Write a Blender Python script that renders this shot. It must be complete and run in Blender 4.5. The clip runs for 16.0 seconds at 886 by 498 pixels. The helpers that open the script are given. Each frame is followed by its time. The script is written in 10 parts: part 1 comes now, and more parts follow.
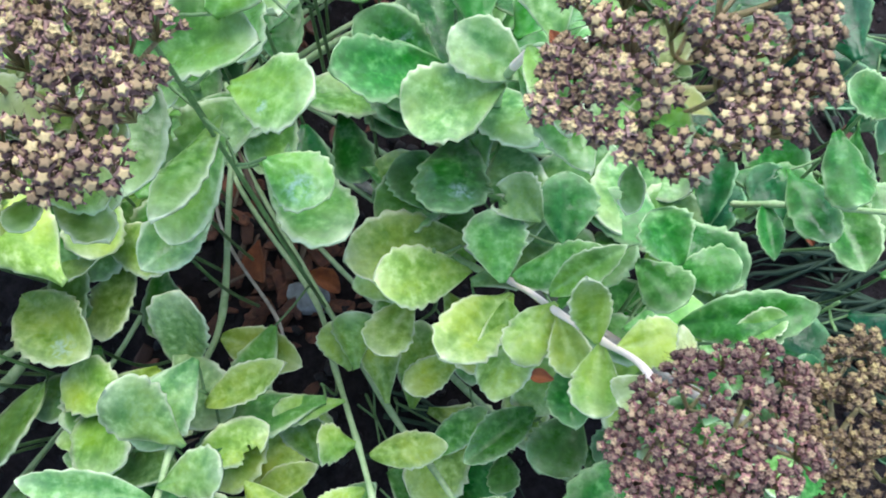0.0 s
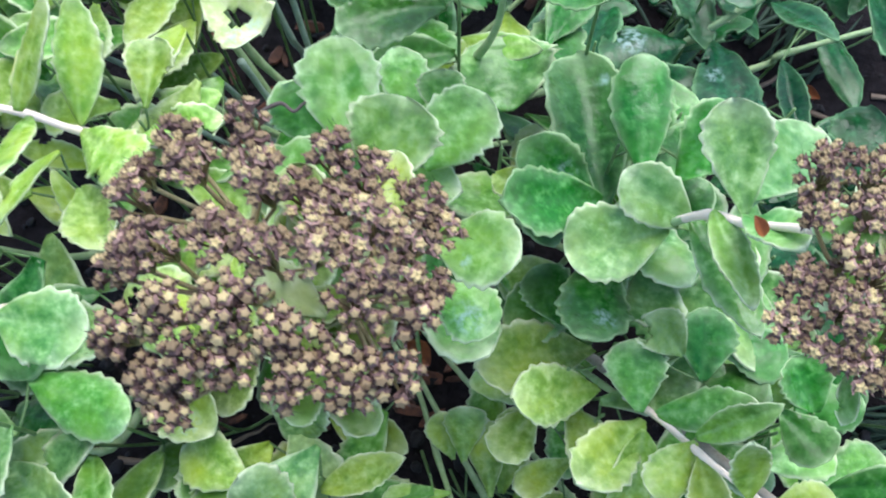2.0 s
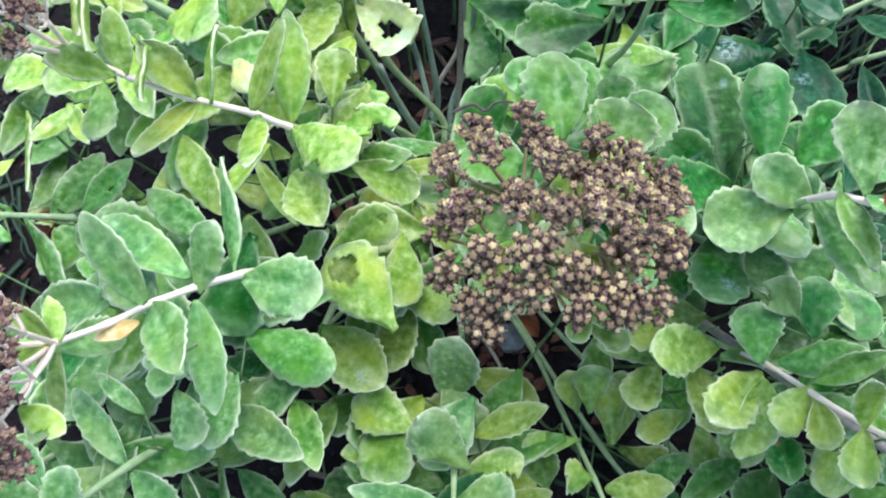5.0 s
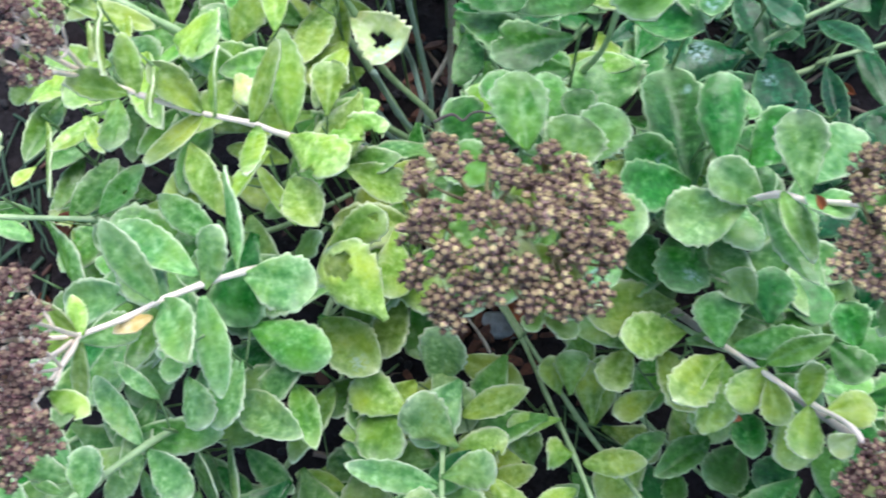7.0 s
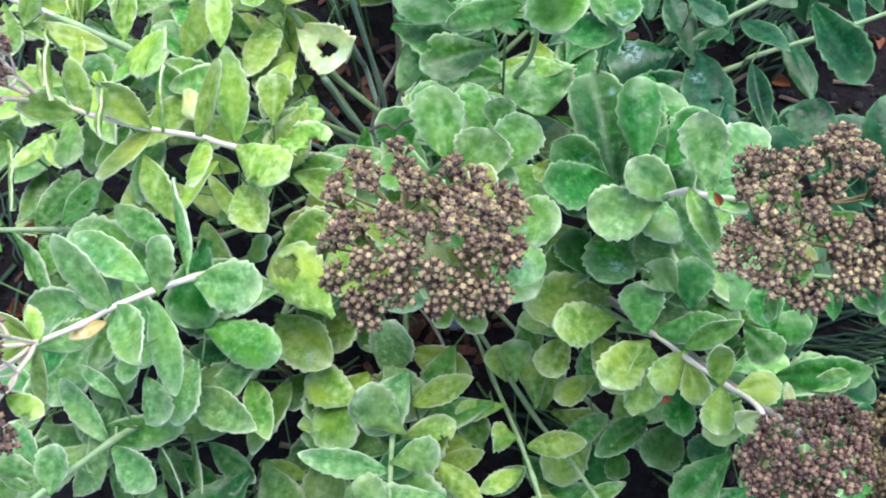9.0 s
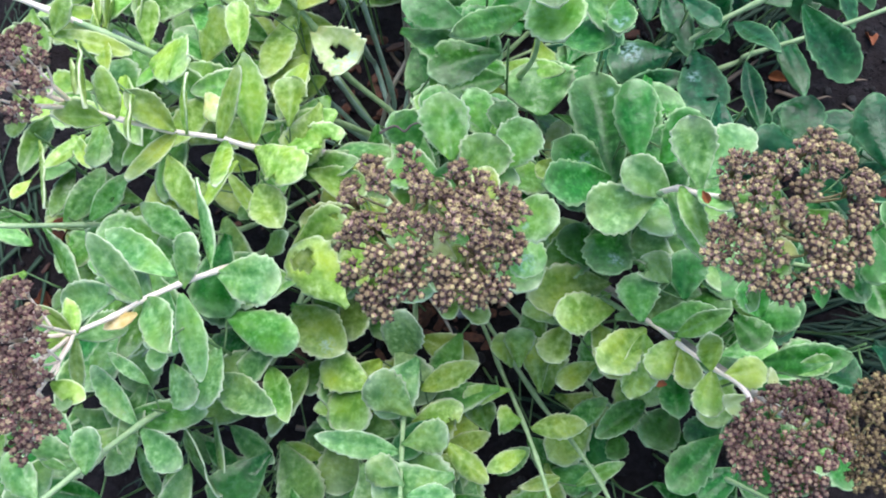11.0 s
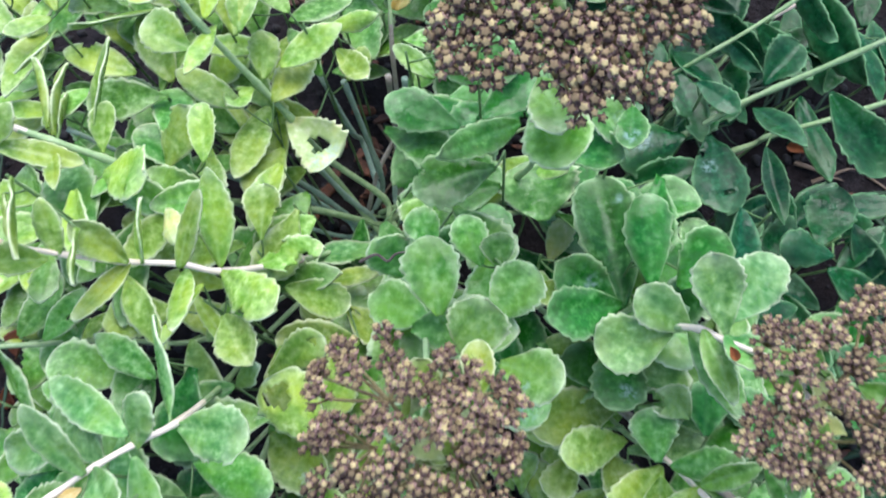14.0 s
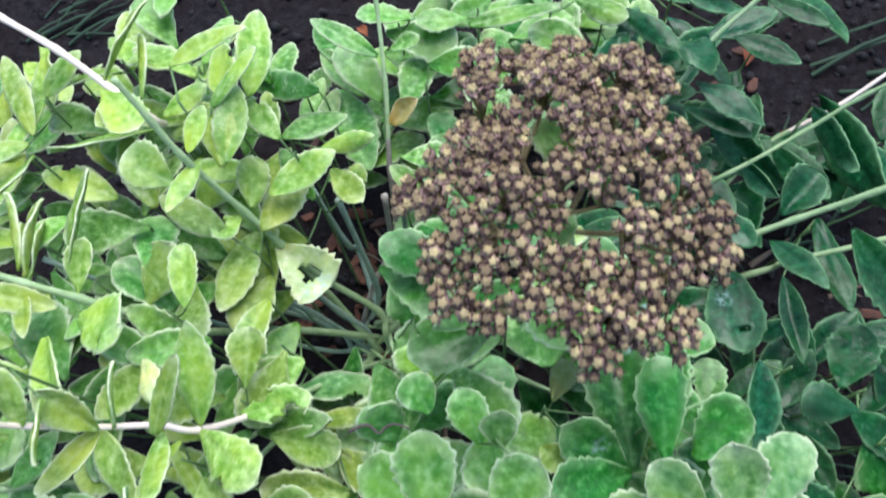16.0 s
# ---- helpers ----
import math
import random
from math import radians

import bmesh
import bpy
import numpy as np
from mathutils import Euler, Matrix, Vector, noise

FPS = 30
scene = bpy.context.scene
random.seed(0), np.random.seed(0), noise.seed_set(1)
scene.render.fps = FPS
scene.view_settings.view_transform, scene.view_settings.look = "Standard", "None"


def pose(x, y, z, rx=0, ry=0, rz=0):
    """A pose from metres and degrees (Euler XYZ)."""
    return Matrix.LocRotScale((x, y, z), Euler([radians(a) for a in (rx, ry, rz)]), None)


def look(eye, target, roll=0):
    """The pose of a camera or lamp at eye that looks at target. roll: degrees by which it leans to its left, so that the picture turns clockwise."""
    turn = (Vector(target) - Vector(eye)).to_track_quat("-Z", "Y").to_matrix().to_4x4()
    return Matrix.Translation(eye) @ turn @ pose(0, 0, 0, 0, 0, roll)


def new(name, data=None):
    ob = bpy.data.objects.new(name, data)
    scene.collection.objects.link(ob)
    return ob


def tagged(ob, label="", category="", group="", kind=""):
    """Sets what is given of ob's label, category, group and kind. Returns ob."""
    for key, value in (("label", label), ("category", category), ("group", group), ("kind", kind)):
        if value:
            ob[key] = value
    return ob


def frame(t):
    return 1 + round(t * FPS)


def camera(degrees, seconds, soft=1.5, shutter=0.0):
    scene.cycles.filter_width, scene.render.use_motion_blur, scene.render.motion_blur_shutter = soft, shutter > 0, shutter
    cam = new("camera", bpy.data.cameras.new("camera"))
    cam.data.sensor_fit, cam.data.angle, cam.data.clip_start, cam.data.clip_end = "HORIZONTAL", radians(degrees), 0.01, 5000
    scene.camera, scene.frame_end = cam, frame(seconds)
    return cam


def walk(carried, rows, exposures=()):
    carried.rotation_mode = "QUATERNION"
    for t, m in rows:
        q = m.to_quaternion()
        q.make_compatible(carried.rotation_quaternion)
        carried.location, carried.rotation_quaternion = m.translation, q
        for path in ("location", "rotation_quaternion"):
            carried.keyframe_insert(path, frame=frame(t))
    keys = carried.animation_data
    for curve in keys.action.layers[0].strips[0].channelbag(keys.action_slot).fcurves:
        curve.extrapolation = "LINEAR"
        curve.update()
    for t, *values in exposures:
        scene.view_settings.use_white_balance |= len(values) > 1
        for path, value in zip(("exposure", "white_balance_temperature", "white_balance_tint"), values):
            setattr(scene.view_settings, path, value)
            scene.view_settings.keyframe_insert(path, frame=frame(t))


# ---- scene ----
# the camera and its way over the plants
cam = camera(49.64, 16.0, soft=2.0, shutter=0.9)
EXPOSURES = [(0, 1.76), (1.0, 1.70), (2.0, 1.57), (3.0, 1.54), (3.5, 1.37), (4, 1.40), (4.5, 1.48), (8, 1.49), (11, 1.44), (13, 1.39), (15, 1.33), (16, 1.30)]
PATH = [
    (0, (0.10949, 0.07712, 0.67094), (0.05277, 0.40585, -0.27178), -8.88),
    (0.5, (0.09781, 0.08446, 0.66784), (0.04511, 0.40789, -0.27694), -8.05),
    (1, (0.06591, 0.10086, 0.68195), (0.01497, 0.43631, -0.25873), -5.47),
    (1.5, (0.04731, 0.11729, 0.68923), (-0.00755, 0.44449, -0.25413), -5.36),
    (2, (0.0409, 0.11928, 0.70196), (-0.02029, 0.45281, -0.23879), -4.49),
    (2.5, (0.0307, 0.12974, 0.7103), (-0.041, 0.45962, -0.231), -6.50),
    (3, (0.01218, 0.14762, 0.72843), (-0.07866, 0.45874, -0.21759), -10.96),
    (3.5, (-0.0028, 0.1392, 0.75186), (-0.08623, 0.45989, -0.19164), -8.92),
    (4, (-0.00487, 0.11977, 0.77893), (-0.09702, 0.43148, -0.16677), -11.34),
    (4.5, (-0.02094, 0.08841, 0.78224), (-0.09826, 0.4115, -0.16096), -7.68),
    (4.7, (-0.03103, 0.07573, 0.78018), (-0.10287, 0.40736, -0.16049), -6.07),
    (6.8, (-0.01899, 0.06087, 0.83015), (-0.10589, 0.37471, -0.11534), -9.57),
    (7, (-0.01143, 0.06174, 0.83126), (-0.09585, 0.37702, -0.11398), -9.36),
    (7.5, (0.00464, 0.05733, 0.84049), (-0.07193, 0.37241, -0.10548), -8.50),
    (8, (0.01944, 0.06221, 0.85108), (-0.0514, 0.37021, -0.09766), -8.45),
    (10.3, (0.02443, 0.05593, 0.89195), (-0.05533, 0.35611, -0.0586), -11.16),
    (10.5, (0.02376, 0.06039, 0.89655), (-0.05469, 0.35195, -0.05678), -11.30),
    (11, (0.02755, 0.05392, 0.90588), (-0.05502, 0.34281, -0.04791), -12.20),
    (11.5, (0.02666, 0.05573, 0.91269), (-0.05661, 0.3402, -0.04237), -12.55),
    (12, (0.0347, 0.06303, 0.91793), (-0.05694, 0.34563, -0.03692), -14.28),
    (12.5, (0.03074, 0.08509, 0.9133), (-0.05324, 0.36961, -0.04169), -13.30),
    (13, (0.026, 0.10846, 0.89451), (-0.05389, 0.39539, -0.0601), -12.65),
    (13.5, (0.02221, 0.13462, 0.87083), (-0.05671, 0.42081, -0.08409), -12.65),
    (14, (0.02492, 0.15173, 0.85936), (-0.05942, 0.44491, -0.09297), -13.04),
    (14.5, (0.00268, 0.16746, 0.84304), (-0.07326, 0.47143, -0.10661), -11.08),
    (15, (0.012, 0.18813, 0.84579), (-0.07416, 0.50284, -0.09949), -12.09),
    (15.5, (0.0202, 0.21363, 0.8487), (-0.06552, 0.53052, -0.09588), -11.80),
    (16, (0.02088, 0.23201, 0.84313), (-0.06659, 0.5588, -0.09791), -11.54),
]
walk(cam, [(t, look(eye, target, roll)) for t, eye, target, roll in PATH], EXPOSURES)

# ---- world and light ----
world = bpy.data.worlds.new("sky")
scene.world = world
world.use_nodes = True
wn = world.node_tree
sky = wn.nodes.new("ShaderNodeTexSky")
sky.sky_type, sky.sun_disc = "NISHITA", False
SUN_ELEVATION, SUN_TURN = radians(66), radians(12)
sky.sun_elevation, sky.sun_rotation = SUN_ELEVATION, SUN_TURN
wn.links.new(sky.outputs["Color"], wn.nodes["Background"].inputs["Color"])
wn.nodes["Background"].inputs["Strength"].default_value = 0.125
sun = new("sun", bpy.data.lights.new("sun", "SUN"))
sun.data.energy, sun.data.angle, sun.data.color = 1.8, radians(50), (0.99, 0.985, 1.0)
sun_way = Vector((math.sin(SUN_TURN) * math.cos(SUN_ELEVATION), math.cos(SUN_TURN) * math.cos(SUN_ELEVATION), math.sin(SUN_ELEVATION)))
sun.matrix_world = look(sun_way * 5, (0, 0, 0))


# ---- materials ----
def material(name):
    m = bpy.data.materials.new(name)
    m.use_nodes = True
    return m, m.node_tree.nodes, m.node_tree.links, m.node_tree.nodes["Principled BSDF"]


def noise_node(n, l, scale, detail=4.0, rough=0.55, coords=None):
    t = n.new("ShaderNodeTexNoise")
    t.inputs["Scale"].default_value, t.inputs["Detail"].default_value, t.inputs["Roughness"].default_value = scale, detail, rough
    if coords is not None:
        l.new(coords, t.inputs["Vector"])
    return t.outputs["Fac"]


def ramp(n, l, fac, *stops):
    r = n.new("ShaderNodeValToRGB")
    r.color_ramp.elements[0].position, r.color_ramp.elements[1].position = stops[0][0], stops[-1][0]
    for at, _ in stops[1:-1]:
        r.color_ramp.elements.new(at)
    for e, (at, c) in zip(r.color_ramp.elements, stops):
        e.color = (*c, 1) if len(c) == 3 else c
    l.new(fac, r.inputs["Fac"])
    return r.outputs["Color"]


def mix(n, l, fac, a, b, mode="MIX"):
    m = n.new("ShaderNodeMix")
    m.data_type, m.blend_type = "RGBA", mode
    for value, socket in ((fac, m.inputs[0]), (a, m.inputs[6]), (b, m.inputs[7])):
        if isinstance(value, (int, float)):
            socket.default_value = value
        elif isinstance(value, tuple):
            socket.default_value = (*value, 1)
        else:
            l.new(value, socket)
    return m.outputs[2]


def bump(n, l, height, strength, distance, bsdf):
    b = n.new("ShaderNodeBump")
    b.inputs["Strength"].default_value, b.inputs["Distance"].default_value = strength, distance
    l.new(height, b.inputs["Height"])
    l.new(b.outputs["Normal"], bsdf.inputs["Normal"])


def grey(v):
    return (v, v, v)


def leaf_material(name, deep, mid, light, rim_colour, bloom=0.5):
    """A fleshy leaf: mottled green blade, paler towards the toothed margin, faint midrib, bluish bloom, painted sky
    glints, light shining through.
    """
    m, n, l, bsdf = material(name)
    geo = n.new("ShaderNodeNewGeometry").outputs["Position"]
    rnd = n.new("ShaderNodeObjectInfo").outputs["Random"]

    def attribute(which):
        node = n.new("ShaderNodeAttribute")
        node.attribute_name = which
        return node.outputs["Fac"]

    def times(a, b):
        node = n.new("ShaderNodeMath")
        node.operation = "MULTIPLY"
        for value, socket in ((a, node.inputs[0]), (b, node.inputs[1])):
            if isinstance(value, (int, float)):
                socket.default_value = value
            else:
                l.new(value, socket)
        return node.outputs[0]

    soft_deep = tuple(0.75 * a + 0.25 * b for a, b in zip(deep, mid))
    mottle = ramp(n, l, noise_node(n, l, 205, 3, 0.55, geo), (0.36, soft_deep), (0.52, mid), (0.74, light))
    blotch = ramp(n, l, noise_node(n, l, 52, 3, 0.5, geo), (0.42, grey(0.0)), (0.66, grey(0.55)))
    green = mix(n, l, blotch, mottle, deep)
    # yellower patches within the blade
    sallow = ramp(n, l, noise_node(n, l, 31, 3, 0.6, geo), (0.45, grey(0.0)), (0.68, grey(0.6)))
    blade = mix(n, l, sallow, green, tuple(v * k for v, k in zip(mid, (1.75, 1.28, 0.8))))
    rim = attribute("rim")
    pale = times(rim, ramp(n, l, noise_node(n, l, 110, 3, 0.55, geo), (0.32, grey(0.45)), (0.62, grey(1.0))))
    shade = n.new("ShaderNodeHueSaturation")
    l.new(blade, shade.inputs["Color"])
    shade.inputs["Saturation"].default_value = 1.09
    hue = n.new("ShaderNodeMapRange")
    l.new(rnd, hue.inputs[0])
    hue.inputs[3].default_value, hue.inputs[4].default_value = 0.470, 0.502
    l.new(hue.outputs[0], shade.inputs["Hue"])
    frac = n.new("ShaderNodeMath")
    frac.operation = "FRACT"
    l.new(times(rnd, 7.31), frac.inputs[0])
    val = n.new("ShaderNodeMapRange")
    l.new(frac.outputs[0], val.inputs[0])
    val.inputs[3].default_value, val.inputs[4].default_value = 0.76, 1.2
    l.new(val.outputs[0], shade.inputs["Value"])
    edged = mix(n, l, pale, shade.outputs["Color"], rim_colour)
    ribbed = mix(n, l, times(attribute("rib"), 0.30), edged, light)
    speckle = ramp(n, l, noise_node(n, l, 330, 3, 0.6, geo), (0.42, grey(0)), (0.72, grey(0.45)))
    where = ramp(n, l, noise_node(n, l, 62, 4, 0.6, geo), (0.44, grey(0.0)), (0.68, grey(1.0)))
    dusted = mix(n, l, times(mix(n, l, 1.0, speckle, where, "MULTIPLY"), bloom), ribbed, (0.42, 0.58, 0.56))
    freckle = ramp(n, l, noise_node(n, l, 300, 2, 0.5, geo), (0.74, grey(0)), (0.79, grey(0.16)))
    flecked = mix(n, l, freckle, dusted, (0.42, 0.34, 0.10))
    # ragged bluish-white glints of the sky, painted into the base colour
    glint_mask = times(attribute("glint"), ramp(n, l, noise_node(n, l, 260, 4, 0.7, geo), (0.44, grey(0)), (0.60, grey(0.55))))
    colour = mix(n, l, glint_mask, flecked, (0.40, 0.57, 0.56))
    l.new(colour, bsdf.inputs["Base Color"])
    l.new(ramp(n, l, noise_node(n, l, 48, 4, 0.6, geo), (0.40, grey(0.20)), (0.62, grey(0.46))), bsdf.inputs["Roughness"])
    bsdf.inputs["Specular IOR Level"].default_value = 0.30
    quilt = mix(n, l, 0.25, noise_node(n, l, 80, 2, 0.5, geo), noise_node(n, l, 260, 2, 0.5, geo))
    bump(n, l, quilt, 0.45, 0.003, bsdf)
    glow = n.new("ShaderNodeBsdfTranslucent")
    l.new(mix(n, l, 1.0, colour, (0.95, 1.0, 0.50), "MULTIPLY"), glow.inputs["Color"])
    both = n.new("ShaderNodeMixShader")
    both.inputs[0].default_value = 0.16
    l.new(bsdf.outputs[0], both.inputs[1])
    l.new(glow.outputs[0], both.inputs[2])
    l.new(both.outputs[0], n["Material Output"].inputs["Surface"])
    return m


LEAF = {
    "Y": leaf_material("leaf_yellow_green", (0.095, 0.240, 0.034), (0.235, 0.430, 0.105), (0.480, 0.645, 0.290), (0.81, 0.86, 0.60), 0.30),
    "A": leaf_material("leaf_green", (0.028, 0.155, 0.024), (0.108, 0.320, 0.076), (0.320, 0.560, 0.245), (0.76, 0.84, 0.57), 0.26),
    "B": leaf_material("leaf_blue_green", (0.040, 0.165, 0.044), (0.140, 0.330, 0.110), (0.350, 0.560, 0.280), (0.79, 0.86, 0.61), 0.30),
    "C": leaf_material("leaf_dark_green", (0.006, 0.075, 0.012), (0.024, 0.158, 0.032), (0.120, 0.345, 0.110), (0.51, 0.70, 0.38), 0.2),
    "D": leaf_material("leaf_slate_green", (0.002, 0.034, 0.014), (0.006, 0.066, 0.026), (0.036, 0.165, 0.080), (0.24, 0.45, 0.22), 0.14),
    "P": leaf_material("leaf_pale", (0.34, 0.52, 0.19), (0.48, 0.63, 0.32), (0.68, 0.76, 0.52), (0.76, 0.81, 0.58), 0.1),
    "O": leaf_material("leaf_yellowing", (0.42, 0.38, 0.10), (0.60, 0.53, 0.22), (0.74, 0.68, 0.40), (0.75, 0.68, 0.45), 0.0),
}


def stem_material(name, low, high, streak):
    m, n, l, bsdf = material(name)
    geo = n.new("ShaderNodeNewGeometry").outputs["Position"]
    a = ramp(n, l, noise_node(n, l, 90, 4, 0.6, geo), (0.3, low), (0.7, high))
    c = mix(n, l, ramp(n, l, noise_node(n, l, 420, 3, 0.6, geo), (0.5, grey(0)), (0.75, grey(0.6))), a, streak)
    l.new(c, bsdf.inputs["Base Color"])
    bsdf.inputs["Roughness"].default_value = 0.5
    bump(n, l, noise_node(n, l, 600, 3, 0.5, geo), 0.3, 0.0006, bsdf)
    return m


STEM = {
    "green": stem_material("stem_green", (0.22, 0.36, 0.15), (0.40, 0.53, 0.28), (0.50, 0.56, 0.36)),
    "pink": stem_material("stem_pinkish", (0.80, 0.68, 0.54), (0.94, 0.76, 0.68), (0.92, 0.82, 0.74)),
    "teal": stem_material("stem_grey_green", (0.20, 0.32, 0.25), (0.38, 0.50, 0.40), (0.22, 0.20, 0.14)),
    "deep": stem_material("stem_deep_green", (0.06, 0.14, 0.04), (0.14, 0.25, 0.09), (0.20, 0.26, 0.12)),
    "dry": stem_material("stem_dry", (0.24, 0.21, 0.17), (0.40, 0.37, 0.32), (0.15, 0.11, 0.08)),
}


def capsule_material(name, low, high, rough):
    m, n, l, bsdf = material(name)
    geo = n.new("ShaderNodeNewGeometry").outputs["Position"]
    # each capsule has its own age: most are brown, a few have opened and bleached
    age = n.new("ShaderNodeMath")
    age.operation = "ADD"
    l.new(n.new("ShaderNodeObjectInfo").outputs["Random"], age.inputs[0])
    l.new(n.new("ShaderNodeNewGeometry").outputs["Random Per Island"], age.inputs[1])
    turn = n.new("ShaderNodeMath")
    turn.operation = "FRACT"
    l.new(age.outputs[0], turn.inputs[0])
    deep = tuple(0.55 * v for v in low)
    middle = tuple(0.5 * (a + b) for a, b in zip(low, high))
    bleached = tuple(1.22 * v for v in high)
    a = ramp(n, l, turn.outputs[0], (0.0, deep), (0.40, low), (0.70, middle), (0.88, high), (1.0, bleached))
    c = mix(n, l, ramp(n, l, noise_node(n, l, 900, 3, 0.6, geo), (0.35, grey(0)), (0.7, grey(0.45))), a, low)
    l.new(c, bsdf.inputs["Base Color"])
    bsdf.inputs["Roughness"].default_value = rough
    return m


TAN = capsule_material("capsule_tan", (0.24, 0.170, 0.092), (0.47, 0.385, 0.19), 0.8)
HUSK = capsule_material("capsule_husk", (0.150, 0.088, 0.080), (0.36, 0.235, 0.20), 0.85)
DARK_TAN = capsule_material("capsule_dark_tan", (0.16, 0.10, 0.075), (0.36, 0.27, 0.16), 0.8)
DARK_HUSK = capsule_material("capsule_dark_husk", (0.100, 0.046, 0.048), (0.28, 0.145, 0.13), 0.85)
OLIVE_TAN = capsule_material("capsule_olive_tan", (0.17, 0.12, 0.060), (0.34, 0.28, 0.12), 0.8)
OLIVE_HUSK = capsule_material("capsule_olive_husk", (0.085, 0.055, 0.036), (0.22, 0.155, 0.085), 0.85)
THREAD = capsule_material("capsule_thread", (0.012, 0.007, 0.008), (0.03, 0.018, 0.018), 0.8)

SOIL, n, l, bsdf = material("soil")
geo = n.new("ShaderNodeNewGeometry").outputs["Position"]
a = ramp(n, l, noise_node(n, l, 120, 6, 0.65, geo), (0.3, (0.006, 0.006, 0.0068)), (0.7, (0.034, 0.029, 0.033)))
c = mix(n, l, ramp(n, l, noise_node(n, l, 14, 3, 0.6, geo), (0.4, grey(0)), (0.65, grey(0.6))), a, (0.018, 0.012, 0.011))
l.new(c, bsdf.inputs["Base Color"])
bsdf.inputs["Roughness"].default_value = 0.9
bsdf.inputs["Specular IOR Level"].default_value = 0.08
bump(n, l, noise_node(n, l, 260, 6, 0.7, geo), 0.9, 0.006, bsdf)


def plain(name, low, high, scale, rough, relief=0.001):
    m, n, l, bsdf = material(name)
    geo = n.new("ShaderNodeNewGeometry").outputs["Position"]
    rnd = n.new("ShaderNodeObjectInfo").outputs["Random"]
    a = ramp(n, l, noise_node(n, l, scale, 5, 0.6, geo), (0.3, low), (0.7, high))
    c = mix(n, l, rnd, a, low)
    l.new(c, bsdf.inputs["Base Color"])
    bsdf.inputs["Roughness"].default_value = rough
    bump(n, l, noise_node(n, l, scale * 3, 4, 0.6, geo), 0.5, relief, bsdf)
    return m


CHIP = plain("bark_chip", (0.04, 0.015, 0.009), (0.20, 0.070, 0.034), 160, 0.8)
RUST = plain("rust_leaf", (0.14, 0.035, 0.012), (0.36, 0.12, 0.035), 120, 0.7)
STONE = plain("grey_stone", (0.12, 0.13, 0.14), (0.26, 0.29, 0.31), 140, 0.6)
CRUMB = plain("soil_crumb", (0.006, 0.005, 0.006), (0.055, 0.048, 0.054), 200, 0.9)
GRASS = plain("grass_blade", (0.007, 0.030, 0.012), (0.030, 0.080, 0.030), 60, 0.7)
STRAW = plain("dead_straw", (0.09, 0.06, 0.04), (0.22, 0.16, 0.11), 80, 0.7)
TWIG = plain("dark_twig", (0.05, 0.035, 0.03), (0.13, 0.10, 0.09), 200, 0.7)


# ---- building blocks ----
def mesh_of(name, verts, faces, mats, smooth=True, indices=None):
    me = bpy.data.meshes.new(name)
    me.from_pydata([tuple(v) for v in verts], [], faces)
    for m in mats:
        me.materials.append(m)
    if indices is not None:
        me.polygons.foreach_set("material_index", indices)
    me.polygons.foreach_set("use_smooth", [smooth] * len(me.polygons))
    me.update()
    return me


def part(name, me, parent, label="", m=None):
    ob = new(name, me)
    ob.parent = parent
    if m is not None:
        ob.matrix_basis = m
    return tagged(ob, label)


def curve_points(points, steps=8):
    """A smooth line through the points (Catmull-Rom)."""
    p = [Vector(q) for q in points]
    p = [p[0] * 2 - p[1], *p, p[-1] * 2 - p[-2]]
    line = []
    for i in range(1, len(p) - 2):
        a, b, c, d = p[i - 1], p[i], p[i + 1], p[i + 2]
        for k in range(steps):
            t = k / steps
            line.append(0.5 * (2 * b + (c - a) * t + (2 * a - 5 * b + 4 * c - d) * t * t + (3 * b - a - 3 * c + d) * t ** 3))
    return [*line, p[-2]]


def tube(points, r0, r1, sides=9, steps=8, knots=()):
    """Verts and faces of a tapered, slightly uneven stem with swollen leaf nodes."""
    line = curve_points(points, steps)
    verts, faces = [], []
    side = Vector((0.3, 0.2, 0.9)).normalized()
    for i, q in enumerate(line):
        ahead = (line[min(i + 1, len(line) - 1)] - line[max(i - 1, 0)]).normalized()
        u = ahead.cross(side).normalized()
        v = ahead.cross(u)
        f = i / (len(line) - 1)
        r = (r0 + (r1 - r0) * f) * (1 + 0.07 * noise.noise(q * 90))
        for k in knots:
            r *= 1 + 0.3 * math.exp(-(((f - k) * len(line) / 1.2) ** 2))
        for s in range(sides):
            ang = math.tau * s / sides
            verts.append(q + (u * math.cos(ang) + v * math.sin(ang)) * r)
    rings = len(line)
    for i in range(rings - 1):
        for s in range(sides):
            a, b = i * sides + s, i * sides + (s + 1) % sides
            faces.append((a, b, b + sides, a + sides))
    faces += [tuple(range(sides))[::-1], tuple((rings - 1) * sides + s for s in range(sides))]
    return verts, faces


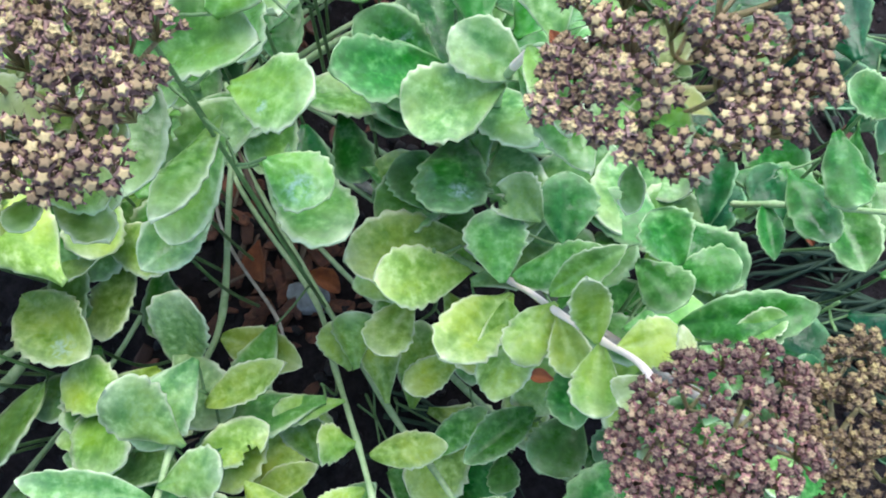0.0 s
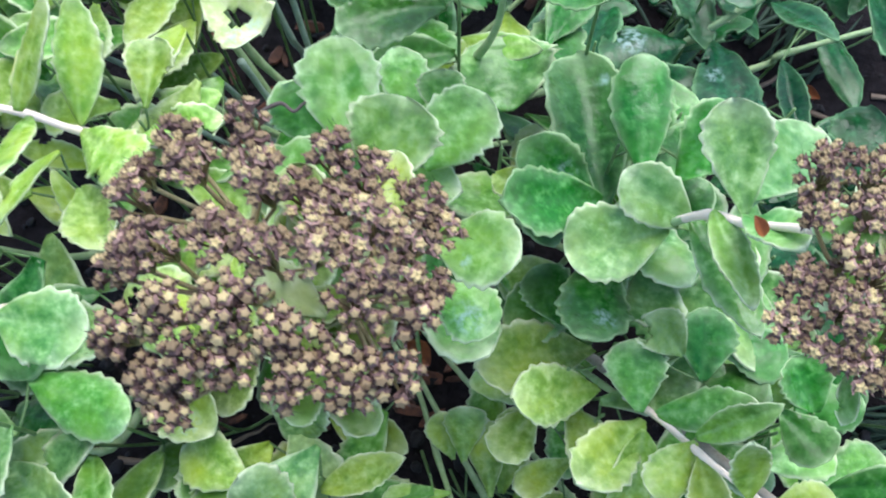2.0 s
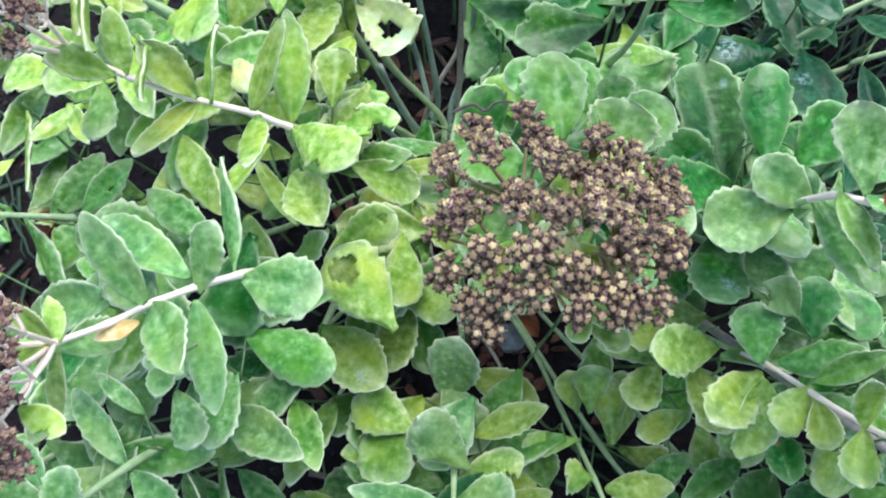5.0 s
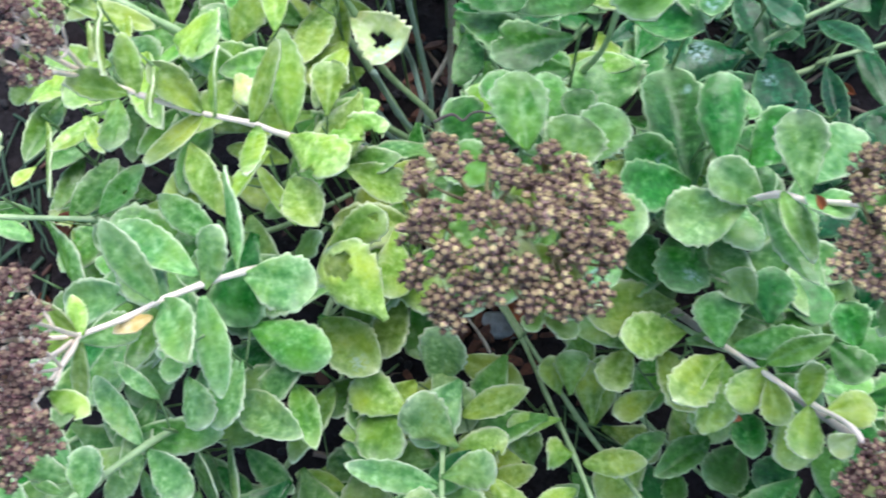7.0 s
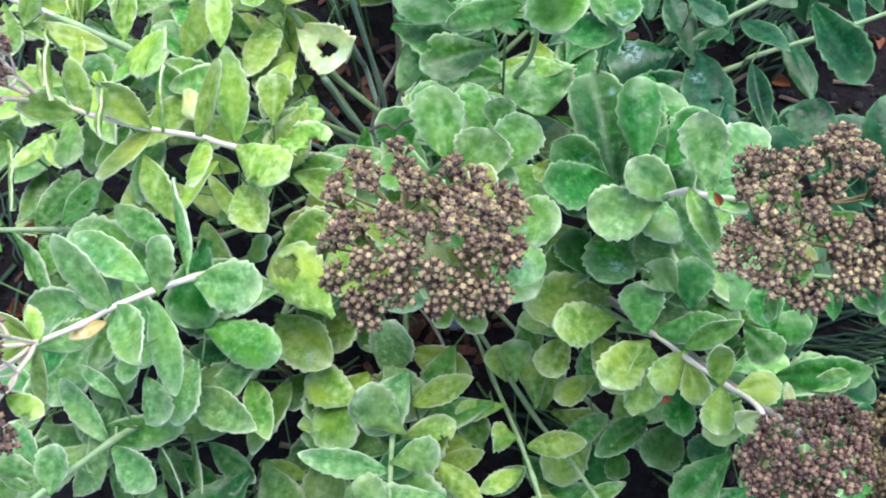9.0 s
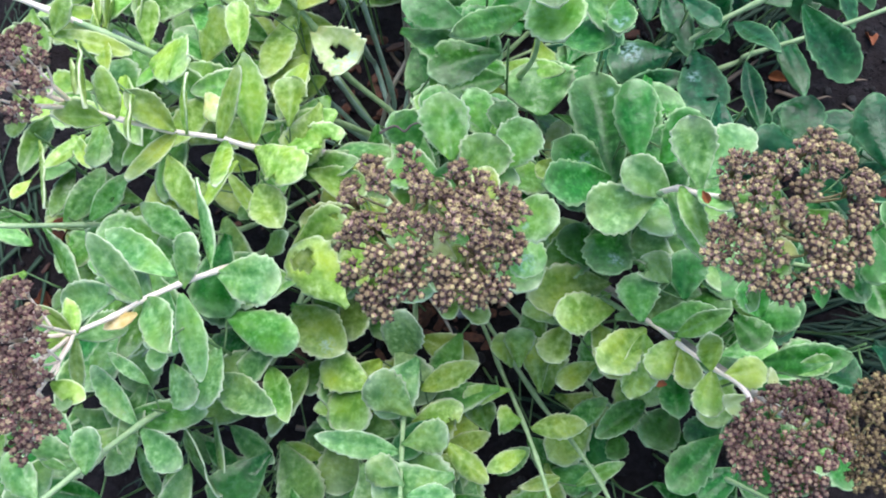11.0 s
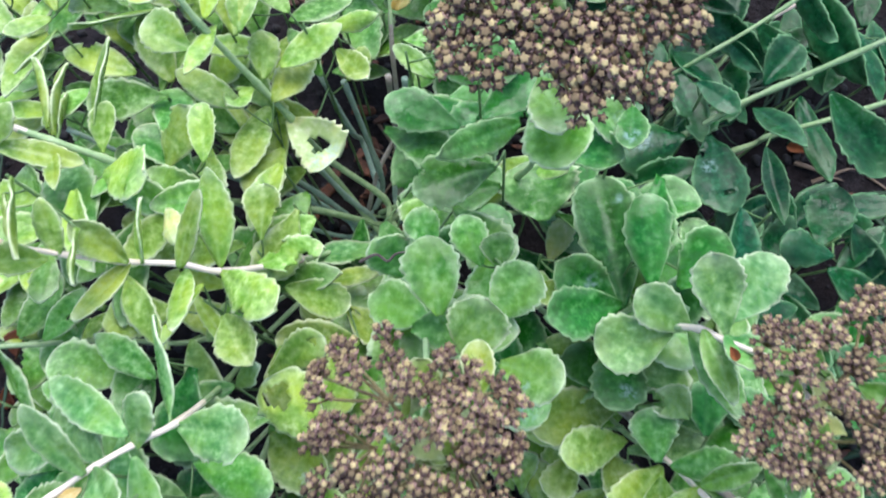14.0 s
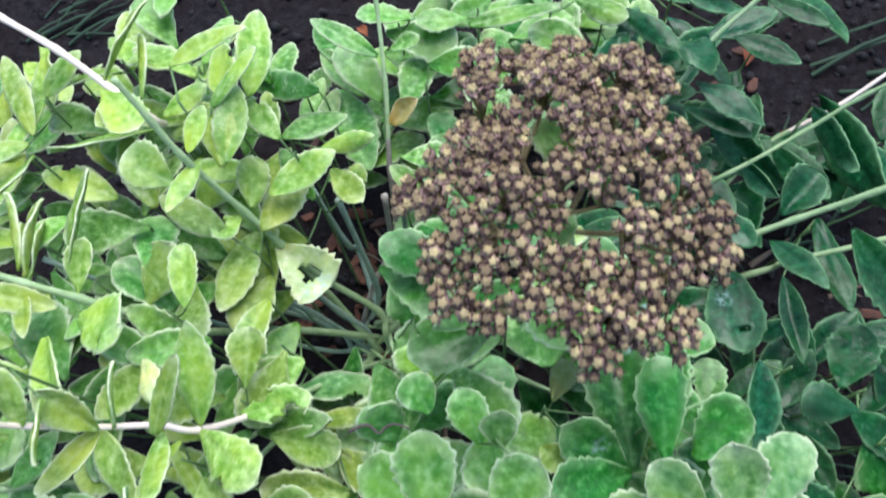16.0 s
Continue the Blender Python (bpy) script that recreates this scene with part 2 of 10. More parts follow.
def blade(length, width, seed, cup=0.12, droop=0.18, bites=(), form="oblong", teeth=1.0, thick=0.0016, twist=0.0, fine=(34, 13)):
    """A toothed, obovate fleshy leaf along +y from the origin, its face to +z. bites: (along, across, radius) in parts of the
    length and half width, eaten out of the blade."""
    rng = random.Random(seed)
    NU, NV = fine
    phase, freq = rng.random() * 6, rng.uniform(6.5, 9.0)
    wav, wph = rng.uniform(0.015, 0.05), rng.random() * 6
    skew, lop = rng.uniform(-0.06, 0.06), rng.uniform(-0.07, 0.07)
    ringed, rims, ribs = [], [], []

    um, blunt, foot = {"spoon": (0.70, 2.6, 1.5), "fan": (0.84, 3.0, 1.05), "lance": (0.52, 1.7, 0.85)}.get(form, (rng.uniform(0.58, 0.68), rng.uniform(1.9, 2.7), rng.uniform(0.95, 1.3)))
    fold, ripple, hook = rng.uniform(-0.04, 0.20), rng.uniform(0.05, 0.16) * min(1.0, (width / length / 0.5) ** 2), rng.uniform(-0.05, 0.09)

    def half(u):
        if u > um:
            return (1 - ((u - um) / (1 - um)) ** blunt) ** 0.68
        k = max(0.0, u / um)
        return 0.12 + 0.88 * (math.sin(k * math.pi / 2) ** foot)

    peak = max(half(i / 60) for i in range(61))
    for i in range(NU + 1):
        u = i / NU
        u = 1 - (1 - u) ** 1.25
        h = half(u) / peak
        for j in range(NV):
            v = -1 + 2 * j / (NV - 1)
            v = math.copysign(abs(v) ** 0.8, v)
            tooth, side_of = 0.0, 1.0 if v > 0 else -1.0
            if 0.28 < u:
                saw = (u * freq + phase + (0.37 if v > 0 else 0) + 0.5 * noise.noise(Vector((u * 4, seed * 0.3, 1.0 if v > 0 else -1.0)))) % 1.0
                tooth = teeth * 0.19 * (min(saw * 1.3, (1 - saw) * 4, 1.0) - 0.55) * (0.75 + 0.9 * noise.noise(Vector((u * 5, seed * 0.9, side_of * 3.0)))) * abs(v) ** 5 * min(1, (u - 0.28) * 6) * (1 if u < 0.97 else 0.4)
            side = 1 if v > 0 else -1
            wide = 1 + lop * side + 0.09 * noise.noise(Vector((u * 2.6, side * 2.0, seed * 0.37))) + 0.035 * noise.noise(Vector((u * 7, side * 5.0, seed * 0.71)))
            x = v * h * wide * (1 + tooth) * width / 2 + skew * length * u * u
            y = u * length
            z = cup * width * abs(v) ** 1.7 * h - droop * length * u * u
            z += wav * length * math.sin(u * 7 + wph) * v * 0.6 - 0.018 * width * math.exp(-(v * 4) ** 2) * (u < 0.85)
            z += fold * width * abs(v) * h + ripple * width * abs(v) ** 2.5 * noise.noise(Vector((u * 4.5, side * 3.0, seed * 0.53))) - hook * length * max(0.0, u - 0.7) ** 2 * 6
            tw = twist * (u - 0.4) * v
            ringed.append((x, y, z + tw * width))
            gap = min(1 - abs(v), (1 - u) * 1.6 + 0.0)
            rims.append((0.30 * max(0.0, 1 - gap / 0.55) ** 1.7 * (0.5 + 0.7 * u) + 0.55 * max(0.0, 1 - gap / 0.08)) * min(1.0, u / 0.3))
            ribs.append(max(math.exp(-(v * h * 11) ** 2) * max(0.0, 0.85 - 0.6 * u), 0.28 * max(0.0, math.cos((u * 2.2 - abs(v) * 1.1) * 12)) ** 8 * (0.15 < abs(v) < 0.9)))
    cells = {}
    for i in range(NU):
        for j in range(NV - 1):
            q = (i * NV + j, i * NV + j + 1, (i + 1) * NV + j + 1, (i + 1) * NV + j)
            cx = sum(ringed[k][0] for k in q) / 4 / (width / 2)
            cy = sum(ringed[k][1] for k in q) / 4 / length
            if any((((cy - b[0]) * length) ** 2 + ((cx - b[1]) * width / 2) ** 2) ** 0.5 < b[2] * width * (1 + 0.22 * math.sin(5 * math.atan2(cy - b[0], cx - b[1]) + seed)) for b in bites):
                continue
            cells[(i, j)] = q
    top = [(x, y, z + thick / 2) for x, y, z in ringed]
    bottom = []
    for k, (x, y, z) in enumerate(ringed):
        j = k % NV
        v = abs(-1 + 2 * j / (NV - 1))
        bottom.append((x, y, z - thick / 2 * (1.4 - 1.1 * v ** 3)))
    count = len(top)
    faces = list(cells.values())
    faces += [tuple(k + count for k in q[::-1]) for q in cells.values()]
    for (i, j), q in cells.items():
        for other, (a, b) in (((i - 1, j), (q[0], q[1])), ((i, j + 1), (q[1], q[2])), ((i + 1, j), (q[2], q[3])), ((i, j - 1), (q[3], q[0]))):
            if other not in cells:
                faces.append((b, a, a + count, b + count))
    return top + bottom, faces, rims * 2, ribs * 2


seeds = [100]


def leaf(parent, base, tip, width, roll, tone, bites=(), form="oblong", cup=None, droop=None, teeth=1.0, glint=None, label=""):
    """One leaf of a shoot, from its foot to its tip."""
    seeds[0] += 1
    rng = random.Random(seeds[0])
    base, tip = Vector(base), Vector(tip)
    axis = tip - base
    length = axis.length
    droop = rng.uniform(0.0, 0.11) if droop is None else droop
    cup = rng.uniform(-0.28, 0.12) if cup is None else cup
    y = axis.normalized()
    z = (Vector((0, -0.12, 1)) - y * y.dot(Vector((0, -0.12, 1)))).normalized()
    turn = Matrix.Rotation(radians(roll), 3, y)
    z = turn @ z
    x = y.cross(z)
    # lean the root up so that the drooping tip ends in its place
    width *= 0.92
    verts, faces, rims, ribs = blade(length, width, seeds[0], cup, droop, bites, form, teeth, twist=rng.uniform(-0.07, 0.07))
    verts = [(p[0], p[1], p[2] + droop * length * (p[1] / length)) for p in verts]
    me = mesh_of("leaf", verts, faces, [LEAF[tone]])
    for name, values in (("rim", rims), ("rib", ribs)):
        me.attributes.new(name, "FLOAT", "POINT").data.foreach_set("value", values)
    # where the painted glint lies on the blade
    if glint:
        along, over, size = glint
        values = [max(0.0, min(1.0, 2.2 - 2.2 * math.hypot(p[1] - along * length, p[0] - over * width / 2) / (size * width))) for p in verts]
        me.attributes.new("glint", "FLOAT", "POINT").data.foreach_set("value", values)
    m = Matrix(((x.x, y.x, z.x, base.x), (x.y, y.y, z.y, base.y), (x.z, y.z, z.z, base.z), (0, 0, 0, 1)))
    return part("leaf", me, parent, label, m)


stock = {}


def under_leaf(parent, at, length, width, heading, rise, roll, tone):
    """One leaf of the lower tiers, on a mesh shared with its like."""
    seeds[0] += 1
    rng = random.Random(seeds[0])
    slim = width / length < 0.5
    key = (tone, slim, rng.randrange(7))
    if key not in stock:
        k = key[2]
        verts, faces, rims, ribs = blade(1.0, 0.46 if slim else 0.62, 40 + k, -0.1 + 0.03 * k, 0.05 + 0.05 * (k % 4), form="lance" if slim else ("spoon", "oblong")[k % 2], thick=0.035, fine=(26, 9), bites=((0.7, 0.9, 0.18),) if k == 3 else ())
        me = mesh_of("leaf", verts, faces, [LEAF[tone]])
        for name, values in (("rim", rims), ("rib", [0.4 * r for r in ribs])):
            me.attributes.new(name, "FLOAT", "POINT").data.foreach_set("value", values)
        stock[key] = me
    m = pose(*at, 0, 0, heading) @ pose(0, 0, 0, rise, roll, 0) @ Matrix.Diagonal((width / (0.46 if slim else 0.62), length, length, 1))
    return part("leaf", stock[key], parent, m=m)


def side_stem(parent, points, feet):
    """A thin side shoot of the clump, with a short stalk to the foot of each of its leaves."""
    verts, faces = tube(points, 0.0013, 0.0009, 6, 5)
    line = curve_points(points, 10)
    for f in feet:
        f = Vector(f)
        near = min(line, key=lambda q: (q - f - Vector((0, 0, -0.008))).length)
        v, g = tube([near, near.lerp(f, 0.5) + Vector((0, 0, -0.002)), f], 0.0008, 0.0007, 5, 2)
        at = len(verts)
        verts.extend(v)
        faces.extend(tuple(k + at for k in q) for q in g)
    return part("side_stem", mesh_of("side_stem", verts, faces, [STEM["deep"]]), parent)


def shoot(label, points, r0, r1, kind="green", upper=None, split=0.5):
    """A stonecrop shoot: an empty at its foot, with the stem as its first part."""
    thing = tagged(new("stonecrop_shoot"), label, "plant", "shoots of the stonecrop clump")
    knots = [i / (len(points) - 1) for i in range(2, len(points))]
    verts, faces = tube(points, r0, r1, knots=knots)
    indices = None
    mats = [STEM[kind]]
    if upper:
        mats.append(STEM[upper])
        indices = [1 if max(f) > len(verts) * split else 0 for f in faces]
    part("stem", mesh_of("stem", verts, faces, mats, indices=indices), thing)
    return thing


def capsule_mesh(mats_used):
    """A dry star-shaped seed capsule: five pale lobes over a dark husk with thin points."""
    verts, faces, mats = [], [], []

    def ring(r, z, sides, wave=0.0, start=0.0):
        at = len(verts)
        for s in range(sides):
            a = start + math.tau * s / sides
            rr = r * (1 + (wave if s % 2 == 0 else -wave))
            verts.append((rr * math.cos(a), rr * math.sin(a), z))
        return at

    rings = [ring(0.0006, -0.0040, 10), ring(0.0014, -0.0018, 10, 0.10), ring(0.0021, -0.0006, 10, 0.16), ring(0.0013, 0.0000, 10, 0.1)]
    for a, b in zip(rings, rings[1:]):
        for s in range(10):
            faces.append((a + s, a + (s + 1) % 10, b + (s + 1) % 10, b + s))
            mats.append(1)
    tops = [ring(0.0015, 0.0003, 10, 0.24), ring(0.0015, 0.0009, 10, 0.27), ring(0.0009, 0.0014, 10, 0.24)]
    for a, b in zip([rings[-1], *tops], tops):
        for s in range(10):
            faces.append((a + s, a + (s + 1) % 10, b + (s + 1) % 10, b + s))
            mats.append(0 if a != rings[-1] else 1)
    verts.append((0, 0, 0.0008))
    for s in range(10):
        faces.append((tops[-1] + s, tops[-1] + (s + 1) % 10, len(verts) - 1))
        mats.append(0)
    for s in range(0, 10, 2):
        ang = math.tau * (s + 0.5) / 10
        a, b, c = rings[2] + s, rings[2] + s + 1, rings[1] + s
        verts.append((0.0031 * math.cos(ang), 0.0031 * math.sin(ang), -0.0003 + 0.0002 * s))
        at = len(verts) - 1
        faces.extend([(a, b, at), (b, c, at), (c, a, at)])
        mats.extend([1, 1, 1])
    for s in (1, 3, 5, 7, 9):
        ang = math.tau * (s + 0.8) / 10
        a, c = rings[3] + s, tops[0] + s
        verts.append((0.0044 * math.cos(ang), 0.0044 * math.sin(ang), 0.0012 + 0.0003 * s))
        at = len(verts) - 1
        faces.append((a, c, at))
        mats.append(2)
    return mesh_of("capsule", verts, faces, mats_used, smooth=False, indices=mats)


CAPSULE = capsule_mesh([TAN, HUSK, THREAD])
DARK_CAPSULE = capsule_mesh([DARK_TAN, DARK_HUSK, THREAD])
OLIVE_CAPSULE = capsule_mesh([OLIVE_TAN, OLIVE_HUSK, THREAD])


def seed_head(thing, centre, rx, ry, foot, seed, tilt=(0, 0), dome=0.020, domes=(), ball=0.0088, size=0.9, bracts=11, bract="Y", pale=0, pink=False, capsule=None, label=""):
    """A flat-topped dry flower cluster: forked stalks that each bear a small domed umbel of capsules. domes: where the umbels
    stand, in parts of the cluster's half widths."""
    rng = random.Random(seed)
    capsule = capsule or CAPSULE
    c, foot = Vector(centre), Vector(foot)
    tilted = Matrix.Rotation(radians(tilt[0]), 3, "X") @ Matrix.Rotation(radians(tilt[1]), 3, "Y")
    spots, hubs = [], [Vector((u * rx, v * ry, 0)) for u, v in domes]
    tries = 0
    while not domes and tries < 3000:
        tries += 1
        a, r = rng.random() * math.tau, math.sqrt(rng.random()) * (1 - 0.6 * ball / min(rx, ry))
        q = Vector((rx * r * math.cos(a), ry * r * math.sin(a), 0))
        if all((q - h).length > ball * rng.uniform(1.25, 1.7) for h in hubs):
            hubs.append(q)
    pitch, golden = 0.0039 * size / 0.9, math.pi * (3 - math.sqrt(5))
    for h in hubs:
        wide = ball * rng.uniform(0.8, 1.18)
        lift = dome * (1 - 0.8 * (h.x / rx) ** 2 - 0.8 * (h.y / ry) ** 2) + rng.uniform(-0.005, 0.002)
        lean = Vector((h.x / rx * 0.45 + rng.uniform(-0.2, 0.2), h.y / ry * 0.45 + rng.uniform(-0.2, 0.2), 1)).normalized().to_track_quat("Z", "Y").to_matrix()
        count = max(7, int(1.25 * (wide / pitch) ** 2 * math.pi))
        turn = rng.random() * 6
        for k in range(count):
            out = wide * math.sqrt((k + 0.5) / count) * rng.uniform(0.9, 1.1)
            a = turn + k * golden + rng.uniform(-0.25, 0.25)
            q = Vector((out * math.cos(a), out * math.sin(a), -0.62 * out * out / wide + rng.uniform(-0.0012, 0.0008)))
            up = lean @ Vector((q.x / wide * 0.9, q.y / wide * 0.9, 1)).normalized()
            q = h + Vector((0, 0, lift)) + lean @ q
            if all((q - s[0]).length > pitch * 0.62 for s in spots):
                spots.append((q, h, up))
    verts, faces = [], []

    def add(points, r0, r1, sides=4, steps=2):
        v, f = tube(points, r0, r1, sides, steps)
        at = len(verts)
        verts.extend(v)
        faces.extend(tuple(k + at for k in q) for q in f)

    place = lambda q: c + tilted @ q  # noqa: E731
    # a few thick rays that fork towards the umbels
    forks = []
    for k in range(6):
        reach, a = (0.0, 0.0) if k == 0 else (0.52, math.tau * k / 5 + seed)
        forks.append(Vector((rx * reach * math.cos(a), ry * reach * math.sin(a), 0)))
    bend = {}
    for k, f in enumerate(forks):
        end = foot.lerp(place(f + Vector((0, 0, dome * 0.2 - 0.014))), 0.72)
        bend[k] = end
        add([foot, foot.lerp(end, 0.5) + Vector((0, 0, -0.002)), end], 0.0014 if pink else 0.0012, 0.0010, 6, 4)
    for h in hubs:
        top = Vector((h.x * 0.92, h.y * 0.92, dome * (0.6 - 0.5 * (h.x / rx) ** 2 - 0.5 * (h.y / ry) ** 2) - 0.014))
        start = bend[min(range(len(forks)), key=lambda k: (forks[k] - h).length)]
        add([start, start.lerp(place(top), 0.5) + Vector((0, 0, -0.002)), place(top)], 0.0009, 0.0007, 5, 3)
        for q, hub, up in spots:
            if hub is h:
                add([place(top), place(q - up * 0.003)], 0.00055, 0.00045)
    head = part("seed_head", mesh_of("seed_head", verts, faces, [STEM["pink"] if pink else STALK]), thing, label)
    extra_v, extra_f, extra_m = [], [], []
    for k, (q, hub, up) in enumerate(spots):
        lean = (up + Vector((rng.uniform(-0.25, 0.25), rng.uniform(-0.25, 0.25), 0))).normalized()
        m = Matrix.Translation(place(q)) @ (tilted.to_4x4() @ lean.to_track_quat("Z", "Y").to_matrix().to_4x4()) @ Matrix.Rotation(rng.random() * 6, 4, "Z") @ Matrix.Scale(size * rng.uniform(0.7, 1.2), 4)
        if k < 290:
            part("capsule", capsule, head, m=m)
            continue
        at = len(extra_v)
        extra_v.extend(tuple(m @ v.co) for v in capsule.vertices)
        extra_f.extend(tuple(i + at for i in p.vertices) for p in capsule.polygons)
        extra_m.extend(p.material_index for p in capsule.polygons)
    if extra_v:
        tagged(part("capsule_litter", mesh_of("capsule_litter", extra_v, extra_f, list(capsule.materials), indices=extra_m), head), kind="stuff")
    for k in range(bracts):
        a, r = rng.random() * math.tau, rng.uniform(0.1, 0.68) * (0.7 if k < pale else 1.0)
        q = Vector((rx * r * math.cos(a), ry * r * math.sin(a), -0.012 - 0.014 * rng.random()))
        long = rng.uniform(0.014, 0.026)
        under_leaf(thing, place(q), long, long * 0.6, rng.uniform(0, 360), rng.uniform(-10, 30), rng.uniform(-30, 30), "P" if k < pale else bract)
    return head


STALK = stem_material("stalk_dry", (0.20, 0.12, 0.07), (0.36, 0.32, 0.14), (0.40, 0.38, 0.20))

# ---- ground ----
def soil_height(x, y):
    near = math.exp(-((x + 0.05) ** 2 + (y - 0.35) ** 2) / 1.2)
    p = Vector((x, y, 0))
    return near * (0.012 * noise.noise(p * 7) + 0.006 * noise.noise(p * 26) + 0.003 * noise.noise(p * 70))


axis_u = sorted({round(math.copysign(abs(k / 120) ** 1, k) * 0.72, 4) for k in range(-120, 121)} | {s * d for s in (-1, 1) for d in (0.85, 1.1, 1.6, 2.6, 5, 12, 40, 150)})
cols = len(axis_u)
verts = [(x - 0.02, y + 0.34, soil_height(x - 0.02, y + 0.34)) for y in axis_u for x in axis_u]
faces = [(j * cols + i, j * cols + i + 1, (j + 1) * cols + i + 1, (j + 1) * cols + i) for j in range(cols - 1) for i in range(cols - 1)]
tagged(new("ground", mesh_of("ground", verts, faces, [SOIL])), "dark moist crumbly garden soil under the plants", "soil", kind="structure")


# ---- the stonecrop clump ----
# upright stonecrop shoot with bright green leaves and dry seed head
s = shoot_a = shoot("upright stonecrop shoot with bright green leaves and dry seed head", [(-0.1018, 0.4438, -0.004), (-0.0894, 0.4177, 0.0567), (-0.0742, 0.3858, 0.1), (-0.047, 0.3109, 0.25), (-0.0258, 0.259, 0.36), (-0.0172, 0.1961, 0.426)], 0.0024, 0.0014, "green")
leaf(s, (-0.0459, 0.3036, 0.3127), (-0.0589, 0.3148, 0.3424), 0.0308, -3, "A")
leaf(s, (-0.0264, 0.3162, 0.334), (-0.0402, 0.334, 0.3421), 0.0243, 2, "A")
leaf(s, (-0.0144, 0.2569, 0.4072), (-0.0216, 0.2952, 0.4153), 0.0322, 3, "A")
leaf(s, (0.0011, 0.2303, 0.439), (0.009, 0.2565, 0.4471), 0.0307, 5, "A")
leaf(s, (0.0017, 0.2986, 0.354), (-0.0105, 0.3252, 0.3621), 0.0233, 5, "A")
leaf(s, (0.0123, 0.2972, 0.3583), (0.0114, 0.3144, 0.3664), 0.0211, -6, "A")
leaf(s, (0.0106, 0.2596, 0.3907), (0.0302, 0.287, 0.3988), 0.0315, 1, "A")
leaf(s, (0.0343, 0.3094, 0.2800), (0.0494, 0.2945, 0.2900), 0.0194, 2, "Y")
leaf(s, (0.0149, 0.2412, 0.3750), (0.0470, 0.2298, 0.3880), 0.0314, 0, "A", glint=(0.5, 0.5, 0.1))
leaf(s, (0.0148, 0.2376, 0.3200), (0.0416, 0.2217, 0.3180), 0.0300, -5, "A", glint=(0.6, 0.2, 0.3))
leaf(s, (0.0038, 0.243, 0.348), (-0.007, 0.1885, 0.3777), 0.0186, 11, "A", form="lance")
leaf(s, (-0.0245, 0.2672, 0.3463), (-0.0644, 0.2854, 0.3243), 0.0309, 1, "A")
leaf(s, (-0.037, 0.3453, 0.254), (-0.0426, 0.373, 0.2621), 0.0392, -2, "A")
seed_head(s, (-0.0176, 0.1940, 0.4700), 0.0496, 0.0468, (-0.0174, 0.1953, 0.4340), 1, domes=((-0.64, 0.71), (-0.27, 0.86), (-0.53, 0.52), (-0.87, 0.51), (-0.80, 0.29), (-0.18, 0.58), (-0.06, 0.37), (0.25, 0.63), (0.45, 0.49), (0.13, 0.38), (0.33, 0.30), (0.75, 0.45), (0.86, 0.30), (0.55, 0.19), (0.74, 0.14), (-0.28, 0.06), (-0.72, -0.09), (-0.57, -0.02), (-0.83, -0.15), (0.03, -0.05), (0.24, -0.00), (0.46, -0.08), (0.67, -0.10), (0.87, -0.06), (0.81, -0.24), (0.52, -0.25), (-0.06, -0.26), (-0.16, -0.38), (-0.45, -0.40), (-0.75, -0.53), (-0.50, -0.75), (-0.33, -0.62), (-0.41, -0.86), (-0.14, -0.61), (0.17, -0.48), (0.25, -0.62), (0.43, -0.52), (0.64, -0.56), (0.21, -0.73), (0.52, -0.69), (0.74, -0.59)), ball=0.0074, pale=4, size=0.88, bracts=22)
# leaning stonecrop shoot with blue-green leaves and brown seed head
s = shoot_b = shoot("leaning stonecrop shoot with blue-green leaves and brown seed head", [(-0.0949, 0.4519, -0.004), (-0.009, 0.3817, 0.1126), (0.0959, 0.2959, 0.2), (0.11, 0.2807, 0.3), (0.1209, 0.2707, 0.345), (0.1318, 0.2598, 0.365), (0.1491, 0.2391, 0.41), (0.162, 0.2261, 0.396)], 0.0024, 0.0014, "green", "pink", 0.5)
leaf(s, (0.1223, 0.2759, 0.3150), (0.0900, 0.2978, 0.3220), 0.0311, -5, "B")
leaf(s, (0.1317, 0.2652, 0.3600), (0.1218, 0.3034, 0.3817), 0.0304, -3, "B")
leaf(s, (0.1318, 0.2707, 0.36), (0.1629, 0.3153, 0.3463), 0.0323, 4, "B")
leaf(s, (0.1121, 0.2767, 0.3113), (0.0696, 0.2629, 0.2993), 0.0388, -6, "B")
leaf(s, (0.0977, 0.2977, 0.275), (0.1248, 0.2595, 0.2888), 0.0297, -6, "B")
leaf(s, (0.1190, 0.2778, 0.3250), (0.1458, 0.2254, 0.3350), 0.0232, 4, "A", form="lance")
leaf(s, (0.1209, 0.2683, 0.3550), (0.1349, 0.2282, 0.3600), 0.0173, -6, "A", form="lance")
leaf(s, (0.1312, 0.2641, 0.363), (0.1425, 0.24, 0.3927), 0.0215, 0, "B")
leaf(s, (0.09, 0.2892, 0.2383), (0.0864, 0.2356, 0.268), 0.0396, -0, "C", glint=(0.75, -0.3, 0.2))
leaf(s, (0.1295, 0.234, 0.2609), (0.1109, 0.2509, 0.269), 0.0265, -2, "B", bites=((0.85, -0.66, 0.2),))
leaf(s, (0.1407, 0.2251, 0.2512), (0.1412, 0.2596, 0.2593), 0.0324, 7, "C")
leaf(s, (0.2292, 0.3493, 0.2366), (0.1926, 0.354, 0.2447), 0.0275, -4, "D")
leaf(s, (0.2393, 0.3767, 0.1736), (0.2518, 0.4205, 0.1817), 0.0403, -1, "D")
leaf(s, (0.3022, 0.3473, 0.208), (0.2879, 0.4066, 0.2161), 0.0428, -4, "D")
leaf(s, (0.2916, 0.2927, 0.164), (0.3062, 0.2392, 0.1721), 0.0337, 2, "C")
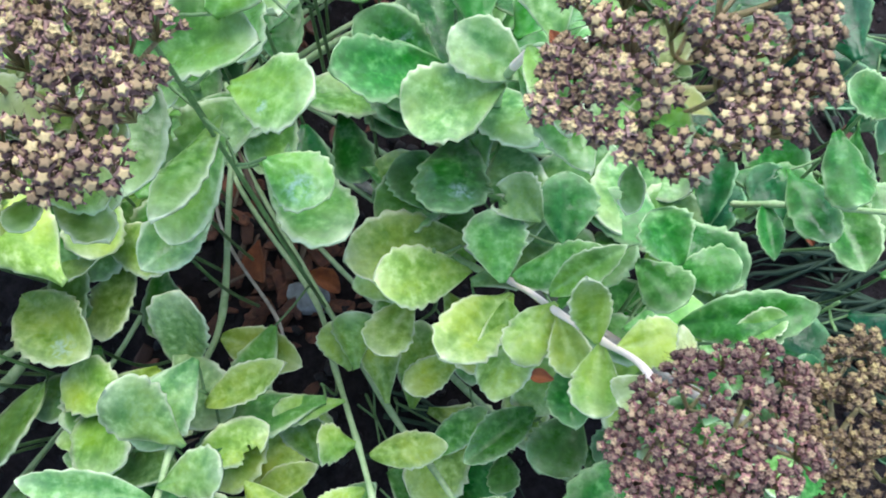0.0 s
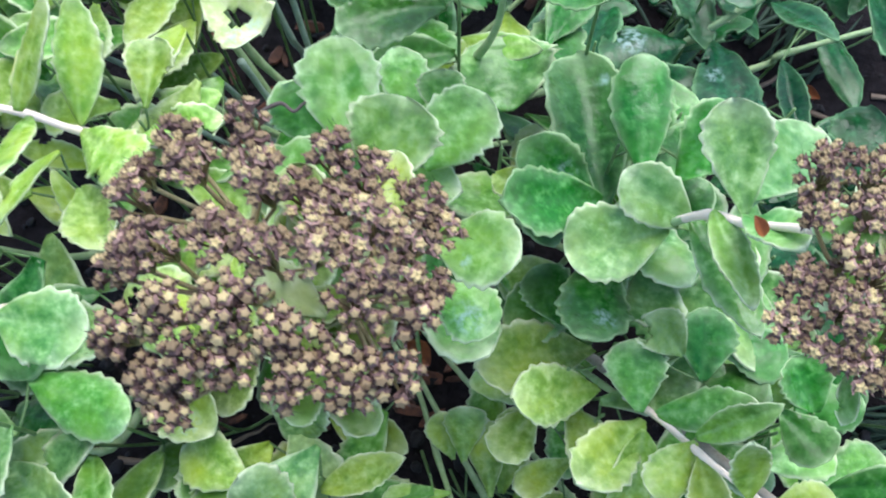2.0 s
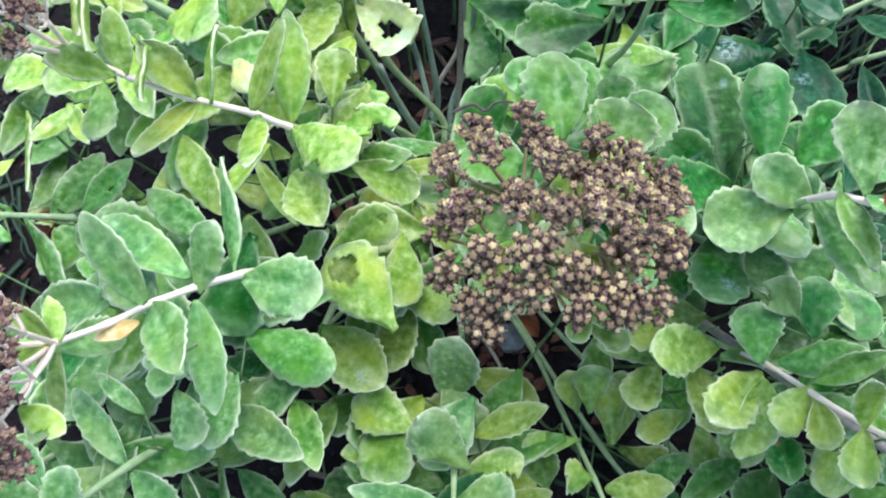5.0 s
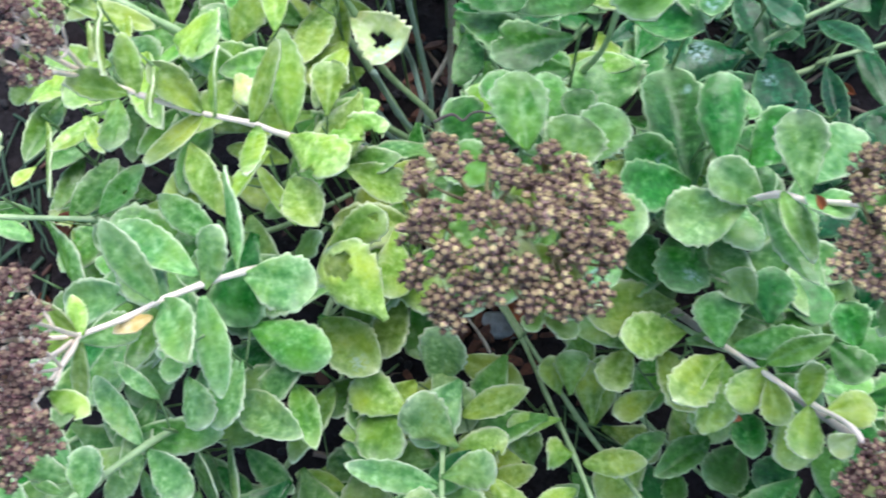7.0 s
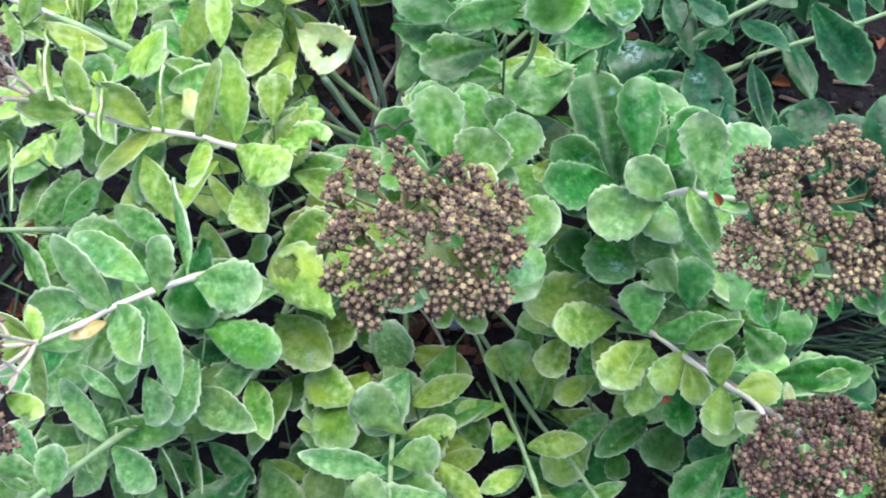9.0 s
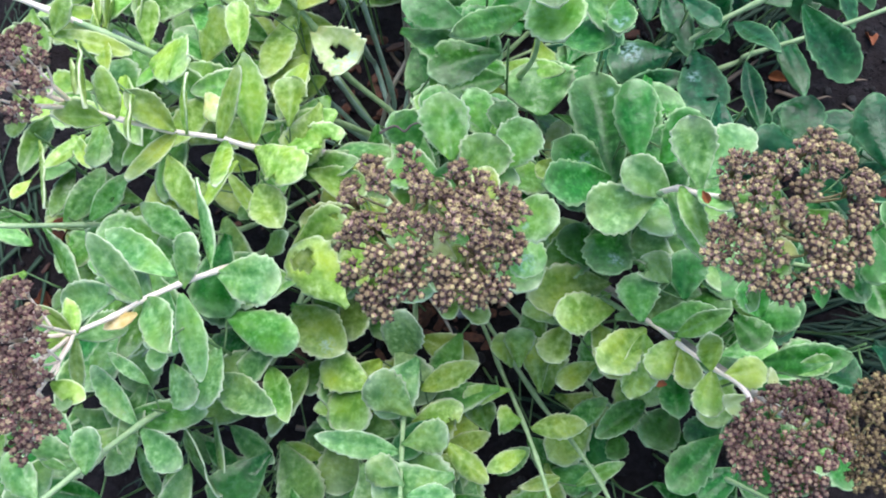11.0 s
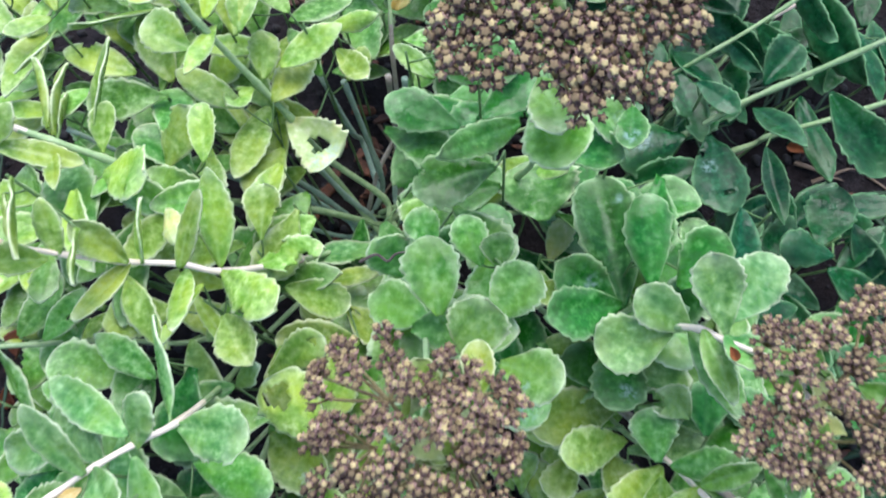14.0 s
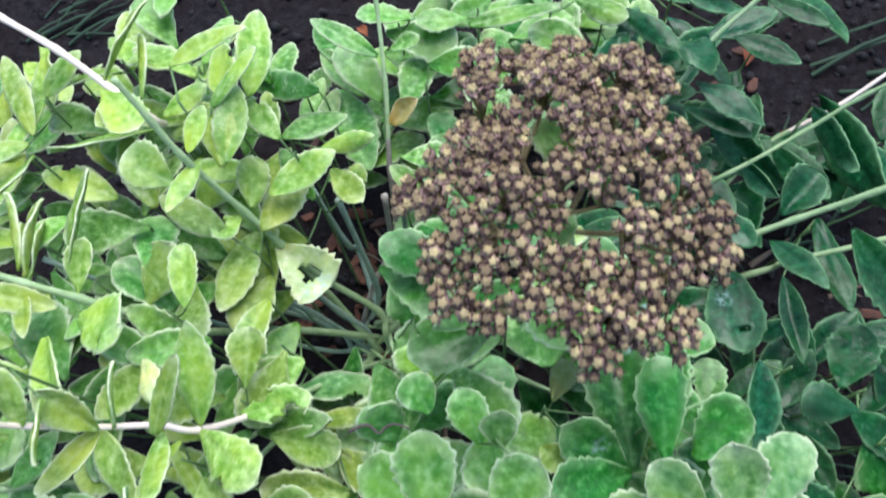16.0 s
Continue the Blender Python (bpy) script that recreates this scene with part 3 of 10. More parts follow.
seed_head(s, (0.1611, 0.2239, 0.4380), 0.0462, 0.0516, (0.1631, 0.2255, 0.4020), 2, domes=((-0.64, 0.44), (-0.34, 0.42), (-0.10, 0.46), (0.15, 0.68), (0.42, 0.86), (0.65, 0.67), (0.35, 0.45), (-0.65, 0.20), (-0.38, 0.16), (0.66, 0.26), (0.84, 0.39), (-0.71, -0.24), (-0.84, -0.47), (-0.54, -0.40), (-0.36, -0.22), (-0.60, -0.62), (-0.42, -0.68), (-0.09, -0.06), (0.40, -0.18), (0.64, -0.17), (0.73, -0.39), (0.39, -0.46), (0.50, -0.62), (0.21, -0.69), (-0.20, -0.77), (-0.07, -0.86), (0.19, -0.42), (-0.24, -0.52), (0.13, 0.21), (-0.53, -0.11), (0.79, 0.04), (0.08, -0.20)), ball=0.0080, bract="A", size=0.88, pale=2, bracts=14)
# stonecrop shoot with a rosette of broad dark green leaves
s = shoot_c = shoot("stonecrop shoot with a rosette of broad dark green leaves", [(-0.0971, 0.4511, -0.004), (-0.0251, 0.3914, 0.0743), (0.0629, 0.3186, 0.12), (0.0831, 0.3042, 0.22), (0.0933, 0.2976, 0.28), (0.1046, 0.3007, 0.31)], 0.0024, 0.0014, "green")
leaf(s, (0.0890, 0.3010, 0.2650), (0.0726, 0.3892, 0.2638), 0.0475, 5, "C", glint=(0.8, 0.4, 0.08))
leaf(s, (0.0847, 0.2972, 0.2689), (0.0456, 0.3211, 0.2986), 0.0357, 0, "C", glint=(0.5, 0.2, 0.2))
leaf(s, (0.1014, 0.3020, 0.3063), (0.0941, 0.3572, 0.3214), 0.0328, -1, "C")
leaf(s, (0.1171, 0.3053, 0.3000), (0.1416, 0.3368, 0.3150), 0.0347, 1, "C")
leaf(s, (0.0847, 0.2959, 0.2886), (0.0383, 0.2782, 0.3183), 0.0360, -1, "C")
leaf(s, (0.0869, 0.2813, 0.1940), (0.0442, 0.2583, 0.2021), 0.0391, -2, "A")
leaf(s, (0.0766, 0.2567, 0.214), (0.0583, 0.2842, 0.2221), 0.0325, 5, "C")
leaf(s, (0.0437, 0.3557, 0.174), (0.0554, 0.3899, 0.1821), 0.0215, 4, "P")
# arching stonecrop shoot with small mottled leaves and dark seed head
s = shoot_d = shoot("arching stonecrop shoot with small mottled leaves and dark seed head", [(-0.1255, 0.4328, -0.004), (-0.0403, 0.362, 0.0811), (0.064, 0.2754, 0.13), (0.0979, 0.2287, 0.208), (0.1178, 0.2119, 0.236), (0.1357, 0.1883, 0.27), (0.1509, 0.1692, 0.298), (0.1628, 0.1484, 0.335), (0.1738, 0.1214, 0.327)], 0.0019, 0.0012, "green", "pink", 0.438)
leaf(s, (0.0957, 0.2244, 0.2181), (0.053, 0.2085, 0.2478), 0.0333, -6, "Y")
leaf(s, (0.1121, 0.2076, 0.2500), (0.1081, 0.2398, 0.2620), 0.0331, -6, "A")
leaf(s, (0.117, 0.2033, 0.2702), (0.1536, 0.2069, 0.2999), 0.0224, -4, "A", form="lance")
leaf(s, (0.1317, 0.193, 0.283), (0.1586, 0.2052, 0.3127), 0.0164, 7, "A", form="lance")
leaf(s, (0.1159, 0.2069, 0.236), (0.0856, 0.1704, 0.2541), 0.0327, 2, "Y")
leaf(s, (0.1141, 0.1997, 0.2500), (0.1109, 0.1586, 0.2200), 0.0312, -7, "Y", form="lance")
leaf(s, (0.1353, 0.1938, 0.2658), (0.1155, 0.1668, 0.2709), 0.0248, -2, "Y")
leaf(s, (0.1485, 0.1671, 0.3029), (0.1427, 0.1845, 0.3326), 0.0183, -5, "Y")
leaf(s, (0.1509, 0.1681, 0.298), (0.1452, 0.1379, 0.3017), 0.0232, -1, "Y")
leaf(s, (0.1549, 0.1624, 0.3119), (0.1806, 0.1674, 0.3126), 0.0236, -6, "Y")
leaf(s, (0.1357, 0.1872, 0.27), (0.1443, 0.1606, 0.2631), 0.0214, 3, "Y")
leaf(s, (0.1693, 0.2087, 0.2772), (0.1876, 0.1885, 0.2853), 0.0251, 6, "C")
leaf(s, (0.1909, 0.2140, 0.2565), (0.1781, 0.2378, 0.2646), 0.0305, 6, "C")
leaf(s, (0.1970, 0.2256, 0.2082), (0.2303, 0.2274, 0.2163), 0.0271, 3, "C")
leaf(s, (0.1806, 0.1746, 0.3024), (0.2334, 0.1764, 0.3105), 0.0248, 13, "C", form="lance")
leaf(s, (0.1978, 0.168, 0.3014), (0.2212, 0.1759, 0.3095), 0.0138, -7, "A")
leaf(s, (0.1569, 0.1697, 0.1200), (0.1357, 0.1337, 0.1300), 0.0385, -3, "C")
leaf(s, (0.1464, 0.1880, 0.1700), (0.1491, 0.1527, 0.1800), 0.0262, 7, "C")
leaf(s, (0.1307, 0.1702, 0.1300), (0.0905, 0.1405, 0.1400), 0.0255, 4, "C", form="lance")
leaf(s, (0.1883, 0.1461, 0.1500), (0.1443, 0.1023, 0.1600), 0.0352, -1, "C")
leaf(s, (0.1906, 0.1693, 0.14), (0.1689, 0.1395, 0.1157), 0.0305, 6, "C")
leaf(s, (0.202, 0.1221, 0.144), (0.1686, 0.0975, 0.1521), 0.0283, 2, "C")
leaf(s, (0.1132, 0.1521, 0.0900), (0.1149, 0.1259, 0.1000), 0.0215, 4, "C")
leaf(s, (0.0951, 0.2516, 0.1885), (0.0316, 0.2305, 0.2175), 0.0421, 2, "Y")
leaf(s, (0.1744, 0.1459, 0.35), (0.1728, 0.1616, 0.3527), 0.0074, 1, "P", form="lance")
leaf(s, (0.1628, 0.1474, 0.335), (0.1533, 0.1413, 0.3215), 0.0154, -0, "P")
seed_head(s, (0.1775, 0.1207, 0.3610), 0.0374, 0.0366, (0.1744, 0.1207, 0.3250), 3, domes=((-0.56, 0.40), (-0.22, 0.63), (0.17, 0.70), (0.49, 0.81), (0.80, 0.62), (-0.41, 0.08), (-0.81, -0.04), (-0.72, -0.37), (-0.38, -0.29), (-0.00, 0.31), (0.36, 0.42), (-0.10, -0.15), (0.23, -0.21), (0.67, 0.23), (0.81, -0.09), (0.53, -0.37), (0.13, -0.54), (-0.19, -0.60), (-0.50, -0.63), (0.38, 0.01), (-0.04, -0.81), (0.36, -0.72), (-0.65, 0.18)), ball=0.0078, size=0.78, bracts=8, bract="C", pale=1, capsule=DARK_CAPSULE)
s = shoot("stonecrop stalk with a small weathered yellow-brown seed head", [(-0.0767, 0.4042, 0), (0.0562, 0.2863, 0.1425), (0.2192, 0.1384, 0.265), (0.2292, 0.1284, 0.325)], 0.0036, 0.0022, "dry")
seed_head(s, (0.2292, 0.1284, 0.343), 0.0219, 0.0391, (0.2292, 0.1284, 0.325), 7, size=0.75, ball=0.0075, bracts=3, bract="D", capsule=OLIVE_CAPSULE)
# flowerless stonecrop shoot with pale green spoon-shaped leaves
s = shoot_e = shoot("flowerless stonecrop shoot with pale green spoon-shaped leaves", [(-0.089, 0.4401, -0.004), (-0.0767, 0.3483, 0.0652), (-0.0616, 0.236, 0.1), (-0.0605, 0.1845, 0.1400), (-0.0540, 0.1378, 0.1900), (-0.0507, 0.1112, 0.2120), (-0.0446, 0.0748, 0.2500)], 0.0024, 0.0014, "green")
leaf(s, (-0.0636, 0.1834, 0.1450), (-0.0576, 0.2184, 0.1900), 0.0397, -3, "B", form="spoon")
leaf(s, (-0.0520, 0.2104, 0.1300), (-0.0028, 0.1946, 0.1300), 0.0299, -9, "Y", form="lance")
leaf(s, (-0.0447, 0.1626, 0.1700), (0.0003, 0.1834, 0.1850), 0.0218, -2, "Y", form="lance")
leaf(s, (-0.0442, 0.1372, 0.2000), (-0.0778, 0.1609, 0.2250), 0.0353, -5, "B", form="spoon")
leaf(s, (-0.0783, 0.1588, 0.1800), (-0.1232, 0.1796, 0.1700), 0.0350, -2, "Y", form="spoon")
leaf(s, (-0.0807, 0.1573, 0.1600), (-0.1299, 0.1459, 0.1550), 0.0236, 6, "Y", form="lance")
leaf(s, (-0.0527, 0.1107, 0.2150), (-0.1100, 0.1166, 0.2350), 0.0218, -5, "B", form="lance")
leaf(s, (-0.0518, 0.1172, 0.2100), (-0.0168, 0.1240, 0.2260), 0.0277, -7, "B", form="spoon")
leaf(s, (-0.0440, 0.0864, 0.2400), (-0.0713, 0.0995, 0.2400), 0.0259, -6, "B", form="spoon")
leaf(s, (-0.0427, 0.1628, 0.1400), (-0.0064, 0.1297, 0.1150), 0.0441, -5, "Y", form="spoon")
leaf(s, (0.0247, 0.1717, 0.1400), (-0.0136, 0.1623, 0.1500), 0.0187, 4, "Y", form="spoon")
leaf(s, (-0.0227, 0.1242, 0.1600), (0.0106, 0.0951, 0.1700), 0.0206, -4, "Y", form="lance")
leaf(s, (-0.0410, 0.0797, 0.2450), (-0.0093, 0.0817, 0.2350), 0.0187, -3, "B", form="lance")
leaf(s, (-0.1325, 0.1123, 0.084), (-0.1706, 0.1183, 0.0921), 0.0185, -6, "Y", form="lance")
leaf(s, (0.0348, 0.1465, 0.1500), (0.0152, 0.1455, 0.1650), 0.0239, 7, "Y", form="spoon")
leaf(s, (0.0417, 0.1405, 0.1500), (0.0843, 0.1465, 0.1600), 0.0220, -1, "Y", form="lance")
leaf(s, (0.0659, 0.1070, 0.1300), (0.0352, 0.0977, 0.1400), 0.0133, -8, "Y", form="lance")
leaf(s, (0.0793, 0.1015, 0.1300), (0.1149, 0.1226, 0.1400), 0.0143, -12, "A", form="lance")
leaf(s, (0.0384, 0.1238, 0.1400), (0.0086, 0.1058, 0.1500), 0.0173, -6, "Y", form="lance")
leaf(s, (0.0305, 0.1903, 0.1400), (0.0266, 0.2181, 0.1600), 0.0275, -5, "Y", form="spoon")
leaf(s, (0.0667, 0.2175, 0.194), (0.0487, 0.1846, 0.2021), 0.0278, 2, "Y", form="spoon")
leaf(s, (0.0980, 0.2476, 0.1700), (0.0305, 0.2264, 0.1650), 0.0370, -5, "Y", form="lance")
leaf(s, (0.061, 0.2571, 0.194), (0.059, 0.2978, 0.2021), 0.0430, -6, "Y", form="spoon")
leaf(s, (0.0924, 0.1970, 0.1500), (0.0595, 0.1754, 0.1600), 0.0223, -0, "Y", form="spoon")
leaf(s, (-0.1522, 0.2433, 0.2000), (-0.0979, 0.2323, 0.2100), 0.0367, 0, "Y", form="spoon")
leaf(s, (-0.1115, 0.2554, 0.1900), (-0.0607, 0.2338, 0.2000), 0.0340, 0, "Y", form="spoon")
leaf(s, (-0.1547, 0.2253, 0.1650), (-0.1107, 0.2016, 0.1700), 0.0320, 0, "A", form="spoon")
leaf(s, (0.0080, 0.1404, 0.1100), (-0.0024, 0.1669, 0.1300), 0.0278, 0, "A", form="spoon")
leaf(s, (0.0475, 0.1725, 0.1300), (0.0404, 0.2138, 0.1500), 0.0265, 0, "Y", form="spoon")
leaf(s, (-0.0272, 0.1211, 0.1200), (0.0109, 0.1352, 0.1300), 0.0196, 0, "Y", form="lance")
leaf(s, (-0.0477, 0.1187, 0.1300), (-0.0129, 0.1001, 0.1300), 0.0267, 0, "Y", form="spoon")
leaf(s, (0.0168, 0.1077, 0.1000), (0.0406, 0.1302, 0.1200), 0.0208, 0, "A", form="lance")
leaf(s, (-0.0924, 0.1325, 0.1400), (-0.1275, 0.1369, 0.1500), 0.0219, 0, "A", form="lance")
leaf(s, (0.0236, 0.1934, 0.1200), (0.0135, 0.2171, 0.1400), 0.0240, 0, "Y", form="spoon")
leaf(s, (0.0710, 0.1492, 0.0900), (0.1036, 0.1745, 0.1100), 0.0222, 0, "A", form="lance")
leaf(s, (-0.0992, 0.0804, 0.1200), (-0.0674, 0.0953, 0.1300), 0.0205, 0, "A", form="lance")
leaf(s, (-0.0948, 0.0901, 0.094), (-0.12, 0.0942, 0.1021), 0.0154, 5, "A", form="spoon")
# sprawling stonecrop shoot with yellow-green leaves and a pinkish stem
s = shoot_f = shoot("sprawling stonecrop shoot with yellow-green leaves and a pinkish stem", [(-0.0907, 0.4187, -0.004), (-0.1114, 0.381, 0.1125), (-0.1368, 0.335, 0.22), (-0.1606, 0.3048, 0.297), (-0.1814, 0.3032, 0.315), (-0.2073, 0.2963, 0.34), (-0.2292, 0.2918, 0.365), (-0.2464, 0.2872, 0.395)], 0.0024, 0.0014, "green", "pink", 0.278)
leaf(s, (-0.231, 0.29, 0.3688), (-0.2393, 0.3151, 0.3908), 0.0174, -4, "Y", form="lance")
leaf(s, (-0.2195, 0.3044, 0.3756), (-0.2134, 0.2708, 0.3837), 0.0146, 62, "Y", form="lance")
leaf(s, (-0.2301, 0.2841, 0.3817), (-0.2491, 0.272, 0.4114), 0.0193, -6, "Y")
leaf(s, (-0.2021, 0.295, 0.3433), (-0.2257, 0.3105, 0.373), 0.0219, -1, "Y")
leaf(s, (-0.1985, 0.2976, 0.3324), (-0.1943, 0.3281, 0.3621), 0.0178, -56, "Y", form="lance")
leaf(s, (-0.1829, 0.3143, 0.3181), (-0.2024, 0.3417, 0.3013), 0.0180, -10, "P", form="lance")
leaf(s, (-0.1749, 0.2955, 0.3332), (-0.1617, 0.3355, 0.3629), 0.0167, -12, "Y", form="lance")
leaf(s, (-0.1616, 0.3059, 0.3013), (-0.1701, 0.3607, 0.331), 0.0261, -3, "Y", form="lance")
leaf(s, (-0.2038, 0.2966, 0.3369), (-0.2262, 0.2576, 0.345), 0.0179, 12, "Y", form="lance")
leaf(s, (-0.1741, 0.2976, 0.3238), (-0.1647, 0.2536, 0.3535), 0.0178, 8, "Y", form="lance")
leaf(s, (-0.1606, 0.3031, 0.3009), (-0.1186, 0.2714, 0.3306), 0.0326, 4, "Y", bites=((0.62, 0.95, 0.16),))
leaf(s, (-0.249, 0.3126, 0.4041), (-0.2372, 0.2848, 0.4122), 0.0130, 61, "Y", form="lance")
leaf(s, (-0.2384, 0.3167, 0.4179), (-0.2228, 0.2716, 0.426), 0.0213, 62, "Y", form="lance")
leaf(s, (-0.1577, 0.2774, 0.294), (-0.1341, 0.2471, 0.3021), 0.0297, 1, "Y")
leaf(s, (-0.1587, 0.2609, 0.2567), (-0.1907, 0.2957, 0.2648), 0.0133, 14, "Y", form="lance")
leaf(s, (-0.2959, 0.3092, 0.294), (-0.2745, 0.281, 0.3021), 0.0129, 3, "Y", form="lance")
leaf(s, (-0.1363, 0.312, 0.238), (-0.095, 0.3066, 0.2137), 0.0290, 5, "Y")
seed_head(s, (-0.2520, 0.2740, 0.4560), 0.0257, 0.0305, (-0.2464, 0.2872, 0.3950), 4, domes=((-0.06, 0.67), (0.28, 0.79), (0.65, 0.36), (0.17, 0.23), (0.55, -0.06), (0.19, -0.31), (0.60, -0.62), (0.75, -0.24), (0.29, -0.79), (-0.42, 0.54), (-0.35, -0.01), (-0.17, -0.54), (-0.75, 0.25), (-0.64, -0.29)), ball=0.0072, size=0.85, bracts=4, pink=True, capsule=DARK_CAPSULE)
# sprawling stonecrop shoot with pale-edged leaves, one leaf yellowing
s = shoot_g = shoot("sprawling stonecrop shoot with pale-edged leaves, one leaf yellowing", [(-0.1079, 0.424, -0.004), (-0.1434, 0.3687, 0.0616), (-0.1868, 0.3011, 0.1), (-0.1746, 0.2474, 0.22), (-0.167, 0.2092, 0.32), (-0.1799, 0.1934, 0.345), (-0.1938, 0.1785, 0.362), (-0.2061, 0.1626, 0.378), (-0.2171, 0.1472, 0.4)], 0.0024, 0.0014, "green", "pink", 0.45)
leaf(s, (-0.1909, 0.1735, 0.3786), (-0.2174, 0.202, 0.4083), 0.0195, -7, "B", form="lance")
leaf(s, (-0.185, 0.1961, 0.3471), (-0.2405, 0.225, 0.3395), 0.0238, 14, "B", form="lance")
leaf(s, (-0.1793, 0.1898, 0.345), (-0.1702, 0.2162, 0.3747), 0.0218, -5, "B")
leaf(s, (-0.1696, 0.2065, 0.3263), (-0.1881, 0.2664, 0.3344), 0.0263, -62, "B", form="lance")
leaf(s, (-0.1667, 0.2057, 0.3231), (-0.1233, 0.1998, 0.3264), 0.0377, 0, "B", bites=((0.65, 1.0, 0.12),))
leaf(s, (-0.1936, 0.1771, 0.3637), (-0.1639, 0.1423, 0.3934), 0.0260, 8, "B", form="lance")
leaf(s, (-0.1802, 0.1859, 0.3459), (-0.166, 0.1366, 0.3216), 0.0212, -3, "B", form="lance")
leaf(s, (-0.2274, 0.1481, 0.3773), (-0.2078, 0.1648, 0.353), 0.0206, 7, "B")
leaf(s, (-0.2155, 0.1473, 0.4), (-0.2265, 0.1678, 0.3953), 0.0118, -0, "Y", form="lance")
leaf(s, (-0.219, 0.1487, 0.4), (-0.2343, 0.1586, 0.4149), 0.0109, -4, "Y", form="lance")
leaf(s, (-0.2159, 0.1446, 0.405), (-0.2277, 0.1353, 0.4165), 0.0134, -1, "Y")
leaf(s, (-0.2181, 0.1454, 0.3931), (-0.223, 0.1196, 0.3688), 0.0097, -13, "Y", form="lance")
leaf(s, (-0.1887, 0.1584, 0.3395), (-0.1894, 0.1376, 0.3476), 0.0136, -3, "B")
leaf(s, (-0.1785, 0.1927, 0.2558), (-0.1213, 0.1775, 0.2639), 0.0338, -4, "A")
leaf(s, (-0.1482, 0.2179, 0.1844), (-0.1021, 0.1847, 0.1925), 0.0432, -5, "Y", glint=(0.75, 0.3, 0.2))
leaf(s, (-0.0937, 0.2053, 0.2500), (-0.1358, 0.2409, 0.2700), 0.0454, -6, "Y", bites=((0.76, 0, 0.2),), form="spoon")
leaf(s, (-0.1431, 0.2535, 0.228), (-0.1041, 0.2765, 0.2577), 0.0284, 6, "Y", bites=((0.84, 0.05, 0.12),), form="spoon")
leaf(s, (-0.2014, 0.2392, 0.2773), (-0.2414, 0.2637, 0.2854), 0.0227, -1, "A", form="lance")
leaf(s, (-0.1953, 0.1665, 0.37), (-0.2108, 0.1549, 0.3781), 0.0101, 5, "O", form="lance")
leaf(s, (-0.1583, 0.2421, 0.248), (-0.1381, 0.2508, 0.2777), 0.0177, -5, "B", form="lance")
leaf(s, (-0.1182, 0.3285, 0.194), (-0.0777, 0.3344, 0.2021), 0.0162, -12, "Y", form="lance")
seed_head(s, (-0.2142, 0.1178, 0.4610), 0.0302, 0.0463, (-0.2171, 0.1472, 0.4000), 5, domes=((-0.14, 0.85), (-0.17, 0.57), (0.17, 0.53), (0.03, 0.31), (0.45, 0.24), (0.31, 0.03), (0.08, -0.07), (0.61, -0.10), (0.63, -0.42), (0.34, -0.34), (0.24, -0.60), (0.56, -0.70), (0.77, -0.55), (-0.50, 0.71), (-0.41, 0.32), (-0.28, 0.00), (-0.14, -0.34), (-0.04, -0.70), (-0.77, 0.46), (-0.66, 0.11), (-0.50, -0.29), (0.37, -0.85)), ball=0.0078, size=0.85, bracts=5, pink=True, capsule=DARK_CAPSULE)
# sprawling stonecrop shoot with yellow-green leaves, some eaten
s = shoot_h = shoot("sprawling stonecrop shoot with yellow-green leaves, some eaten", [(-0.105, 0.4371, -0.004), (-0.1548, 0.4115, 0.1143), (-0.2157, 0.3802, 0.22), (-0.2353, 0.3811, 0.26), (-0.2566, 0.3824, 0.285), (-0.282, 0.3836, 0.31), (-0.3136, 0.3884, 0.33), (-0.3333, 0.3901, 0.345), (-0.3504, 0.3942, 0.36)], 0.0031, 0.0018, "green", "pink", 0.688)
leaf(s, (-0.2465, 0.3657, 0.3014), (-0.2081, 0.3557, 0.3311), 0.0414, -4, "Y", bites=((0.7, 0.62, 0.06),))
leaf(s, (-0.3085, 0.3718, 0.325), (-0.2944, 0.3936, 0.3446), 0.0182, 1, "Y")
leaf(s, (-0.2933, 0.3931, 0.2819), (-0.3052, 0.4414, 0.2576), 0.0231, -57, "Y", form="lance")
leaf(s, (-0.2992, 0.4022, 0.2824), (-0.3188, 0.4407, 0.2581), 0.0218, -62, "Y", form="lance")
leaf(s, (-0.2817, 0.3795, 0.3069), (-0.2694, 0.3487, 0.315), 0.0131, -6, "Y", form="lance")
leaf(s, (-0.313, 0.3726, 0.3247), (-0.2609, 0.3738, 0.3004), 0.0196, -9, "Y", form="lance")
leaf(s, (-0.2235, 0.3873, 0.2583), (-0.2045, 0.4225, 0.288), 0.0339, -6, "Y", bites=((0.62, -0.95, 0.25),))
leaf(s, (-0.1813, 0.3752, 0.3014), (-0.1845, 0.4138, 0.3095), 0.0206, -4, "Y")
leaf(s, (-0.1705, 0.4562, 0.2156), (-0.188, 0.3945, 0.2237), 0.0303, 6, "Y", form="lance")
leaf(s, (-0.2572, 0.3857, 0.285), (-0.2572, 0.4185, 0.2976), 0.0194, 5, "Y")
leaf(s, (-0.3495, 0.2795, 0.1776), (-0.3184, 0.3255, 0.1857), 0.0288, 6, "A", form="lance")
leaf(s, (-0.308, 0.27, 0.2194), (-0.2794, 0.3059, 0.2275), 0.0222, 2, "A", bites=((0.5, 0.3, 0.08),), form="lance")
leaf(s, (-0.3083, 0.2725, 0.198), (-0.2955, 0.2847, 0.2061), 0.0277, 4, "A")
leaf(s, (-0.3606, 0.2718, 0.1918), (-0.3131, 0.2157, 0.1999), 0.0307, 53, "A", form="lance")
leaf(s, (-0.3456, 0.2896, 0.2488), (-0.3533, 0.2717, 0.2569), 0.0112, 3, "Y")
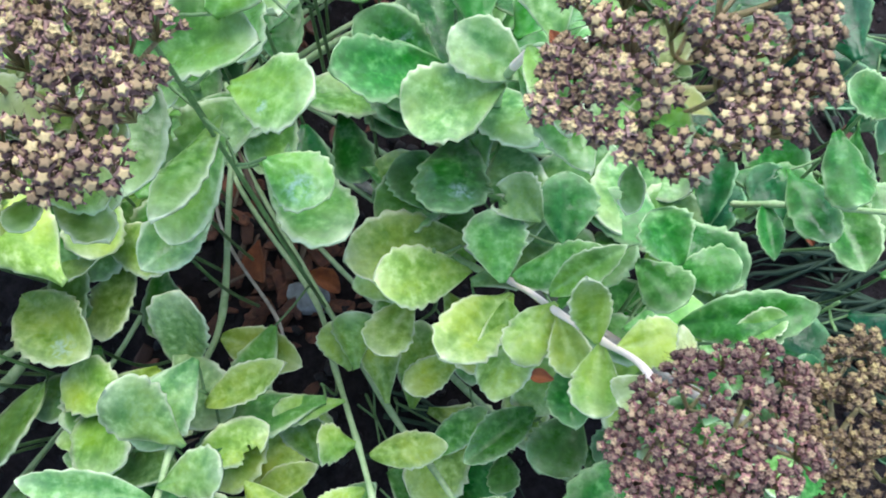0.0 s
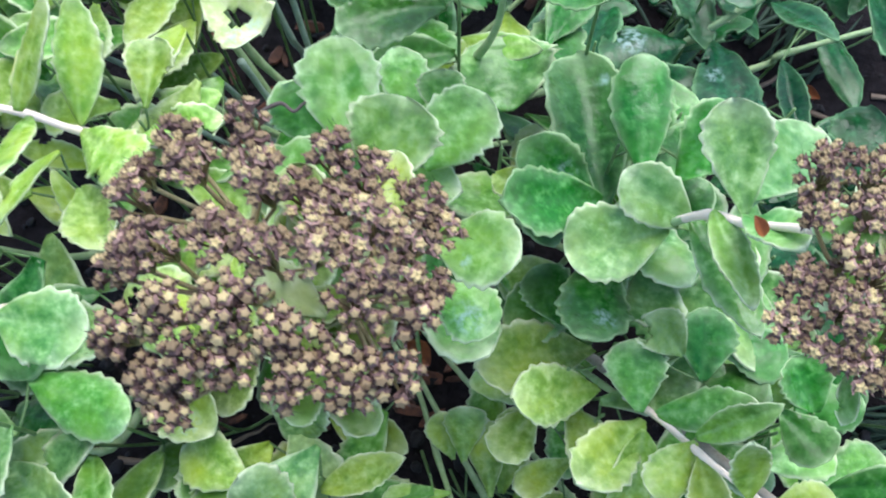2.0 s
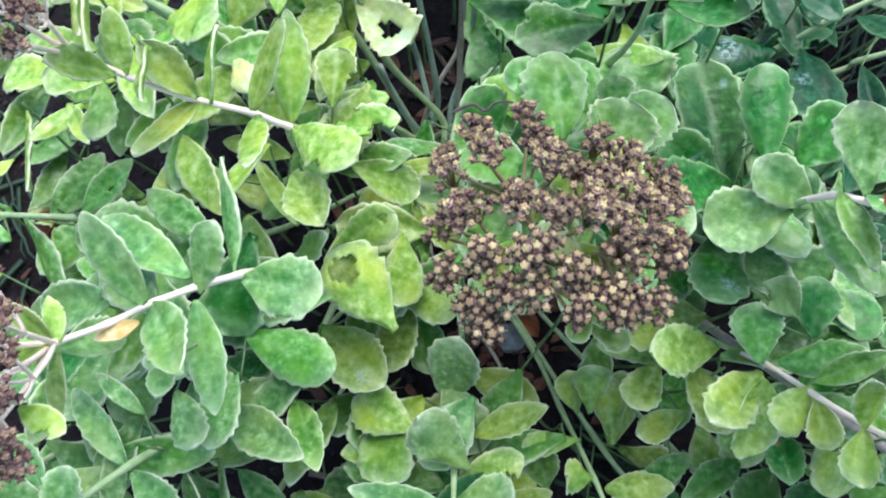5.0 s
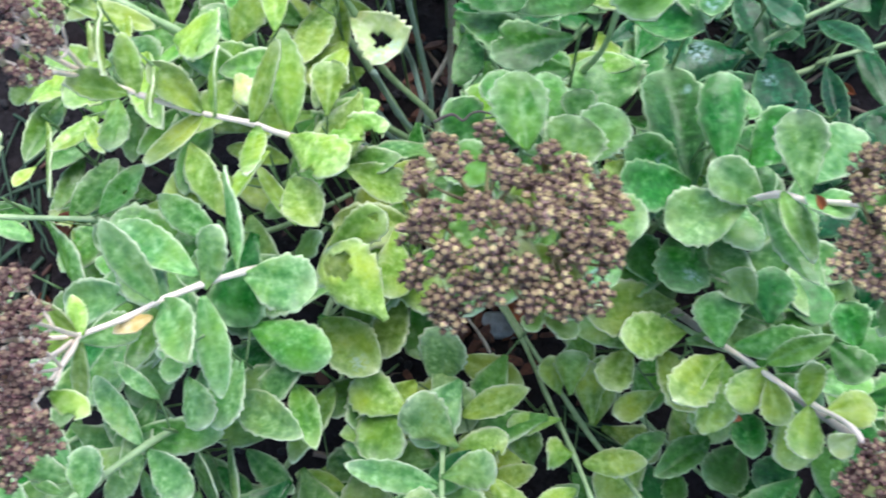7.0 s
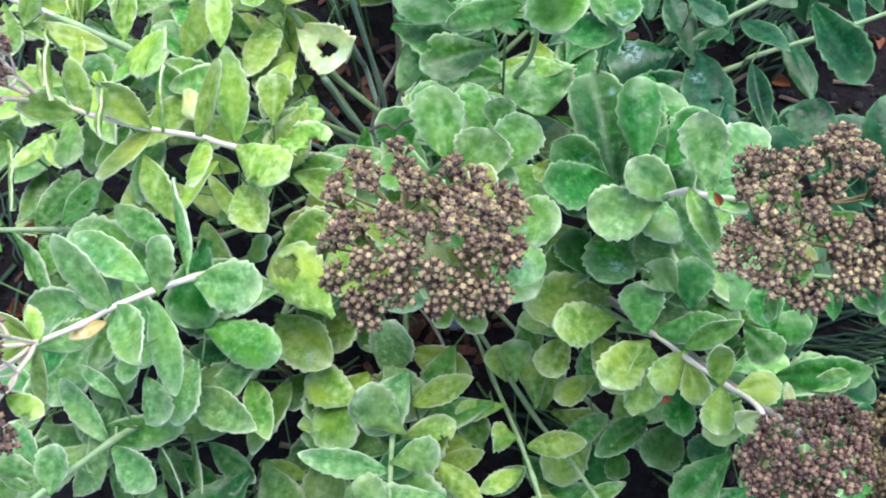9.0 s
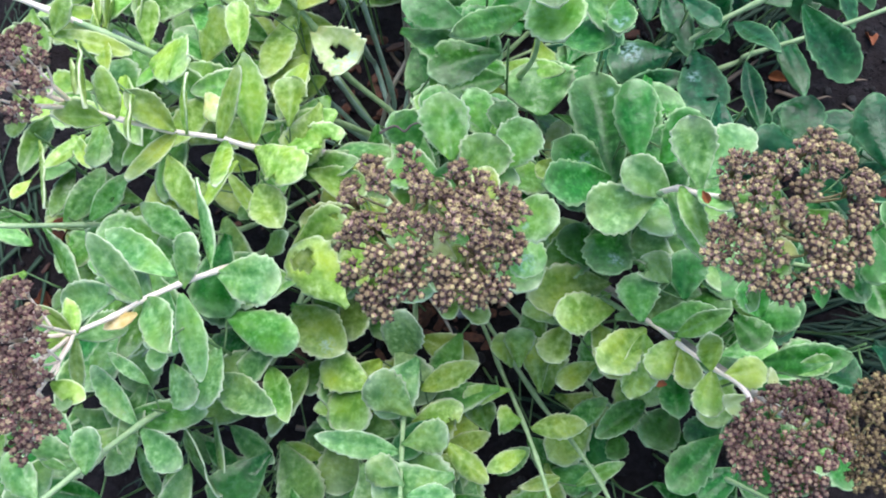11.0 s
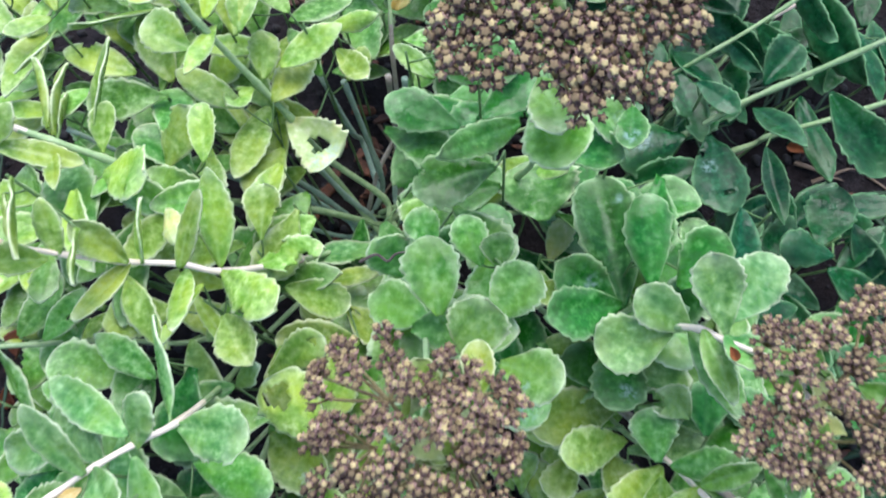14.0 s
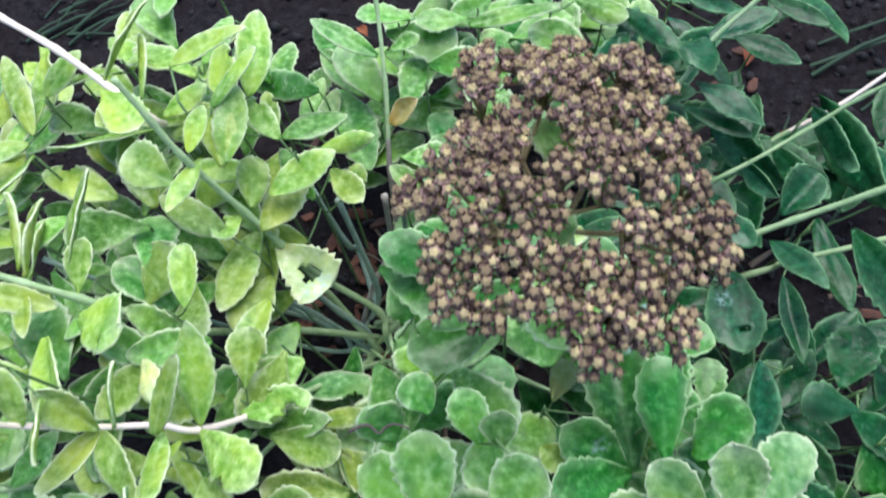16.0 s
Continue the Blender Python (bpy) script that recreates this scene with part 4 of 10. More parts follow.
leaf(s, (-0.3335, 0.3134, 0.2702), (-0.3147, 0.2572, 0.2783), 0.0249, 62, "Y", form="lance")
leaf(s, (-0.262, 0.3078, 0.3245), (-0.2558, 0.2717, 0.3326), 0.0217, -0, "A")
leaf(s, (-0.2876, 0.3096, 0.294), (-0.307, 0.2794, 0.3021), 0.0138, -11, "Y", form="lance")
leaf(s, (-0.2628, 0.3981, 0.2912), (-0.2603, 0.4636, 0.2993), 0.0275, -56, "Y", form="lance")
leaf(s, (-0.28, 0.3871, 0.31), (-0.2782, 0.436, 0.3181), 0.0206, -60, "Y", form="lance")
leaf(s, (-0.2841, 0.3901, 0.3125), (-0.2988, 0.4381, 0.3206), 0.0211, -62, "Y", form="lance")
leaf(s, (-0.2688, 0.3797, 0.2975), (-0.2961, 0.3698, 0.3056), 0.0155, -4, "Y", form="lance")
# low stonecrop shoot with narrow blue-green leaves over bare soil
s = shoot_i = shoot("low stonecrop shoot with narrow blue-green leaves over bare soil", [(-0.1262, 0.4228, -0.004), (-0.1481, 0.3152, 0.0809), (-0.1748, 0.1837, 0.13), (-0.2005, 0.1747, 0.17), (-0.2124, 0.1405, 0.215), (-0.2311, 0.1151, 0.245), (-0.2505, 0.082, 0.28), (-0.265, 0.0585, 0.3)], 0.0031, 0.0018, "green")
leaf(s, (-0.2328, 0.113, 0.245), (-0.2793, 0.1528, 0.2398), 0.0191, -2, "B", form="lance")
leaf(s, (-0.225, 0.1413, 0.257), (-0.2555, 0.1597, 0.2651), 0.0119, -7, "B", form="lance")
leaf(s, (-0.2029, 0.1525, 0.2797), (-0.184, 0.1234, 0.2878), 0.0248, 5, "B")
leaf(s, (-0.2304, 0.1112, 0.245), (-0.1963, 0.0867, 0.2531), 0.0265, 5, "B")
leaf(s, (-0.2484, 0.0765, 0.2825), (-0.2468, 0.1067, 0.2906), 0.0243, -0, "B")
leaf(s, (-0.2553, 0.0871, 0.28), (-0.2871, 0.0915, 0.2881), 0.0187, -7, "B")
leaf(s, (-0.1876, 0.1536, 0.2334), (-0.1326, 0.1241, 0.2631), 0.0281, -7, "B", form="lance")
leaf(s, (-0.1472, 0.1623, 0.234), (-0.123, 0.1201, 0.2637), 0.0212, -8, "A", form="lance")
leaf(s, (-0.1952, 0.1268, 0.1482), (-0.1555, 0.1002, 0.1563), 0.0225, 5, "B", form="lance")
leaf(s, (-0.2604, 0.0934, 0.28), (-0.2915, 0.1192, 0.2665), 0.0172, 8, "B", form="lance")
leaf(s, (-0.2687, 0.0586, 0.3), (-0.299, 0.0831, 0.3), 0.0245, -0, "B")
leaf(s, (-0.2345, 0.1078, 0.238), (-0.2621, 0.0802, 0.2137), 0.0222, 0, "B", form="lance")
leaf(s, (-0.214, 0.1296, 0.218), (-0.1845, 0.0693, 0.1937), 0.0297, 62, "B", form="lance")
leaf(s, (-0.2058, 0.1308, 0.164), (-0.1906, 0.0856, 0.1721), 0.0201, 62, "B", form="lance")
leaf(s, (-0.2644, 0.1055, 0.158), (-0.2498, 0.0671, 0.1337), 0.0135, -13, "B", form="lance")
leaf(s, (-0.2592, 0.0792, 0.285), (-0.2828, 0.0846, 0.2783), 0.0088, -13, "B", form="lance")
# tall stonecrop shoot with grey-green leaves and large dry seed head
s = shoot_j = shoot("tall stonecrop shoot with grey-green leaves and large dry seed head", [(-0.1155, 0.4508, -0.004), (-0.0859, 0.4379, 0.0571), (-0.0497, 0.4221, 0.1), (0.0195, 0.3936, 0.25), (0.0324, 0.3844, 0.34), (0.041, 0.3776, 0.42), (0.0348, 0.3596, 0.517)], 0.0024, 0.0014, "green")
leaf(s, (-0.0194, 0.409, 0.2931), (-0.0685, 0.4254, 0.3012), 0.0314, -0, "C")
leaf(s, (0.0195, 0.3853, 0.3526), (-0.0243, 0.3502, 0.3823), 0.0213, -11, "C", form="lance")
leaf(s, (0.0059, 0.3643, 0.3352), (-0.0410, 0.3456, 0.3433), 0.0348, 6, "C", bites=((0.9, 0.6, 0.12),))
leaf(s, (0.0311, 0.3837, 0.3900), (0.0476, 0.3406, 0.3987), 0.0411, 5, "A")
leaf(s, (0.0534, 0.3955, 0.3597), (0.0896, 0.3897, 0.3354), 0.0325, 1, "B", glint=(0.7, 0, 0.3))
leaf(s, (0.0408, 0.3841, 0.3287), (0.0806, 0.3667, 0.3475), 0.0287, -3, "C")
leaf(s, (0.0004, 0.4084, 0.2312), (0.0522, 0.3977, 0.2538), 0.0187, 11, "Y", form="lance")
leaf(s, (0.0373, 0.3655, 0.2389), (0.0287, 0.4071, 0.2470), 0.0614, 1, "A")
leaf(s, (0.1457, 0.4655, 0.1649), (0.0905, 0.4482, 0.173), 0.0500, 5, "D", glint=(0.62, 0.3, 0.28))
leaf(s, (0.0838, 0.3965, 0.354), (0.0822, 0.3664, 0.3621), 0.0209, 6, "C", glint=(0.7, 0, 0.3))
leaf(s, (0.0307, 0.3852, 0.4100), (0.0428, 0.3513, 0.4181), 0.0287, -6, "A")
leaf(s, (-0.0089, 0.4246, 0.394), (-0.0347, 0.4286, 0.4021), 0.0196, 7, "C")
leaf(s, (-0.0025, 0.4244, 0.324), (-0.0378, 0.4398, 0.3321), 0.0193, 6, "C", form="lance")
seed_head(s, (0.0309, 0.3530, 0.5530), 0.0586, 0.0626, (0.0321, 0.3550, 0.5170), 6, domes=((-0.49, 0.76), (-0.23, 0.80), (0.02, 0.87), (-0.50, 0.52), (-0.31, 0.39), (-0.13, 0.60), (0.12, 0.67), (0.36, 0.78), (0.52, 0.68), (0.27, 0.48), (0.49, 0.45), (-0.52, 0.27), (-0.66, 0.09), (-0.86, -0.04), (-0.71, -0.11), (-0.48, -0.02), (-0.34, 0.18), (0.03, 0.37), (0.19, 0.19), (0.40, 0.23), (0.64, 0.24), (0.01, 0.06), (0.25, -0.03), (0.49, 0.04), (0.72, 0.02), (0.86, -0.12), (0.63, -0.19), (0.40, -0.23), (0.82, -0.30), (-0.31, -0.11), (-0.10, -0.16), (-0.51, -0.27), (-0.65, -0.42), (-0.41, -0.46), (-0.21, -0.37), (-0.00, -0.48), (-0.57, -0.64), (-0.37, -0.68), (-0.15, -0.63), (0.06, -0.70), (0.20, -0.47), (0.40, -0.49), (0.60, -0.45), (0.46, -0.71), (0.63, -0.70), (0.22, -0.87), (0.29, -0.69)), ball=0.0088, bract="A", size=1.0, bracts=16)
# stonecrop shoot with long slate-green drooping leaves
s = shoot_k = shoot("stonecrop shoot with long slate-green drooping leaves", [(-0.0961, 0.4206, -0.004), (-0.0184, 0.4356, 0.0724), (0.0766, 0.454, 0.12), (0.1181, 0.462, 0.14), (0.1511, 0.4713, 0.16), (0.1797, 0.4796, 0.19), (0.2024, 0.4843, 0.21), (0.246, 0.4914, 0.25), (0.2842, 0.4973, 0.29)], 0.0031, 0.0018, "green")
leaf(s, (0.1641, 0.4648, 0.1675), (0.175, 0.3949, 0.186), 0.0473, -3, "D", bites=((0.77, -0.08, 0.07), (0.25, 0.48, 0.05),), glint=(0.42, 0.35, 0.17))
leaf(s, (0.1882, 0.4693, 0.2075), (0.214, 0.4276, 0.2372), 0.0216, -4, "D", form="lance")
leaf(s, (0.2337, 0.4698, 0.2348), (0.2741, 0.416, 0.2105), 0.0397, 3, "D")
leaf(s, (0.2448, 0.5204, 0.124), (0.2623, 0.4443, 0.1321), 0.0270, -5, "D", form="lance")
leaf(s, (0.2073, 0.4583, 0.163), (0.2134, 0.3925, 0.1711), 0.0203, 2, "D", form="lance")
leaf(s, (0.1487, 0.4919, 0.2021), (0.1777, 0.4663, 0.2102), 0.0212, 6, "D")
leaf(s, (0.2215, 0.5728, 0.209), (0.2463, 0.5213, 0.2171), 0.0240, 62, "D", form="lance")
leaf(s, (0.1977, 0.5506, 0.189), (0.2272, 0.5041, 0.1971), 0.0232, 53, "D", form="lance")
leaf(s, (0.1962, 0.4901, 0.205), (0.2231, 0.5192, 0.2131), 0.0321, -3, "D")
leaf(s, (0.1784, 0.5478, 0.1715), (0.201, 0.513, 0.1796), 0.0176, 52, "D", form="lance")
leaf(s, (0.1583, 0.4971, 0.1788), (0.1813, 0.4811, 0.1869), 0.0212, 6, "D")
# stonecrop shoot with yellow-green leaves, one bleached and holed
s = shoot_l = shoot("stonecrop shoot with yellow-green leaves, one bleached and holed", [(-0.0948, 0.4197, -0.004), (-0.0989, 0.4322, 0.032), (-0.104, 0.4474, 0.05), (-0.1436, 0.4554, 0.12), (-0.153, 0.4492, 0.21), (-0.1697, 0.4572, 0.25), (-0.1918, 0.4661, 0.315), (-0.2037, 0.4755, 0.35), (-0.2154, 0.4856, 0.38)], 0.0031, 0.0018, "green")
leaf(s, (-0.1565, 0.4485, 0.21), (-0.1159, 0.422, 0.2041), 0.0451, 4, "P", bites=((0.66, 0.05, 0.13), (0.47, 0.10, 0.04),), glint=(0.9, 0.3, 0.42), form="fan", teeth=1.5)
leaf(s, (-0.1484, 0.3354, 0.2657), (-0.1478, 0.3728, 0.2738), 0.0276, 4, "Y", bites=((0.42, 0.95, 0.22),), form="spoon")
leaf(s, (-0.1509, 0.3201, 0.259), (-0.1057, 0.3336, 0.2671), 0.0274, -4, "Y", bites=((0.35, -0.8, 0.25), (0.72, 0.75, 0.3), (0.5, 0.95, 0.2),))
leaf(s, (-0.1856, 0.4709, 0.3069), (-0.1996, 0.4314, 0.315), 0.0147, -8, "Y", form="lance")
leaf(s, (-0.1553, 0.4716, 0.25), (-0.112, 0.5028, 0.2581), 0.0247, 10, "Y", form="lance")
leaf(s, (-0.1313, 0.5218, 0.219), (-0.0919, 0.5313, 0.2271), 0.0171, 11, "Y", form="lance")
leaf(s, (-0.1265, 0.5144, 0.199), (-0.0991, 0.487, 0.2071), 0.0233, 6, "Y")
leaf(s, (-0.1989, 0.4523, 0.3069), (-0.2331, 0.4662, 0.315), 0.0317, -2, "Y")
leaf(s, (-0.1771, 0.4732, 0.2906), (-0.1843, 0.5158, 0.2987), 0.0309, 2, "Y")
leaf(s, (-0.1891, 0.4689, 0.3194), (-0.1808, 0.4975, 0.3275), 0.0147, 9, "Y", form="lance")
leaf(s, (-0.1662, 0.4617, 0.25), (-0.1685, 0.4968, 0.2581), 0.0260, 0, "Y")
leaf(s, (-0.1724, 0.4537, 0.25), (-0.1867, 0.4358, 0.2581), 0.0213, 2, "Y", bites=((0.6, 0.6, 0.28),))
leaf(s, (-0.1856, 0.5095, 0.3021), (-0.1629, 0.5512, 0.3102), 0.0142, -14, "Y", form="lance")
leaf(s, (-0.1745, 0.4753, 0.2906), (-0.1755, 0.5282, 0.2987), 0.0252, 11, "Y", form="lance")
leaf(s, (-0.2022, 0.5166, 0.339), (-0.158, 0.5447, 0.3471), 0.0172, -11, "Y", form="lance")
leaf(s, (-0.1214, 0.5016, 0.1727), (-0.1069, 0.5272, 0.1808), 0.0194, -3, "Y")
# outer stonecrop shoot with narrow yellow-green leaves on a pinkish stem
s = shoot_m = shoot("outer stonecrop shoot with narrow yellow-green leaves on a pinkish stem", [(-0.102, 0.4192, -0.004), (-0.1641, 0.4702, 0.1085), (-0.2399, 0.5326, 0.2), (-0.2311, 0.5076, 0.285), (-0.2547, 0.5206, 0.3), (-0.2878, 0.5381, 0.32), (-0.3214, 0.552, 0.335), (-0.3373, 0.5583, 0.35)], 0.0031, 0.0018, "green", "pink", 0.357)
leaf(s, (-0.2376, 0.5159, 0.2531), (-0.3109, 0.4912, 0.2612), 0.0324, 62, "Y", form="lance")
leaf(s, (-0.3132, 0.4869, 0.284), (-0.3417, 0.4708, 0.2921), 0.0168, 2, "Y", form="lance")
leaf(s, (-0.309, 0.4798, 0.2815), (-0.3278, 0.441, 0.2896), 0.0182, 56, "Y", form="lance")
leaf(s, (-0.2405, 0.5118, 0.2906), (-0.263, 0.4959, 0.2987), 0.0208, 4, "Y")
leaf(s, (-0.2617, 0.5223, 0.3025), (-0.2409, 0.5831, 0.3106), 0.0270, -62, "Y", form="lance")
leaf(s, (-0.2389, 0.5195, 0.2906), (-0.2459, 0.5644, 0.2987), 0.0192, -61, "Y", form="lance")
leaf(s, (-0.3063, 0.5197, 0.289), (-0.2846, 0.5511, 0.2971), 0.0183, 12, "Y", form="lance")
leaf(s, (-0.3108, 0.4934, 0.284), (-0.343, 0.5479, 0.2921), 0.0206, -8, "Y", form="lance")
leaf(s, (-0.2611, 0.519, 0.3025), (-0.2291, 0.4867, 0.3106), 0.0320, -7, "Y")
leaf(s, (-0.2284, 0.5157, 0.2744), (-0.1993, 0.5364, 0.2825), 0.0177, 6, "Y", form="lance")
# thin stonecrop shoot with a shrivelled yellowing leaf
s = shoot_n = shoot("thin stonecrop shoot with a shrivelled yellowing leaf", [(-0.1266, 0.449, -0.004), (-0.1108, 0.4746, 0.0478), (-0.0914, 0.5058, 0.08), (-0.0907, 0.5377, 0.15), (-0.0925, 0.5859, 0.2), (-0.0991, 0.6343, 0.24), (-0.104, 0.6494, 0.26)], 0.0024, 0.0014, "dry", "green", 0.583)
leaf(s, (-0.049, 0.4942, 0.194), (-0.0832, 0.5164, 0.2021), 0.0196, 3, "A", form="lance")
leaf(s, (-0.098, 0.6014, 0.215), (-0.1498, 0.6283, 0.2231), 0.0194, 5, "A", form="lance")
leaf(s, (-0.032, 0.6405, 0.199), (0.0379, 0.6569, 0.2071), 0.0198, -13, "A", form="lance")
leaf(s, (-0.0324, 0.6471, 0.199), (-0.0728, 0.6357, 0.2071), 0.0222, 6, "A")
leaf(s, (0.0504, 0.6691, 0.194), (0.09, 0.6495, 0.2021), 0.0250, -5, "A")
leaf(s, (-0.089, 0.6066, 0.215), (-0.0676, 0.6168, 0.2231), 0.0140, 4, "A")
leaf(s, (-0.1475, 0.6264, 0.114), (-0.1093, 0.5494, 0.1221), 0.0421, 4, "A", form="lance")
leaf(s, (-0.0877, 0.5633, 0.178), (-0.0668, 0.5727, 0.2077), 0.0193, 1, "O", form="lance")
# outer stonecrop shoot with lance-shaped dark green leaves
s = shoot_o = shoot("outer stonecrop shoot with lance-shaped dark green leaves", [(-0.1183, 0.4228, -0.004), (-0.0631, 0.4654, 0.0441), (0.0043, 0.5176, 0.06), (0.1156, 0.5861, 0.18), (0.1446, 0.6145, 0.22), (0.1745, 0.6347, 0.25), (0.189, 0.6397, 0.27)], 0.0024, 0.0014, "green")
leaf(s, (0.0855, 0.6628, 0.194), (0.1297, 0.6181, 0.2021), 0.0196, 13, "D", form="lance")
leaf(s, (0.1488, 0.618, 0.2238), (0.1309, 0.5931, 0.2319), 0.0359, 2, "D")
leaf(s, (0.1396, 0.5933, 0.205), (0.1868, 0.5553, 0.2131), 0.0249, -12, "D", form="lance")
leaf(s, (0.1329, 0.58, 0.19), (0.1807, 0.5544, 0.1981), 0.0163, -9, "D", form="lance")
leaf(s, (0.181, 0.6315, 0.255), (0.2202, 0.61, 0.2631), 0.0152, 4, "D", form="lance")
leaf(s, (0.1624, 0.6161, 0.2312), (0.2073, 0.5938, 0.2393), 0.0199, 2, "D", form="lance")
leaf(s, (0.1588, 0.5824, 0.164), (0.2102, 0.521, 0.1721), 0.0335, 52, "D", form="lance")
# low outer stonecrop shoot with narrow slate-green leaves
s = shoot_p = shoot("low outer stonecrop shoot with narrow slate-green leaves", [(-0.0874, 0.4491, -0.004), (0.0147, 0.4828, 0.0491), (0.1396, 0.5239, 0.06), (0.2106, 0.5906, 0.1), (0.2613, 0.6109, 0.14), (0.3043, 0.6358, 0.17)], 0.0024, 0.0014, "green", "pink", 0.7)
leaf(s, (0.2097, 0.5985, 0.105), (0.262, 0.544, 0.1131), 0.0349, 7, "D", form="lance")
leaf(s, (0.2503, 0.6234, 0.135), (0.2907, 0.5208, 0.1431), 0.0460, 62, "D", form="lance")
# outer stonecrop shoot with broad green leaves on a pale stem
s = shoot_q = shoot("outer stonecrop shoot with broad green leaves on a pale stem", [(-0.1151, 0.4526, -0.004), (0.0332, 0.3834, 0.0881), (0.2145, 0.2987, 0.13), (0.2389, 0.2814, 0.165), (0.2561, 0.2711, 0.19), (0.2724, 0.2616, 0.21), (0.3006, 0.2463, 0.24)], 0.0024, 0.0014, "green")
leaf(s, (0.2543, 0.2763, 0.224), (0.2713, 0.2359, 0.2321), 0.0267, -2, "C")
leaf(s, (0.268, 0.2818, 0.254), (0.2719, 0.2405, 0.2621), 0.0257, 4, "C")
leaf(s, (0.2526, 0.2736, 0.1838), (0.2541, 0.241, 0.1854), 0.0165, 0, "C", form="lance")
leaf(s, (0.2723, 0.2606, 0.21), (0.2574, 0.2565, 0.1965), 0.0128, -7, "C", bites=((0.5, 0.9, 0.15),))
leaf(s, (0.2803, 0.2715, 0.294), (0.2569, 0.2807, 0.3021), 0.0254, 5, "C")
# lower tiers of leaves, many toned darker to paint in the shade there
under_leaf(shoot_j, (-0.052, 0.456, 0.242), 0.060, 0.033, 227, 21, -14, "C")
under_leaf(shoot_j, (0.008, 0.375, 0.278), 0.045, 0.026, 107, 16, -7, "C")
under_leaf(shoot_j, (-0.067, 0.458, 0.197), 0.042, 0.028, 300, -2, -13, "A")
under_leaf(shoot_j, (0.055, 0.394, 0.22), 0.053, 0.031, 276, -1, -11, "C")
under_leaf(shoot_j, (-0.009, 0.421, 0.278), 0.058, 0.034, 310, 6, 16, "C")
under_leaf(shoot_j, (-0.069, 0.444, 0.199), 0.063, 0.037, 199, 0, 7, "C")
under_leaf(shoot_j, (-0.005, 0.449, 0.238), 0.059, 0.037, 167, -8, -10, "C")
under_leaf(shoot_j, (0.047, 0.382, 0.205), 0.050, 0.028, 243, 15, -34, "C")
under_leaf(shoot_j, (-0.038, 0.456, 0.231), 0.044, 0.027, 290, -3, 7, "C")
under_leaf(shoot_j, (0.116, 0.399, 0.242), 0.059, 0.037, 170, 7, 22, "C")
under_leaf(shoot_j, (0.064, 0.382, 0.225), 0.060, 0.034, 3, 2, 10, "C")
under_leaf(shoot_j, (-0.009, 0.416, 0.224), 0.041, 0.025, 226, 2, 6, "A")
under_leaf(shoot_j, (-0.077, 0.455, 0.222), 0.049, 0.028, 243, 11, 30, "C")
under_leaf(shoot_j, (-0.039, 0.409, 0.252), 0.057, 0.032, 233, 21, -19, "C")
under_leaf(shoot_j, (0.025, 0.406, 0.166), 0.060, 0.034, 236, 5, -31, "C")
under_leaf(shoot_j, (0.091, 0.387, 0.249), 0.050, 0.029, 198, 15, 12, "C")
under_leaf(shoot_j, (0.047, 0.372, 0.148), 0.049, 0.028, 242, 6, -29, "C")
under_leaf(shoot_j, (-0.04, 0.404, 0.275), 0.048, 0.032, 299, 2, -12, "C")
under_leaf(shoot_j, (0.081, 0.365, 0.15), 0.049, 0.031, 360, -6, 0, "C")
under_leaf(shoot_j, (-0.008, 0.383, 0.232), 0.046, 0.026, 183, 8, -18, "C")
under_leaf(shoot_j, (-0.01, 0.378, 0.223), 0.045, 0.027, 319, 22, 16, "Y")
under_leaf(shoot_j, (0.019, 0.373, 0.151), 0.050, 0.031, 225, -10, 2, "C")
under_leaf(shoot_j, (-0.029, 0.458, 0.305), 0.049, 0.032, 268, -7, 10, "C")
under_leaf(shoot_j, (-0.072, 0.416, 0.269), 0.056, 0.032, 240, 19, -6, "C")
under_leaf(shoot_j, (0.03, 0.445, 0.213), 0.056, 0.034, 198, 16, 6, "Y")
under_leaf(shoot_n, (0.018, 0.637, 0.153), 0.052, 0.030, 56, -5, 14, "A")
under_leaf(shoot_n, (-0.117, 0.555, 0.107), 0.056, 0.032, 355, 0, 6, "A")
under_leaf(shoot_n, (-0.105, 0.605, 0.135), 0.062, 0.035, 43, 20, 7, "A")
under_leaf(shoot_n, (-0.067, 0.605, 0.142), 0.061, 0.034, 291, 2, -5, "C")
under_leaf(shoot_n, (-0.104, 0.64, 0.154), 0.059, 0.036, 253, 13, -10, "A")
under_leaf(shoot_n, (-0.157, 0.576, 0.12), 0.048, 0.018, 351, 10, 6, "A")
under_leaf(shoot_n, (-0.105, 0.59, 0.13), 0.061, 0.035, 281, 10, 0, "A")
under_leaf(shoot_n, (-0.088, 0.655, 0.118), 0.054, 0.031, 18, 7, 11, "A")
under_leaf(shoot_n, (-0.085, 0.545, 0.091), 0.062, 0.042, 203, 9, -2, "C")
under_leaf(shoot_n, (-0.079, 0.536, 0.098), 0.056, 0.032, 349, -10, 44, "A")
under_leaf(shoot_n, (-0.064, 0.468, 0.12), 0.053, 0.036, 341, 4, -8, "C")
under_leaf(shoot_n, (0.025, 0.681, 0.156), 0.061, 0.036, 354, -4, -22, "A")
under_leaf(shoot_n, (-0.192, 0.601, 0.142), 0.061, 0.027, 359, -0, -17, "A")
under_leaf(shoot_n, (-0.166, 0.536, 0.203), 0.055, 0.025, 310, -12, -11, "A")
under_leaf(shoot_n, (-0.127, 0.627, 0.103), 0.057, 0.025, 42, 17, -6, "A")
under_leaf(shoot_n, (-0.119, 0.667, 0.094), 0.042, 0.018, 68, -1, 2, "A")
under_leaf(shoot_n, (-0.021, 0.688, 0.104), 0.056, 0.035, 345, -11, -24, "A")
